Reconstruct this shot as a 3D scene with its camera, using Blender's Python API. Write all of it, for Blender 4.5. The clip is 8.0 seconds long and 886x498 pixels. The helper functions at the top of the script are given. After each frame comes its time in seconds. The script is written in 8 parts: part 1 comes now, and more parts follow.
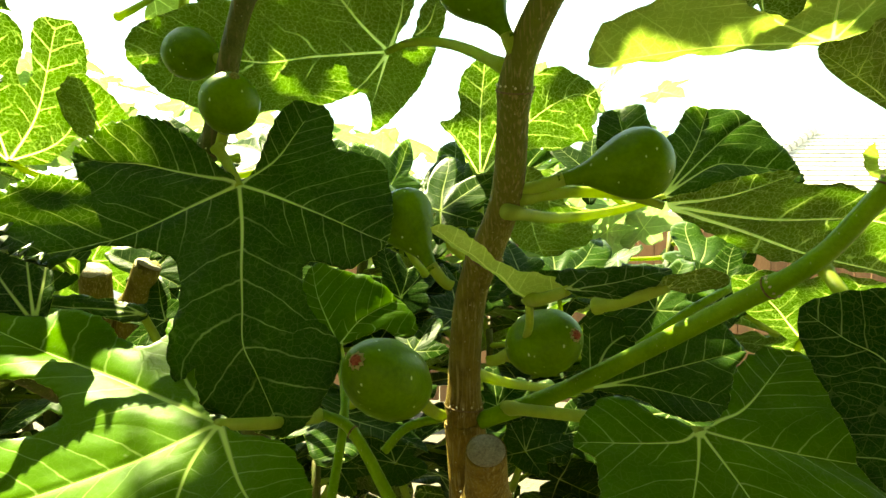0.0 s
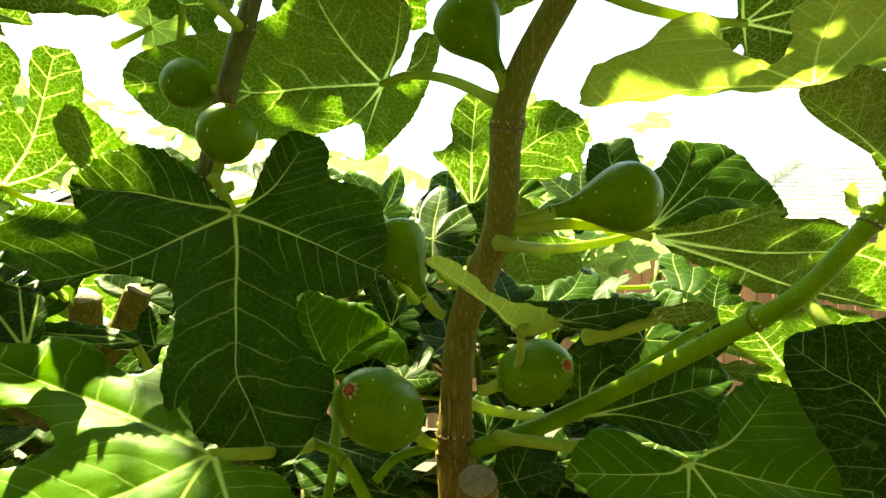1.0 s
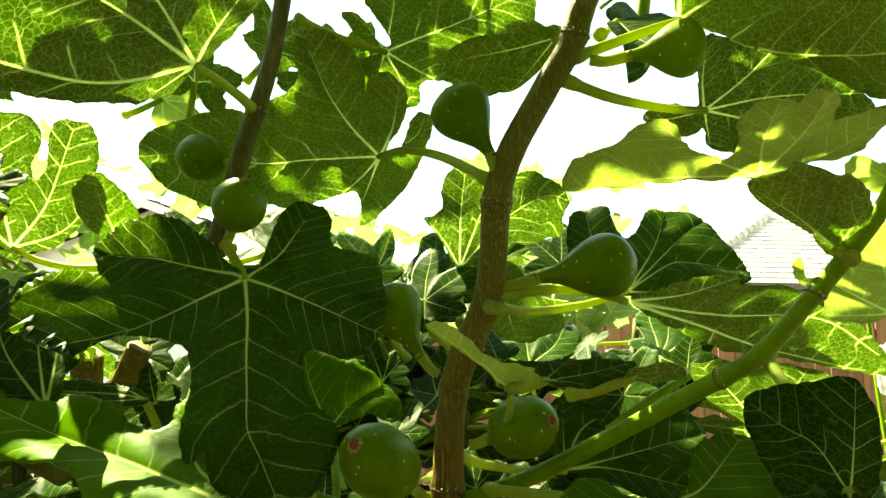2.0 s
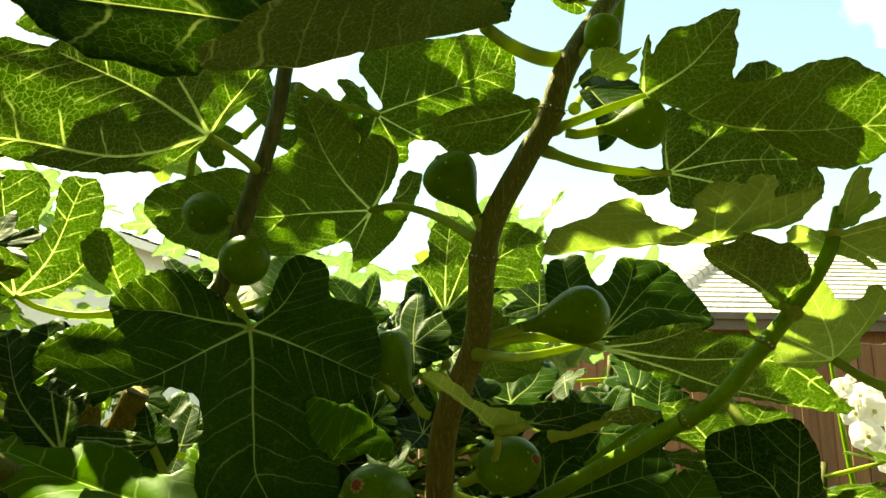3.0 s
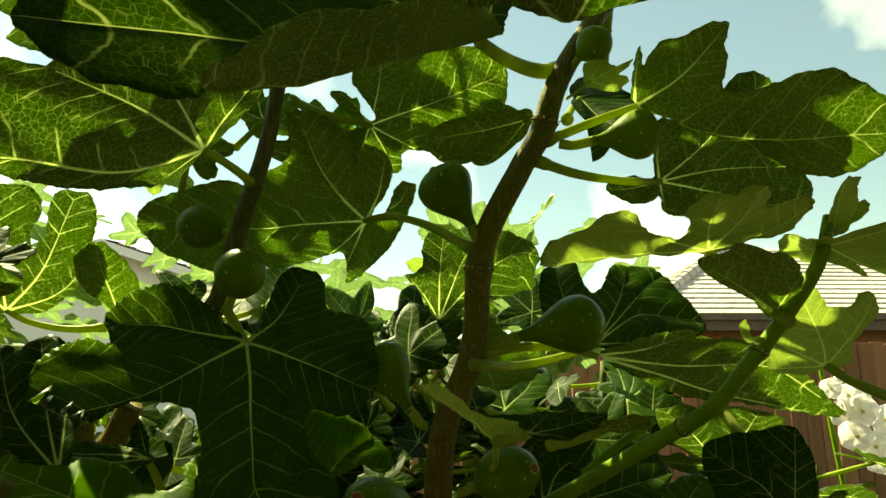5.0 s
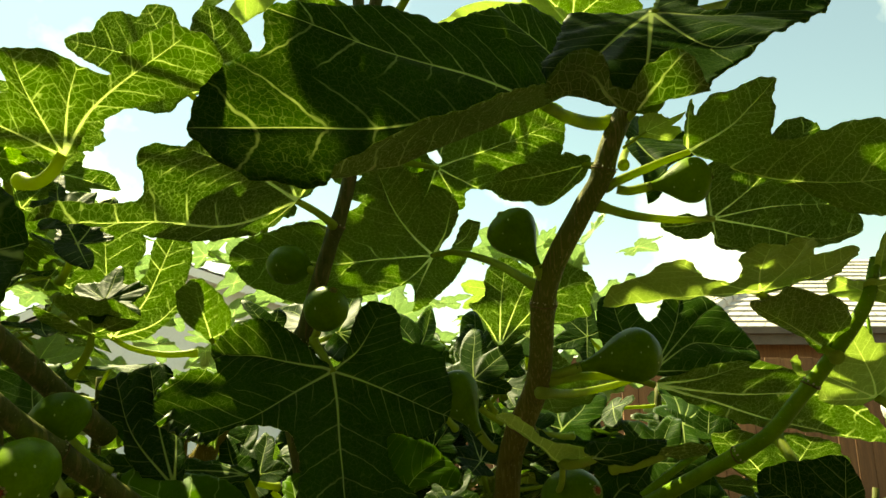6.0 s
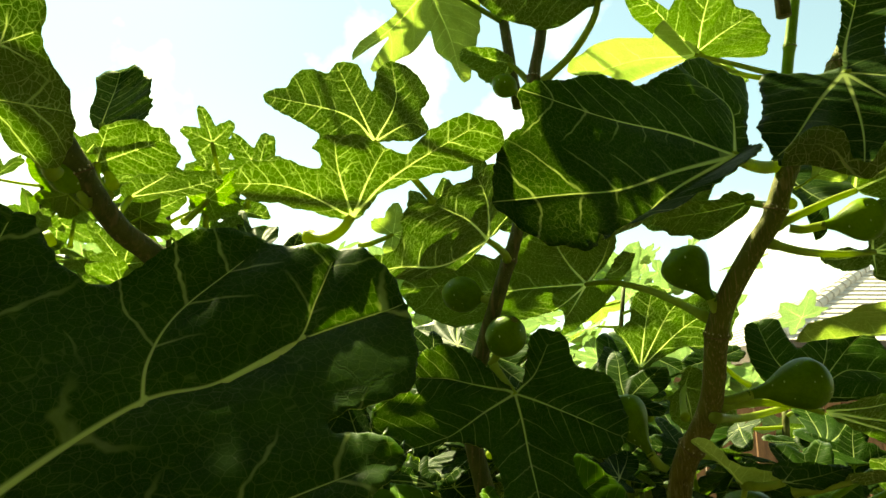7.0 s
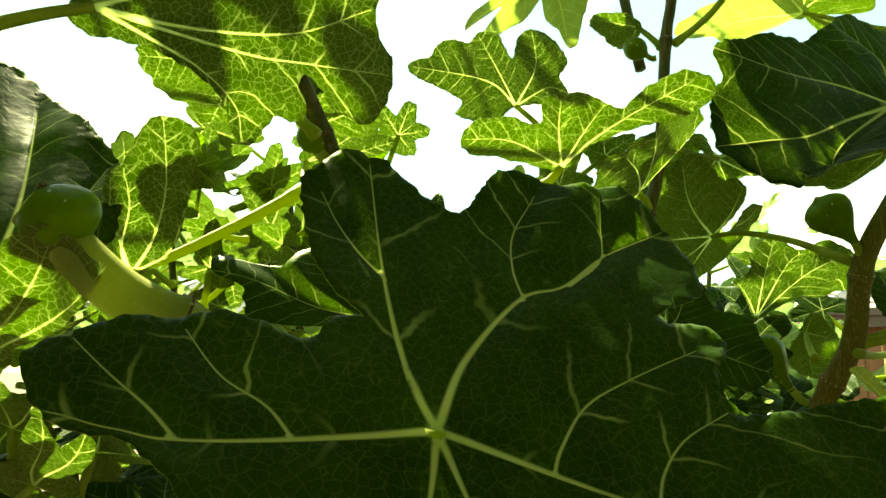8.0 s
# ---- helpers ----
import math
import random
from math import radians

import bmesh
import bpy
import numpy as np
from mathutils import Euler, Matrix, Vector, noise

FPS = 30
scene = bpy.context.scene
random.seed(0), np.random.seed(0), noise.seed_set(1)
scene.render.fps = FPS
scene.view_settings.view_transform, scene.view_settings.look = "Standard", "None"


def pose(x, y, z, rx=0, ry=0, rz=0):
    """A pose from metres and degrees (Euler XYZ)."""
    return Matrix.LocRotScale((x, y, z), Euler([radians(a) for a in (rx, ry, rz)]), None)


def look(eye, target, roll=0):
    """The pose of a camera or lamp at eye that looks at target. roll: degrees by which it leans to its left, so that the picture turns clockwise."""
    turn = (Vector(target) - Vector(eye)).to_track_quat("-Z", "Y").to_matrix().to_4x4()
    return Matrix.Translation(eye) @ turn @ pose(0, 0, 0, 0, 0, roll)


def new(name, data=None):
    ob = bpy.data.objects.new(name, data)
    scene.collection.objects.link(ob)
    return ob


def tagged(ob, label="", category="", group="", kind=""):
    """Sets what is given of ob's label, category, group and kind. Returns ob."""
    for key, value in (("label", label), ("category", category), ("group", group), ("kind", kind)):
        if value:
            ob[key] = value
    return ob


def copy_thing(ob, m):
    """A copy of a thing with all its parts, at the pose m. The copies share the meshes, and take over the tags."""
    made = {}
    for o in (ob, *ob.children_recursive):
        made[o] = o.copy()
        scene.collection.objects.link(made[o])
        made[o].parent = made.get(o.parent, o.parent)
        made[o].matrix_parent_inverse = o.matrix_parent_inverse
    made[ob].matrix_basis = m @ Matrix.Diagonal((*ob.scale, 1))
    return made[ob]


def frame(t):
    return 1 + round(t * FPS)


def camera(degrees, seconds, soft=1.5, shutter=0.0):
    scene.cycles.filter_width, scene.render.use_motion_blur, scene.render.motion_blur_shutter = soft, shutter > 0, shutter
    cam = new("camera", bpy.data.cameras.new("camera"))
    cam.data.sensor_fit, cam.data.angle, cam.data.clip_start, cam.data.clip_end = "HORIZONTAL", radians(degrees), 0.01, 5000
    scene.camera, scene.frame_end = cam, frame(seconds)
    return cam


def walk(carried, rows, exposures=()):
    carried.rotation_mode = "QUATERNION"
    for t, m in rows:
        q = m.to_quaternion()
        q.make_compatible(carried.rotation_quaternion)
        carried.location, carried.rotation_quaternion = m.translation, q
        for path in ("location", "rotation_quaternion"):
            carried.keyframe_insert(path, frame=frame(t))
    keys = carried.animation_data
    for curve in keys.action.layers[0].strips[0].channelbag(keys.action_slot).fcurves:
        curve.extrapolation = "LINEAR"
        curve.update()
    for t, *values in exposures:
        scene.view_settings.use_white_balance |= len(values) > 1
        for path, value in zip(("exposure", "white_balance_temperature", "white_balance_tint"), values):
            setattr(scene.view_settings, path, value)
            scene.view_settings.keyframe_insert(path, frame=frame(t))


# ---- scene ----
import collections
from mathutils.geometry import delaunay_2d_cdt

cam = camera(69.3, 8.0)
PATH = [
    (0, (0.013, 0.013, 1.211), (-0.033, 2.012, 1.267), 0.5),
    (0.5, (0.011, 0.009, 1.212), (-0.016, 2.008, 1.27), 0.9),
    (1, (0.01, 0.007, 1.214), (0.0, 2.002, 1.348), 0.9),
    (1.5, (0.008, -0.006, 1.216), (0.029, 1.979, 1.458), 1.1),
    (1.7, (0.006, -0.015, 1.217), (0.033, 1.968, 1.476), 1.0),
    (2.8, (-0.014, -0.073, 1.227), (0.102, 1.886, 1.614), 0.7),
    (3, (-0.013, -0.076, 1.229), (0.109, 1.882, 1.618), 0.4),
    (3.5, (-0.018, -0.081, 1.235), (0.162, 1.855, 1.702), 0.4),
    (4, (-0.02, -0.089, 1.235), (0.158, 1.845, 1.71), 0.2),
    (4.5, (-0.016, -0.081, 1.233), (0.15, 1.869, 1.644), -0.3),
    (4.7, (-0.017, -0.076, 1.232), (0.148, 1.876, 1.633), -0.4),
    (6, (-0.04, -0.129, 1.244), (-0.024, 1.821, 1.686), -0.1),
    (6.5, (-0.08, -0.166, 1.245), (-0.188, 1.775, 1.716), 0.5),
    (7, (-0.143, -0.191, 1.253), (-0.318, 1.745, 1.722), 1.0),
    (7.5, (-0.202, -0.226, 1.241), (-0.489, 1.701, 1.694), 1.7),
    (8, (-0.252, -0.253, 1.22), (-0.543, 1.688, 1.608), 0.7),
]
# the sun stands halfway up, ahead and to the side of the camera, behind the leaves
SUN_DIR = Vector((-0.4, 0.47, 0.79)).normalized()
walk(cam, [(t, look(eye, target, roll)) for t, eye, target, roll in PATH],
     exposures=[(0, 3.46, 10600, -17), (1, 3.48, 10600, -17), (1.7, 3.30, 10600, -17), (2.8, 2.52, 11000, -18), (3.5, 2.13, 11500, -18),
                (4.7, 1.72, 11600, -19), (6.0, 1.90, 11600, -17), (7.0, 2.20, 11000, -18), (8.0, 2.62, 11000, -18)])

world = bpy.data.worlds.new("sky")
scene.world = world
world.use_nodes = True
wn = world.node_tree
sky = wn.nodes.new("ShaderNodeTexSky")
sky.sky_type = "NISHITA"
sky.sun_disc = False
sky.sun_elevation = math.asin(SUN_DIR.z)
sky.sun_rotation = math.atan2(SUN_DIR.x, SUN_DIR.y)
sky.air_density, sky.dust_density, sky.ozone_density = 1.2, 0.2, 3.0
way = wn.nodes.new("ShaderNodeTexCoord").outputs["Generated"]
wisp = wn.nodes.new("ShaderNodeTexNoise")
wisp.inputs["Scale"].default_value, wisp.inputs["Detail"].default_value = 3.2, 7
wn.links.new(way, wisp.inputs["Vector"])
veil = wn.nodes.new("ShaderNodeMapRange")
veil.inputs["From Min"].default_value, veil.inputs["From Max"].default_value = 0.54, 0.72
veil.inputs["To Min"].default_value, veil.inputs["To Max"].default_value = 0.03, 0.85
wn.links.new(wisp.outputs[0], veil.inputs["Value"])
cloud = wn.nodes.new("ShaderNodeMix")
cloud.data_type = "RGBA"
cloud.inputs[7].default_value = (13.0, 13.3, 13.6, 1)
wn.links.new(veil.outputs[0], cloud.inputs[0])
wn.links.new(sky.outputs[0], cloud.inputs[6])
wn.links.new(cloud.outputs[2], wn.nodes["Background"].inputs[0])
wn.nodes["Background"].inputs[1].default_value = 0.062

sun = new("sun", bpy.data.lights.new("sun", "SUN"))
sun.data.energy = 5.0
sun.data.angle = radians(0.53)
sun.data.color = (1.0, 0.95, 0.86)
sun.matrix_world = look(SUN_DIR * 20, (0, 0, 0))

# ---- materials ----


def material(name):
    m = bpy.data.materials.new(name)
    m.use_nodes = True
    nt = m.node_tree
    for n in list(nt.nodes):
        nt.nodes.remove(n)
    out = nt.nodes.new("ShaderNodeOutputMaterial")
    return m, nt, out


def add(nt, kind, **values):
    n = nt.nodes.new("ShaderNode" + kind)
    for k, v in values.items():
        k = k.replace("_", " ")
        for s in n.inputs:
            if s.name.lower() == k.lower():
                s.default_value = v
                break
    return n


def ramp(nt, fac, stops):
    n = nt.nodes.new("ShaderNodeValToRGB")
    els = n.color_ramp.elements
    while len(els) < len(stops):
        els.new(0.5)
    for e, (p, c) in zip(els, stops):
        e.position = p
        e.color = (*c, 1) if len(c) == 3 else c
    nt.links.new(fac, n.inputs[0])
    return n


def mix(nt, fac, a, b, mode="MIX"):
    n = nt.nodes.new("ShaderNodeMix")
    n.data_type, n.blend_type = "RGBA", mode
    for sock, v in ((n.inputs[0], fac), (n.inputs[6], a), (n.inputs[7], b)):
        if isinstance(v, (int, float)):
            sock.default_value = v
        elif isinstance(v, tuple):
            sock.default_value = (*v, 1)
        else:
            nt.links.new(v, sock)
    return n.outputs[2]


def noise_tex(nt, scale, detail=4, vec=None, rough=0.55):
    n = add(nt, "TexNoise", Scale=scale, Detail=detail, Roughness=rough)
    if vec is not None:
        nt.links.new(vec, n.inputs["Vector"])
    return n


def coords(nt, kind="Object"):
    return nt.nodes.new("ShaderNodeTexCoord").outputs[kind]


def value_of(nt, op, a, b=None):
    n = nt.nodes.new("ShaderNodeMath")
    n.operation = op
    for s, v in zip(n.inputs, (a, b)):
        if v is None:
            continue
        if isinstance(v, (int, float)):
            s.default_value = v
        else:
            nt.links.new(v, s)
    return n.outputs[0]


def leaf_skin(name, dark, light, through_dark, through_light, vein_skin, vein_through, rough, gloss, relief, net_strength, bulge, sides=0.7):
    """One face of a leaf: diffuse skin, light that passes through it, a wax gloss, main veins, bowed side veins and a fine net.
    The attribute "vein" holds, for each place on the blade: the share of the way along the next main vein, the count of side veins passed, and the distance from the main vein."""
    m, nt, out = material(name)
    uv = coords(nt, "UV")
    ob = nt.nodes.new("ShaderNodeObjectInfo").outputs["Random"]
    at = nt.nodes.new("ShaderNodeAttribute")
    at.attribute_name = "vein"
    sep = nt.nodes.new("ShaderNodeSeparateXYZ")
    nt.links.new(at.outputs["Vector"], sep.inputs[0])
    inner = at.outputs["Alpha"]
    share, along, dist = sep.outputs[0], sep.outputs[1], sep.outputs[2]
    wob = noise_tex(nt, 34, 3, uv)
    shifted = add(nt, "VectorMath")
    shifted.operation = "MULTIPLY_ADD"
    nt.links.new(wob.outputs["Color"], shifted.inputs[0])
    shifted.inputs[1].default_value = (0.003, 0.003, 0.003)
    nt.links.new(uv, shifted.inputs[2])
    op = lambda kind, a, c=None: value_of(nt, kind, a, c)
    # main veins taper towards the margin
    wm = op("MULTIPLY", op("POWER", op("SUBTRACT", 1.03, share), 1.7), 0.00085)
    wm = op("ADD", wm, 0.00016)
    main = op("SUBTRACT", 1.6, op("DIVIDE", dist, wm))
    # side veins leave the main vein at about fifty degrees and bow towards the tip
    ph = op("ADD", along, op("MULTIPLY", op("SUBTRACT", wob.outputs[0], 0.5), 0.60))
    fr = op("ABSOLUTE", op("SUBTRACT", op("FRACT", op("ADD", ph, op("MULTIPLY", ob, 3.0))), 0.5))
    far = op("MULTIPLY", op("SUBTRACT", 0.5, fr), 0.0100)
    ws = op("MAXIMUM", op("SUBTRACT", 0.00034, op("MULTIPLY", dist, 0.0055)), 0.00020)
    side = op("SUBTRACT", 1.5, op("DIVIDE", far, ws))
    clamp = lambda v: op("MINIMUM", op("MAXIMUM", v, 0.0), 1.0)
    main, side = clamp(main), clamp(side)
    nets = []
    for scale, width in ((225, 0.034), (540, 0.034)):
        v = add(nt, "TexVoronoi", Scale=scale)
        v.feature = "DISTANCE_TO_EDGE"
        nt.links.new(shifted.outputs[0], v.inputs["Vector"])
        nets.append(op("MULTIPLY", clamp(op("SUBTRACT", 1.4, op("DIVIDE", v.outputs["Distance"], width))), net_strength if scale < 300 else net_strength * 0.6))
    net = op("MAXIMUM", nets[0], nets[1])
    blotch = noise_tex(nt, 45, 5, uv)
    # side veins are drawn with uneven strength
    side = op("MULTIPLY", op("MULTIPLY", side, inner), clamp(op("MULTIPLY", op("SUBTRACT", blotch.outputs[0], 0.18), 2.2)))
    vein = op("MAXIMUM", op("MAXIMUM", main, op("MULTIPLY", side, sides)), net)
    patch = noise_tex(nt, 11, 3, uv)
    tone = op("ADD", op("MULTIPLY", blotch.outputs[0], 0.5), op("MULTIPLY", patch.outputs[0], 0.5))
    tone = op("ADD", tone, op("MULTIPLY", op("SUBTRACT", ob, 0.5), 0.3))
    skin = ramp(nt, tone, [(0.3, dark), (0.7, light)]).outputs[0]
    pass_ = ramp(nt, tone, [(0.3, through_dark), (0.7, through_light)]).outputs[0]
    # small pale blemishes and dust
    spot = noise_tex(nt, 230, 2, uv)
    skin = mix(nt, op("MULTIPLY", clamp(op("MULTIPLY", op("SUBTRACT", spot.outputs[0], 0.70), 14.0)), 0.14), skin, (0.35, 0.36, 0.25))
    # the finest net shows mostly where light comes through
    plain = op("MAXIMUM", op("MAXIMUM", main, op("MULTIPLY", side, sides * 0.75)), op("MULTIPLY", net, 0.13))
    skin = mix(nt, plain, skin, vein_skin)
    pass_ = mix(nt, vein, pass_, vein_through)
    bump = add(nt, "Bump", Strength=relief, Distance=0.0015)
    # the skin bulges towards the upper face between the side veins
    quilt = clamp(op("DIVIDE", op("MINIMUM", far, dist), 0.0036))
    quilt = op("MULTIPLY", op("SUBTRACT", quilt, op("MULTIPLY", vein, 0.35)), bulge)
    nt.links.new(op("ADD", op("MULTIPLY", blotch.outputs[0], 1.2), quilt), bump.inputs["Height"])
    diff = add(nt, "BsdfDiffuse")
    tra = add(nt, "BsdfTranslucent")
    nt.links.new(skin, diff.inputs["Color"])
    nt.links.new(pass_, tra.inputs["Color"])
    nt.links.new(bump.outputs[0], diff.inputs["Normal"])
    both = add(nt, "AddShader")
    nt.links.new(diff.outputs[0], both.inputs[0])
    nt.links.new(tra.outputs[0], both.inputs[1])
    glo = add(nt, "BsdfGlossy")
    glo.inputs["Color"].default_value = (1, 1, 1, 1)
    nt.links.new(bump.outputs[0], glo.inputs["Normal"])
    rr = ramp(nt, patch.outputs[0], [(0.3, (rough - 0.06,) * 3), (0.75, (rough + 0.14,) * 3)])
    nt.links.new(rr.outputs[0], glo.inputs["Roughness"])
    fres = add(nt, "Fresnel", IOR=1.36)
    nt.links.new(bump.outputs[0], fres.inputs["Normal"])
    ms = add(nt, "MixShader")
    sheen = op("MULTIPLY", clamp(op("MULTIPLY", op("SUBTRACT", patch.outputs[0], 0.36), 4.0)), gloss)
    nt.links.new(op("MULTIPLY", fres.outputs[0], sheen), ms.inputs[0])
    nt.links.new(both.outputs[0], ms.inputs[1])
    nt.links.new(glo.outputs[0], ms.inputs[2])
    nt.links.new(ms.outputs[0], out.inputs[0])
    return m


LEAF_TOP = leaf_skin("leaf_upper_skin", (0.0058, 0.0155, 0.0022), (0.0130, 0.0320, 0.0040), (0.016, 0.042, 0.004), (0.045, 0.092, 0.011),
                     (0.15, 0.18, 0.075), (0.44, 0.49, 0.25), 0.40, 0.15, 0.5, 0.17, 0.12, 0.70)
LEAF_UNDER = leaf_skin("leaf_lower_skin", (0.084, 0.106, 0.022), (0.136, 0.162, 0.038), (0.170, 0.262, 0.036), (0.285, 0.385, 0.072),
                       (0.30, 0.33, 0.10), (0.90, 0.92, 0.56), 0.65, 0.06, 0.6, 0.78, -0.6, 1.0)
FRESH_TOP = leaf_skin("fresh_leaf_upper_skin", (0.014, 0.042, 0.002), (0.042, 0.095, 0.006), (0.060, 0.125, 0.005), (0.100, 0.180, 0.012),
                      (0.24, 0.32, 0.10), (0.40, 0.46, 0.22), 0.42, 0.14, 0.4, 0.10, 0.30)
# paler leaf skin for distant leaves, with haze and glare put into its colours
PALE_TOP = leaf_skin("glare_leaf_upper_skin", (0.05, 0.10, 0.02), (0.09, 0.15, 0.03), (0.17, 0.23, 0.12), (0.24, 0.30, 0.18),
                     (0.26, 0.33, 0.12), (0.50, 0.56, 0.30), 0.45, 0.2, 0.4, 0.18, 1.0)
PALE_UNDER = leaf_skin("glare_leaf_lower_skin", (0.15, 0.18, 0.05), (0.22, 0.25, 0.09), (0.27, 0.36, 0.20), (0.37, 0.46, 0.30),
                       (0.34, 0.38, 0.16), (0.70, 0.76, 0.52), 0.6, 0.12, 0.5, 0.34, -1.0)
YOUNG_TOP = leaf_skin("young_leaf_upper_skin", (0.06, 0.12, 0.012), (0.11, 0.18, 0.025), (0.22, 0.27, 0.11), (0.30, 0.36, 0.17),
                      (0.26, 0.33, 0.12), (0.50, 0.56, 0.26), 0.45, 0.2, 0.4, 0.22, 1.0)
YOUNG_UNDER = leaf_skin("young_leaf_lower_skin", (0.20, 0.225, 0.042), (0.28, 0.305, 0.066), (0.31, 0.38, 0.12), (0.39, 0.46, 0.18),
                        (0.36, 0.40, 0.15), (0.78, 0.82, 0.45), 0.6, 0.12, 0.5, 0.34, -1.0)


def soft_plant(name, dark, light, glow, rough=0.5, scale=60, speck=None, relief=0.3, streak=None, greener=None, passing=0.35):
    """Stems, veins and fruit: a waxy skin with some light passing in its surface."""
    m, nt, out = material(name)
    co = coords(nt)
    big = noise_tex(nt, scale, 4, co)
    small = noise_tex(nt, scale * 9, 3, co)
    tone = value_of(nt, "ADD", value_of(nt, "MULTIPLY", big.outputs[0], 0.65), value_of(nt, "MULTIPLY", small.outputs[0], 0.35))
    col = ramp(nt, tone, [(0.35, dark), (0.65, light)]).outputs[0]
    height = small.outputs[0]
    if greener:
        # younger wood towards the top is greener
        sp = nt.nodes.new("ShaderNodeSeparateXYZ")
        nt.links.new(co, sp.inputs[0])
        f = ramp(nt, value_of(nt, "SUBTRACT", value_of(nt, "ADD", sp.outputs[2], value_of(nt, "MULTIPLY", big.outputs[0], 0.15)), 1.0), [(0.16, (0, 0, 0)), (0.40, (1, 1, 1))]).outputs[0]
        col = mix(nt, f, col, greener)
    if streak:
        w = add(nt, "TexNoise", Scale=streak[0], Detail=3.0)
        mp = add(nt, "Mapping")
        mp.inputs["Scale"].default_value = (1, 1, 0.06)
        nt.links.new(co, mp.inputs["Vector"])
        nt.links.new(mp.outputs[0], w.inputs["Vector"])
        f = ramp(nt, w.outputs[0], [(0.52, (0, 0, 0)), (0.68, (1, 1, 1))]).outputs[0]
        col = mix(nt, f, col, streak[1])
        height = value_of(nt, "ADD", height, f)
    if speck:
        v = add(nt, "TexVoronoi", Scale=speck[0], Randomness=1.0)
        mp = add(nt, "Mapping")
        mp.inputs["Scale"].default_value = (1, 1, 0.62)
        nt.links.new(co, mp.inputs["Vector"])
        nt.links.new(mp.outputs[0], v.inputs["Vector"])
        f = ramp(nt, v.outputs["Distance"], [(0.085, (1, 1, 1)), (0.125, (0, 0, 0))]).outputs[0]
        col = mix(nt, value_of(nt, "MULTIPLY", f, 0.75), col, speck[1])
    bump = add(nt, "Bump", Strength=relief, Distance=0.0008)
    nt.links.new(height, bump.inputs["Height"])
    p = add(nt, "BsdfPrincipled", Roughness=rough)
    p.inputs["Specular IOR Level"].default_value = 0.1
    nt.links.new(col, p.inputs["Base Color"])
    nt.links.new(bump.outputs[0], p.inputs["Normal"])
    if glow:
        tra = add(nt, "BsdfTranslucent", Color=(*glow, 1))
        ms = add(nt, "MixShader", Fac=passing)
        nt.links.new(p.outputs[0], ms.inputs[1])
        nt.links.new(tra.outputs[0], ms.inputs[2])
        nt.links.new(ms.outputs[0], out.inputs[0])
    else:
        nt.links.new(p.outputs[0], out.inputs[0])
    return m


PETIOLE = soft_plant("green_petiole", (0.26, 0.33, 0.050), (0.38, 0.45, 0.090), (0.5, 0.62, 0.12), 0.45, 120)
PALE_SHOOT = soft_plant("pale_green_shoot", (0.26, 0.30, 0.06), (0.38, 0.42, 0.11), (0.5, 0.6, 0.15), 0.5, 80, (420, (0.45, 0.45, 0.25)), 0.3)
SHOOT = soft_plant("green_shoot", (0.095, 0.190, 0.006), (0.160, 0.275, 0.016), None, 0.42, 60, (330, (0.30, 0.36, 0.16)), 0.3)
BARK = soft_plant("brown_green_bark", (0.085, 0.052, 0.009), (0.225, 0.142, 0.026), None, 0.6, 55, (300, (0.42, 0.36, 0.24)), 0.9, (620, (0.26, 0.195, 0.075)), (0.115, 0.122, 0.018))
BARK_GREEN = soft_plant("green_bark", (0.050, 0.062, 0.013), (0.105, 0.110, 0.028), None, 0.55, 60, (300, (0.3, 0.28, 0.17)), 0.6, (240, (0.15, 0.12, 0.05)))
SCAR = soft_plant("leaf_scar", (0.10, 0.06, 0.025), (0.22, 0.15, 0.07), None, 0.75, 400, None, 0.9)
FIG = soft_plant("fig_skin", (0.085, 0.165, 0.004), (0.150, 0.255, 0.008), None, 0.40, 45, (150, (0.58, 0.66, 0.38)), 0.2)
FIG_DARK = soft_plant("dark_fig_skin", (0.058, 0.122, 0.003), (0.108, 0.195, 0.007), None, 0.38, 45, (150, (0.52, 0.62, 0.34)), 0.2)
EYE_RED = soft_plant("fig_eye_red", (0.25, 0.05, 0.025), (0.48, 0.13, 0.07), None, 0.6, 500, None, 0.8)
EYE_PALE = soft_plant("fig_eye_pale_rim", (0.30, 0.26, 0.09), (0.46, 0.38, 0.16), None, 0.6, 500, None, 0.6)
EYE_GREEN = soft_plant("fig_eye_green", (0.12, 0.13, 0.03), (0.30, 0.27, 0.09), None, 0.6, 500, None, 0.8)
DOT = soft_plant("pale_bark_dot", (0.42, 0.36, 0.24), (0.58, 0.52, 0.38), None, 0.7, 900, None, 0.3)
CUT = soft_plant("cut_wood", (0.22, 0.17, 0.11), (0.45, 0.38, 0.28), None, 0.8, 700, None, 1.0)

# ---- building helpers ----


def part(name, bm, mat, parent=None, label="", smooth=True):
    me = bpy.data.meshes.new(name)
    bm.to_mesh(me)
    bm.free()
    for mt in (mat if isinstance(mat, (list, tuple)) else [mat]):
        me.materials.append(mt)
    if smooth:
        me.polygons.foreach_set("use_smooth", [True] * len(me.polygons))
    ob = new(name, me)
    if parent:
        ob.parent = parent
    if label:
        tagged(ob, label)
    return ob


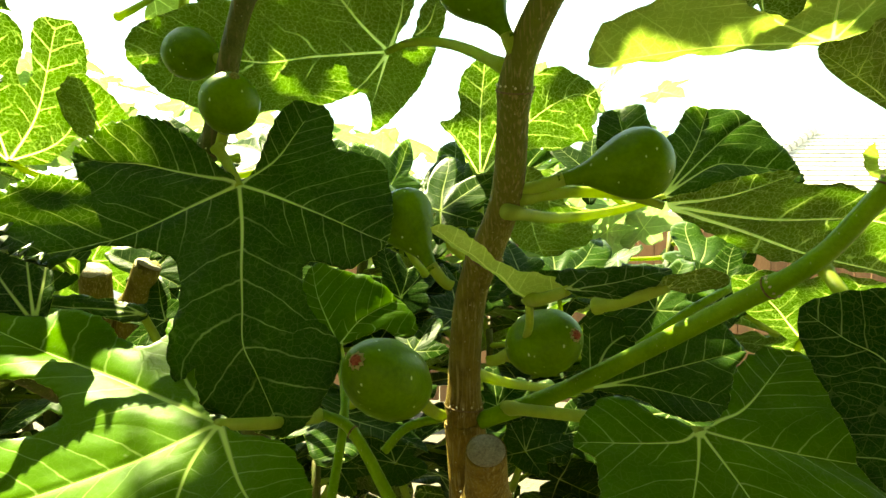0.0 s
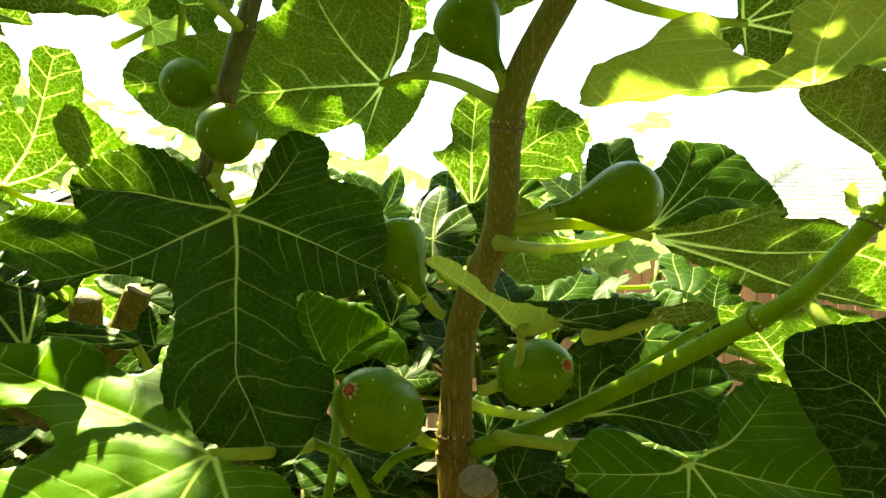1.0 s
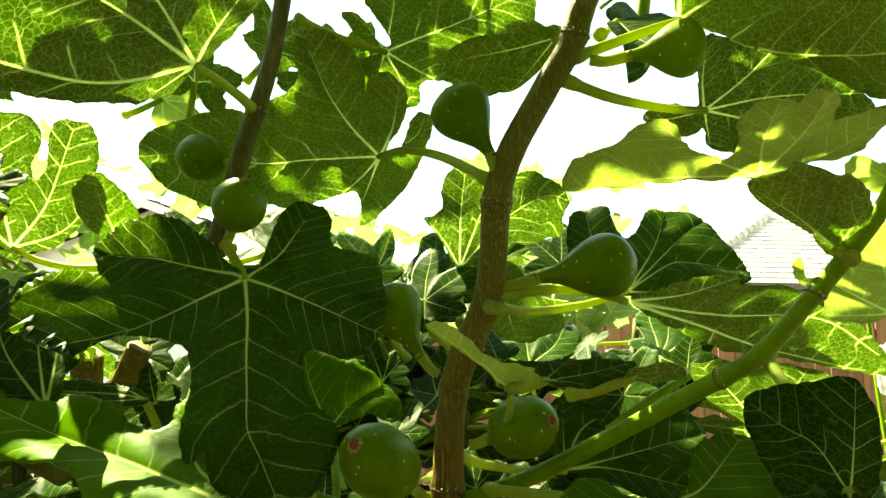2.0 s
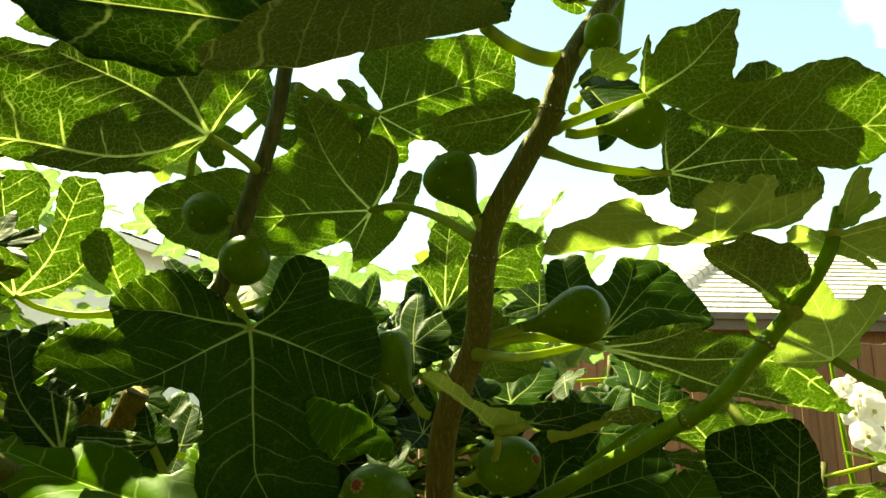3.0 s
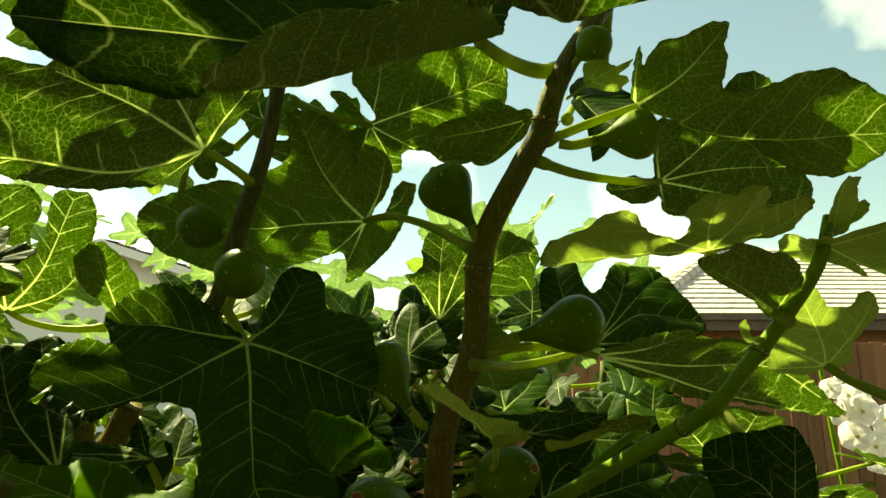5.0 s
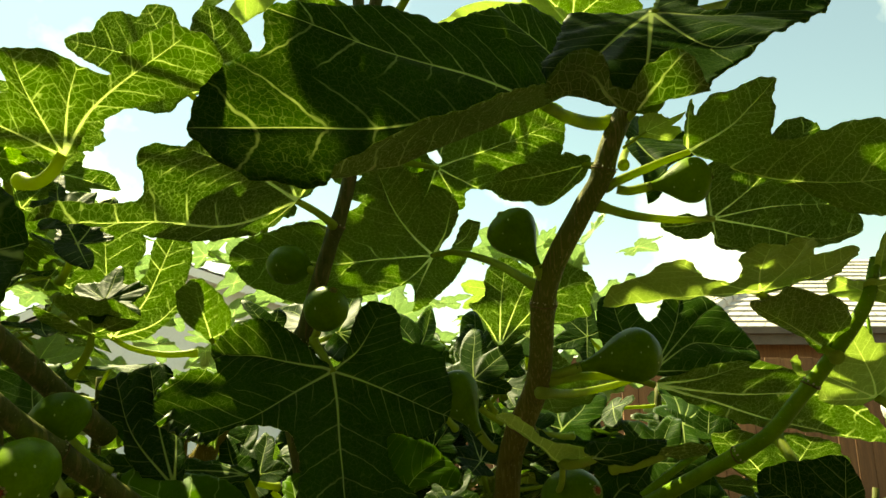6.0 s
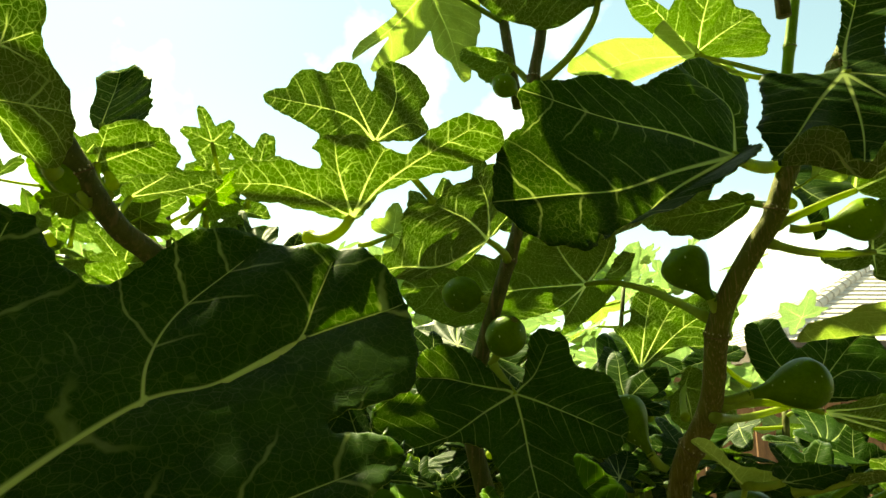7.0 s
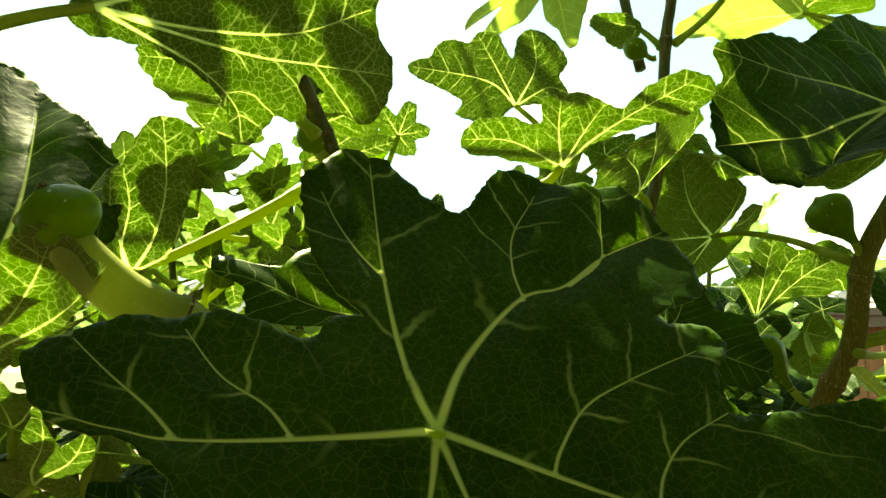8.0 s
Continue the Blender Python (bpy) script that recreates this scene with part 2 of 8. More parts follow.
def mesh_part(name, verts, faces, mat, parent=None, label="", smooth=True, uvs=None, mats=None, vein=None):
    me = bpy.data.meshes.new(name)
    me.from_pydata(verts, [], faces)
    for mt in (mat if isinstance(mat, (list, tuple)) else [mat]):
        me.materials.append(mt)
    if smooth:
        me.polygons.foreach_set("use_smooth", [True] * len(me.polygons))
    if mats is not None:
        me.polygons.foreach_set("material_index", mats)
    if uvs is not None:
        lay = me.uv_layers.new(name="UVMap")
        idx = np.empty(len(me.loops), dtype=np.int32)
        me.loops.foreach_get("vertex_index", idx)
        lay.data.foreach_set("uv", np.asarray(uvs, dtype=np.float32)[idx].ravel())
    if vein is not None:
        att = me.attributes.new("vein", "FLOAT_COLOR", "POINT")
        att.data.foreach_set("color", np.asarray(vein, dtype=np.float32).ravel())
    me.update()
    ob = new(name, me)
    if parent:
        ob.parent = parent
    if label:
        tagged(ob, label)
    return ob


def spline(points, per=6):
    """A smooth line (Catmull-Rom) through a few points."""
    p = [np.array(q, float) for q in points]
    p = [2 * p[0] - p[1]] + p + [2 * p[-1] - p[-2]]
    res = []
    for i in range(1, len(p) - 2):
        for k in range(per):
            u = k / per
            a, b, c, d = p[i - 1:i + 3]
            res.append(0.5 * (2 * b + (c - a) * u + (2 * a - 5 * b + 4 * c - d) * u * u + (3 * b - a - 3 * c + d) * u ** 3))
    res.append(p[-2])
    return np.array(res)


def tube(line, radii, sides=8, verts=None, faces=None, flat=1.0):
    """Appends a tapered tube along a line to verts and faces."""
    verts = [] if verts is None else verts
    faces = [] if faces is None else faces
    base = len(verts)
    n = len(line)
    up = np.array((0.13, 0.21, 0.97))
    for i in range(n):
        d = line[min(i + 1, n - 1)] - line[max(i - 1, 0)]
        d = d / (np.linalg.norm(d) + 1e-12)
        a = np.cross(d, up)
        if np.linalg.norm(a) < 0.05:
            a = np.cross(d, (1, 0, 0))
        a /= np.linalg.norm(a)
        b = np.cross(a, d)
        for k in range(sides):
            w = 2 * math.pi * k / sides
            verts.append(tuple(line[i] + radii[i] * (math.cos(w) * a + flat * math.sin(w) * b)))
    for i in range(n - 1):
        for k in range(sides):
            j = (k + 1) % sides
            faces.append((base + i * sides + k, base + i * sides + j, base + (i + 1) * sides + j, base + (i + 1) * sides + k))
    faces.append(tuple(base + k for k in reversed(range(sides))))
    faces.append(tuple(base + (n - 1) * sides + k for k in range(sides)))
    return verts, faces


fig_tree = tagged(new("fig_tree"), "leafy green fig tree with unripe figs, rooted in the garden soil", "tree")


def radius_at(keys, ang):
    """The leaf's margin: its distance from the petiole at an angle, smoothly through tips and bays."""
    a = np.array([k[0] for k in keys], float)
    r = np.array([k[1] for k in keys], float)
    a = np.concatenate((a[-2:] - 360, a, a[:2] + 360))
    r = np.concatenate((r[-2:], r, r[:2]))
    h = np.maximum(np.diff(a), 0.5)
    s = np.diff(r) / h
    m = np.zeros(len(a))
    for i in range(1, len(a) - 1):
        if s[i - 1] * s[i] > 0:
            m[i] = 2 * s[i - 1] * s[i] / (s[i - 1] + s[i])
    ang = np.asarray(ang, float)
    i = np.clip(np.searchsorted(a, ang) - 1, 0, len(h) - 1)
    u = np.clip((ang - a[i]) / h[i], 0, 1)
    h00, h10, h01, h11 = 2 * u**3 - 3 * u**2 + 1, u**3 - 2 * u**2 + u, -2 * u**3 + 3 * u**2, u**3 - u**2
    return h00 * r[i] + h10 * h[i] * m[i] + h01 * r[i + 1] + h11 * h[i] * m[i + 1]


leaf_count = [0]


def leaf(base, tip, normal, keys, veins, stem=None, cup=0.0, droop=0.0, wave=0.006, rolls=(), pucker=1.0, young=False, fresh=False, twist=0.04, fine=1.0, stalk=0.0033, label="", bend=None):
    """A lobed fig leaf. base: where petiole and blade meet; tip: the midrib's way; normal: the way its upper face looks;
    keys: (degrees from the midrib, centimetres) round the margin; veins: degrees of the main veins; stem: where the petiole leaves the branch;
    cup: rise of the margin (metres at 10 cm); droop: fall along the midrib; rolls: (degrees, centimetres, bend radius in centimetres, turn in radians) of margins that curl over."""
    leaf_count[0] += 1
    rnd = random.Random(leaf_count[0] * 7 + 3)
    z = Vector(normal).normalized()
    x = Vector(tip)
    x = (x - z * x.dot(z)).normalized()
    y = z.cross(x)
    m = Matrix((x, y, z)).transposed().to_4x4()
    m.translation = base
    keys = sorted(keys)
    ph = [rnd.uniform(0, 6.28) for _ in range(6)]
    size = max(k[1] for k in keys) / 100

    def surface(px, py, off=0.0):
        r = np.hypot(px, py)
        th = np.arctan2(py, px)
        turn = twist * np.sin(r * 38 + ph[3]) * np.minimum(r / 0.05, 1)
        px, py = px * np.cos(turn) - py * np.sin(turn), px * np.sin(turn) + py * np.cos(turn)
        h = cup * (r / 0.1) ** 2 - droop * (np.maximum(px, 0) / 0.1) ** 2
        w = wave * (r / 0.1) ** 1.5
        h = h + w * (np.sin(3 * th + ph[0]) + 0.7 * np.sin(5 * th + ph[1] + 12 * r) + 0.5 * np.sin(9 * th + ph[2] + 20 * r) + 0.35 * np.sin(17 * th + ph[5] + 31 * r))
        crest = np.ones_like(r)
        for v in veins:
            dv = np.abs((np.degrees(th) - v + 180) % 360 - 180)
            crest = np.minimum(crest, np.clip(dv / 16, 0, 1))
        h = h + 0.0035 * pucker * np.minimum(r / 0.05, 1) * (crest - 0.5) * size / 0.13
        h = h + off
        qx, qy = px, py
        for deg, start, rad, most in rolls:
            c, s = math.cos(radians(deg)), math.sin(radians(deg))
            start, rad = start / 100, rad / 100
            d = qx * c + qy * s
            o = np.maximum(d - start, 0)
            a = np.minimum(o / abs(rad), most)
            rest = np.maximum(o - most * abs(rad), 0)
            sg = 1 if rad > 0 else -1
            rr = abs(rad) - sg * h
            nd = np.where(o > 0, start + rr * np.sin(a) + rest * math.cos(most), d)
            nh = np.where(o > 0, sg * (abs(rad) - rr * np.cos(a) + rest * math.sin(most)), h)
            qx, qy, h = qx + (nd - d) * c, qy + (nd - d) * s, nh
        return qx, qy, h

    nt, nr = (int(200 * fine), max(5, int(12 * fine)))
    nt = max(nt, 60)
    ang = np.linspace(-180, 180, nt, endpoint=False)
    for v in veins:
        ang[np.argmin(np.abs(ang - v))] = v
    ang = np.sort(ang)
    rim = radius_at(keys, ang) / 100
    ar = np.radians(ang)
    tooth = 1 + 0.013 * np.sin(ar * 41 + ph[5] + 2 * np.sin(ar * 5)) + 0.020 * np.sin(ar * 23 + ph[4] + 1.5 * np.sin(ar * 4 + ph[1])) + 0.013 * np.sin(ar * 13 + ph[2])
    tooth = 1 + (tooth - 1) * min(1.0, 0.085 / size)
    rim = rim * np.where(np.abs(ang) > 165, 1, tooth)
    ca, sa = np.cos(np.radians(ang)), np.sin(np.radians(ang))
    fr = (np.arange(1, nr + 1) / nr) ** 0.85
    px = np.concatenate(([0.0], (fr[:, None] * rim * ca).ravel()))
    py = np.concatenate(([0.0], (fr[:, None] * rim * sa).ravel()))
    thick = 0.00022
    verts, uvs = [], []
    seed = leaf_count[0] * 1.37
    for off in (thick, -thick):
        qx, qy, qz = surface(px, py, off)
        verts += list(zip(qx.tolist(), qy.tolist(), qz.tolist()))
        uvs.append(np.stack((px + seed, py), 1))
    nv = len(px)
    best = np.full(nv, 9.0)
    second = np.full(nv, 9.0)
    info = np.ones((nv, 4))
    for v in veins:
        ux, uy = math.cos(radians(v)), math.sin(radians(v))
        go = px * ux + py * uy
        off = np.where(go > 0, np.abs(py * ux - px * uy), np.hypot(px, py))
        rv = float(radius_at(keys, [v])[0]) / 100
        win = off < best
        second = np.where(win, best, np.minimum(second, off))
        best = np.where(win, off, best)
        gap = max(0.011, rv * 0.14)
        phase = (np.maximum(go, 0) - 0.70 * off - 0.55 / max(rv, 0.03) * off * off) / gap
        info[win, :3] = np.stack((np.clip(go / rv, 0, 1), phase, off), 1)[win]
    info[:, 3] = np.clip((second - best) / (0.11 * size), 0, 1)
    info[:, 2] *= (0.15 / size) ** 0.8
    faces, mats = [], []
    for sheet in (0, 1):
        o = sheet * nv
        for k in range(nt):
            j = (k + 1) % nt
            f = (o, o + 1 + k, o + 1 + j)
            faces.append(f if sheet == 0 else f[::-1])
            mats.append(sheet)
            for i in range(nr - 1):
                q = o + 1 + i * nt
                f = (q + k, q + nt + k, q + nt + j, q + j)
                faces.append(f if sheet == 0 else f[::-1])
                mats.append(sheet)
    q = 1 + (nr - 1) * nt
    for k in range(nt):
        j = (k + 1) % nt
        faces.append((q + k, nv + q + k, nv + q + j, q + j))
        mats.append(1)
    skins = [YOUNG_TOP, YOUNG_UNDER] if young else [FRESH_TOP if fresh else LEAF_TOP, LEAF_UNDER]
    blade = mesh_part("leaf", verts, faces, skins, fig_tree, label, uvs=np.concatenate(uvs), mats=mats, vein=np.concatenate((info, info)))
    blade.matrix_local = m

    if stem is not None:
        petiole(blade, m, stem, stalk, bend)
    return blade

def close_spline(points, step):
    """A closed smooth line through the points, in pieces of about the given length."""
    p = np.array(points, float)
    n = len(p)
    res = []
    for i in range(n):
        a, b, c, d = p[i - 1], p[i], p[(i + 1) % n], p[(i + 2) % n]
        if np.linalg.norm(c - b) < 1e-6:
            continue
        # centripetal tangents keep the line from overshooting at sharp bays
        t1, t2, t3 = (max(np.linalg.norm(q), 1e-6) ** 0.5 for q in (b - a, c - b, d - c))
        m1 = t2 * ((b - a) / t1 - (c - a) / (t1 + t2) + (c - b) / t2)
        m2 = t2 * ((c - b) / t2 - (d - b) / (t2 + t3) + (d - c) / t3)
        k = max(1, int(np.linalg.norm(c - b) / step))
        for j in range(k):
            u = j / k
            res.append((2 * u**3 - 3 * u**2 + 1) * b + (u**3 - 2 * u**2 + u) * m1 + (-2 * u**3 + 3 * u**2) * c + (u**3 - u**2) * m2)
    return np.array(res)


def outlined_leaf(base, tip, normal, margin, veins, stem=None, cup=0.0, wave=0.003, rolls=(), rim=(), lift=(), pucker=1.0, young=False, fresh=False, fine=1.0, stalk=0.0033, label="", bend=None, ribs=1.0):
    """A fig leaf whose lobes may overlap or hook: margin goes round it as (degrees from the midrib, centimetres);
    veins: each main vein's course from the petiole outward, in the same terms; rolls as in leaf(), with the middle and half width in degrees of the one lobe that curls where they are given; rim: (degrees, width in degrees, centimetres) of margins that turn up a little; lift: the same for whole lobes that bend up towards their tips."""
    leaf_count[0] += 1
    rnd = random.Random(leaf_count[0] * 7 + 3)
    z = Vector(normal).normalized()
    x = Vector(tip)
    x = (x - z * x.dot(z)).normalized()
    m = Matrix((x, z.cross(x), z)).transposed().to_4x4()
    m.translation = base
    flat = lambda keys: [(r / 100 * math.cos(radians(a)), r / 100 * math.sin(radians(a))) for a, r in keys]
    ph = [rnd.uniform(0, 6.28) for _ in range(6)]
    edge = close_spline(flat(margin), 0.0022 / fine)
    size = float(np.max(np.hypot(edge[:, 0], edge[:, 1])))
    # shallow rounded teeth along the margin
    side = np.roll(edge, -1, 0) - np.roll(edge, 1, 0)
    side = np.stack((side[:, 1], -side[:, 0]), 1) / np.maximum(np.linalg.norm(side, axis=1), 1e-6)[:, None]
    run = np.cumsum(np.linalg.norm(edge - np.roll(edge, 1, 0), axis=1))
    tooth = 0.0004 * np.sin(run * 430 + 2 * np.sin(run * 70 + ph[0])) + 0.0003 * np.sin(run * 830 + ph[4])
    edge = edge + side * (tooth * min(1.0, size / 0.08))[:, None]
    lines = []
    for v in veins:
        # a course that opens with None branches off a main vein
        side_vein = v[0] is None
        line = spline(flat(v[1:]) if side_vein else [(0.0, 0.0)] + flat(v), 10)
        seg = np.concatenate(([0.0], np.cumsum(np.linalg.norm(np.diff(line, axis=0), axis=1))))
        # it runs on past the margin, so that nothing curls round its end
        end = line[-1] + (line[-1] - line[-3]) / max(np.linalg.norm(line[-1] - line[-3]), 1e-9) * 0.05
        lines.append((line, seg, np.concatenate((line, [end])), 0.5 if side_vein else 0.0))
    gap = 0.0042 / fine
    lo, hi = edge.min(0), edge.max(0)
    inner = []
    for i, gx in enumerate(np.arange(lo[0], hi[0], gap)):
        for gy in np.arange(lo[1] + (i % 2) * gap / 2, hi[1], gap):
            inner.append((gx + rnd.uniform(-0.2, 0.2) * gap, gy + rnd.uniform(-0.2, 0.2) * gap))
    inner = np.array(inner)
    far = np.min(np.linalg.norm(inner[:, None, :] - edge[None, ::2, :], axis=2), axis=1)
    inner = inner[far > gap * 0.55]
    # rows of points along each main vein and close beside it keep its edges straight
    rows = []
    for line, seg, _, _ in lines:
        at = np.linspace(0, seg[-1], max(4, int(seg[-1] / (gap * 0.7))))
        mid = np.stack((np.interp(at, seg, line[:, 0]), np.interp(at, seg, line[:, 1])), 1)
        way = np.gradient(mid, axis=0)
        way = np.stack((-way[:, 1], way[:, 0]), 1) / np.maximum(np.linalg.norm(way, axis=1), 1e-9)[:, None]
        rows += [mid, mid[1:] + way[1:] * 0.0019, mid[1:] - way[1:] * 0.0019]
    along = np.concatenate(rows)
    far = np.min(np.linalg.norm(along[:, None, :] - edge[None, ::2, :], axis=2), axis=1)
    along = along[far > gap * 0.35]
    far = np.min(np.linalg.norm(inner[:, None, :] - along[None, :, :], axis=2), axis=1)
    inner = np.concatenate((inner[far > gap * 0.5], along))
    n = len(edge)
    co, _, tris, _, _, _ = delaunay_2d_cdt([Vector(q) for q in edge.tolist() + inner.tolist()], [], [list(range(n))], 1, 1e-6)
    flatco = np.array([tuple(q) for q in co])
    px, py = flatco[:, 0], flatco[:, 1]
    nv = len(px)
    best, second = np.full(nv, 9.0), np.full(nv, 9.0)
    info = np.ones((nv, 4))
    for _, seg, line, thin in lines:
        rv = seg[-1]
        seg = np.concatenate((seg, [rv + 0.05]))
        d = np.linalg.norm(flatco[:, None, :] - line[None, :, :], axis=2)
        k = np.argmin(d, axis=1)
        go, off = seg[k].copy(), d[np.arange(nv), k]
        # distance to the nearest piece of the vein, not only to its corners
        for a in range(len(line) - 1):
            e = line[a + 1] - line[a]
            el = max(np.linalg.norm(e), 1e-9)
            u = np.clip(((flatco - line[a]) @ e) / el**2, 0, 1)
            dd = np.linalg.norm(flatco - line[a] - u[:, None] * e, axis=1)
            near = dd < off - 1e-9
            off, go = np.where(near, dd, off), np.where(near, seg[a] + u * el, go)
        win = off < best
        second = np.where(win, best, np.minimum(second, off))
        best = np.where(win, off, best)
        step = max(0.011, rv * 0.135) * ribs
        phase = (go - 0.70 * off - 0.55 / max(rv, 0.03) * off * off) / step
        info[win, :3] = np.stack((np.clip(thin + (1 - thin) * go / rv, 0, 1), phase, off), 1)[win]
    info[:, 3] = np.clip((second - best) / (0.07 * size), 0, 1)
    info[:, 2] *= (0.15 / size) ** 0.8

    r, th = np.hypot(px, py), np.arctan2(py, px)
    base_h = cup * (r / 0.1) ** 2 + wave * (r / 0.1) ** 1.5 * (np.sin(3 * th + ph[0]) + 0.6 * np.sin(5 * th + ph[1] + 12 * r) + 0.5 * np.sin(9 * th + ph[2] + 20 * r) + 0.35 * np.sin(17 * th + ph[5] + 31 * r))
    base_h = base_h + 0.0042 * pucker * np.minimum(r / 0.04, 1) * (np.clip(best / 0.014, 0, 1) ** 0.6 - 0.5) * min(1.0, size / 0.12)
    rimd = np.min(np.linalg.norm(flatco[:, None, :] - edge[None, ::3, :], axis=2), axis=1)
    base_h = base_h + 0.0012 * np.exp(-(rimd / 0.006) ** 2) * np.sin(px * 260 + ph[3]) * np.sin(py * 240 + ph[4])
    for deg, wide, cm in rim:
        dv = np.abs((np.degrees(th) - deg + 180) % 360 - 180)
        base_h = base_h + cm / 100 * np.clip(1 - dv / wide, 0, 1) * np.exp(-rimd / 0.005)
    for deg, wide, cm in lift:
        dv = np.abs((np.degrees(th) - deg + 180) % 360 - 180)
        base_h = base_h + cm / 100 * np.cos(np.clip(dv / wide, 0, 1) * math.pi / 2) ** 2 * (r / size) ** 2
    verts = []
    for off in (0.00022, -0.00022):
        qx, qy, h = px.copy(), py.copy(), base_h + off
        for deg, start, rad, most, *sector in rolls:
            c, s = math.cos(radians(deg)), math.sin(radians(deg))
            start, rad = start / 100, rad / 100
            if sector:
                # only one lobe curls
                dv = np.abs((np.degrees(th) - sector[0] + 180) % 360 - 180)
                start = start + 0.03 * np.clip((dv - sector[1]) / 12, 0, 9)
            d = qx * c + qy * s
            o = np.maximum(d - start, 0)
            a = np.minimum(o / rad, most)
            rest = np.maximum(o - most * rad, 0)
            rr = rad - h
            nd = np.where(o > 0, start + rr * np.sin(a) + rest * math.cos(most), d)
            nh = np.where(o > 0, rad - rr * np.cos(a) + rest * math.sin(most), h)
            qx, qy, h = qx + (nd - d) * c, qy + (nd - d) * s, nh
        verts += list(zip(qx.tolist(), qy.tolist(), h.tolist()))
    faces, mats, count = [], [], collections.Counter()
    for t in tris:
        a, b, c = t
        if (px[b] - px[a]) * (py[c] - py[a]) - (px[c] - px[a]) * (py[b] - py[a]) < 0:
            a, b, c = a, c, b
        faces.append((a, b, c))
        mats.append(0)
        faces.append((nv + a, nv + c, nv + b))
        mats.append(1)
        for e in ((a, b), (b, c), (c, a)):
            count[e] += 1
    for a, b in list(count):
        if count[(b, a)] == 0 and count[(a, b)] == 1:
            faces.append((b, a, nv + a, nv + b))
            mats.append(1)
    seed = leaf_count[0] * 1.37
    uv = np.stack((px + seed, py), 1)
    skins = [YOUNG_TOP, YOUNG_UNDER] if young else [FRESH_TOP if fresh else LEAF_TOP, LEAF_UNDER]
    blade = mesh_part("leaf", verts, faces, skins, fig_tree, label, uvs=np.concatenate((uv, uv)), mats=mats, vein=np.concatenate((info, info)))
    blade.matrix_local = m
    if stem is not None:
        petiole(blade, m, stem, stalk, bend)
    return blade


def petiole(blade, m, stem, stalk, bend):
    """The stalk of a leaf, from the branch to the foot of its blade."""
    s = np.array(m.inverted() @ Vector(stem))
    dist = np.linalg.norm(s)
    back = np.array((-0.12 * dist, 0, -0.10 * dist))
    if bend is not None:
        back = np.array(m.inverted().to_3x3() @ Vector(bend))
    line = spline([s, s * 0.62 + back * 0.55, s * 0.25 + back * 0.5, (0.001, 0, -0.0004)], 6)
    rad = np.linspace(stalk * 1.25, stalk * 0.85, len(line))
    rad[:2] *= 1.25
    tv, tf = tube(line, rad, 10)
    mesh_part("petiole", tv, tf, PETIOLE, blade)


def branch(points, radii, mat, nodes=(), label="", sides=14, per=10):
    """A stem with a swollen, scarred ring at each node (a fraction of its length)."""
    line = spline(points, per)
    n = len(line)
    rr = np.interp(np.linspace(0, 1, n), np.linspace(0, 1, len(radii)), radii)
    for f in nodes:
        rr *= 1 + 0.16 * np.exp(-((np.linspace(0, 1, n) - f) * n / 0.9) ** 2)
    v, fc = tube(line, rr, sides)
    ob = mesh_part("branch", v, fc, mat, fig_tree, label)
    for f in nodes:
        i = min(n - 2, max(1, int(f * (n - 1))))
        d = line[i + 1] - line[i - 1]
        d /= np.linalg.norm(d)
        ring = []
        for k in range(18):
            w = 2 * math.pi * k / 18
            a = np.cross(d, (0.3, 0.9, 0.1))
            a /= np.linalg.norm(a)
            b = np.cross(d, a)
            ring.append(line[i] + d * 0.0012 * math.sin(w + f * 9) + rr[i] * 1.0 * (math.cos(w) * a + math.sin(w) * b))
        ring.append(ring[0])
        v2, f2 = tube(np.array(ring), [0.00055] * 19, 5)
        mesh_part("node_ring", v2, f2, SCAR, ob)
        if rr[i] > 0.005:
            v2, f2 = [], []
            for k in range(13):
                w = 2 * math.pi * (k + 0.3 * math.sin(k * 5 + f * 40)) / 13
                a = np.cross(d, (0.3, 0.9, 0.1))
                a /= np.linalg.norm(a)
                u = math.cos(w) * a + math.sin(w) * np.cross(d, a)
                c = line[i] + u * rr[i] * 1.03 + d * (0.0024 + 0.0006 * math.sin(k * 3))
                tube(np.array([c - d * 0.0008, c, c + d * 0.0008]), [0.0002, 0.00075, 0.0002], 6, v2, f2)
            mesh_part("root_dots", v2, f2, DOT, ob, "row of pale dots above a node")
    return ob


FIG_SHAPE = [(0.0, 0.17), (0.10, 0.20), (0.22, 0.30), (0.34, 0.50), (0.46, 0.73), (0.58, 0.91), (0.70, 1.0), (0.80, 0.97), (0.89, 0.80), (0.95, 0.56), (0.985, 0.30), (1.0, 0.12)]
ROUND_SHAPE = [(0.0, 0.20), (0.07, 0.34), (0.16, 0.60), (0.27, 0.82), (0.40, 0.96), (0.52, 1.0), (0.65, 0.96), (0.77, 0.83), (0.87, 0.63), (0.94, 0.42), (0.985, 0.22), (1.0, 0.10)]


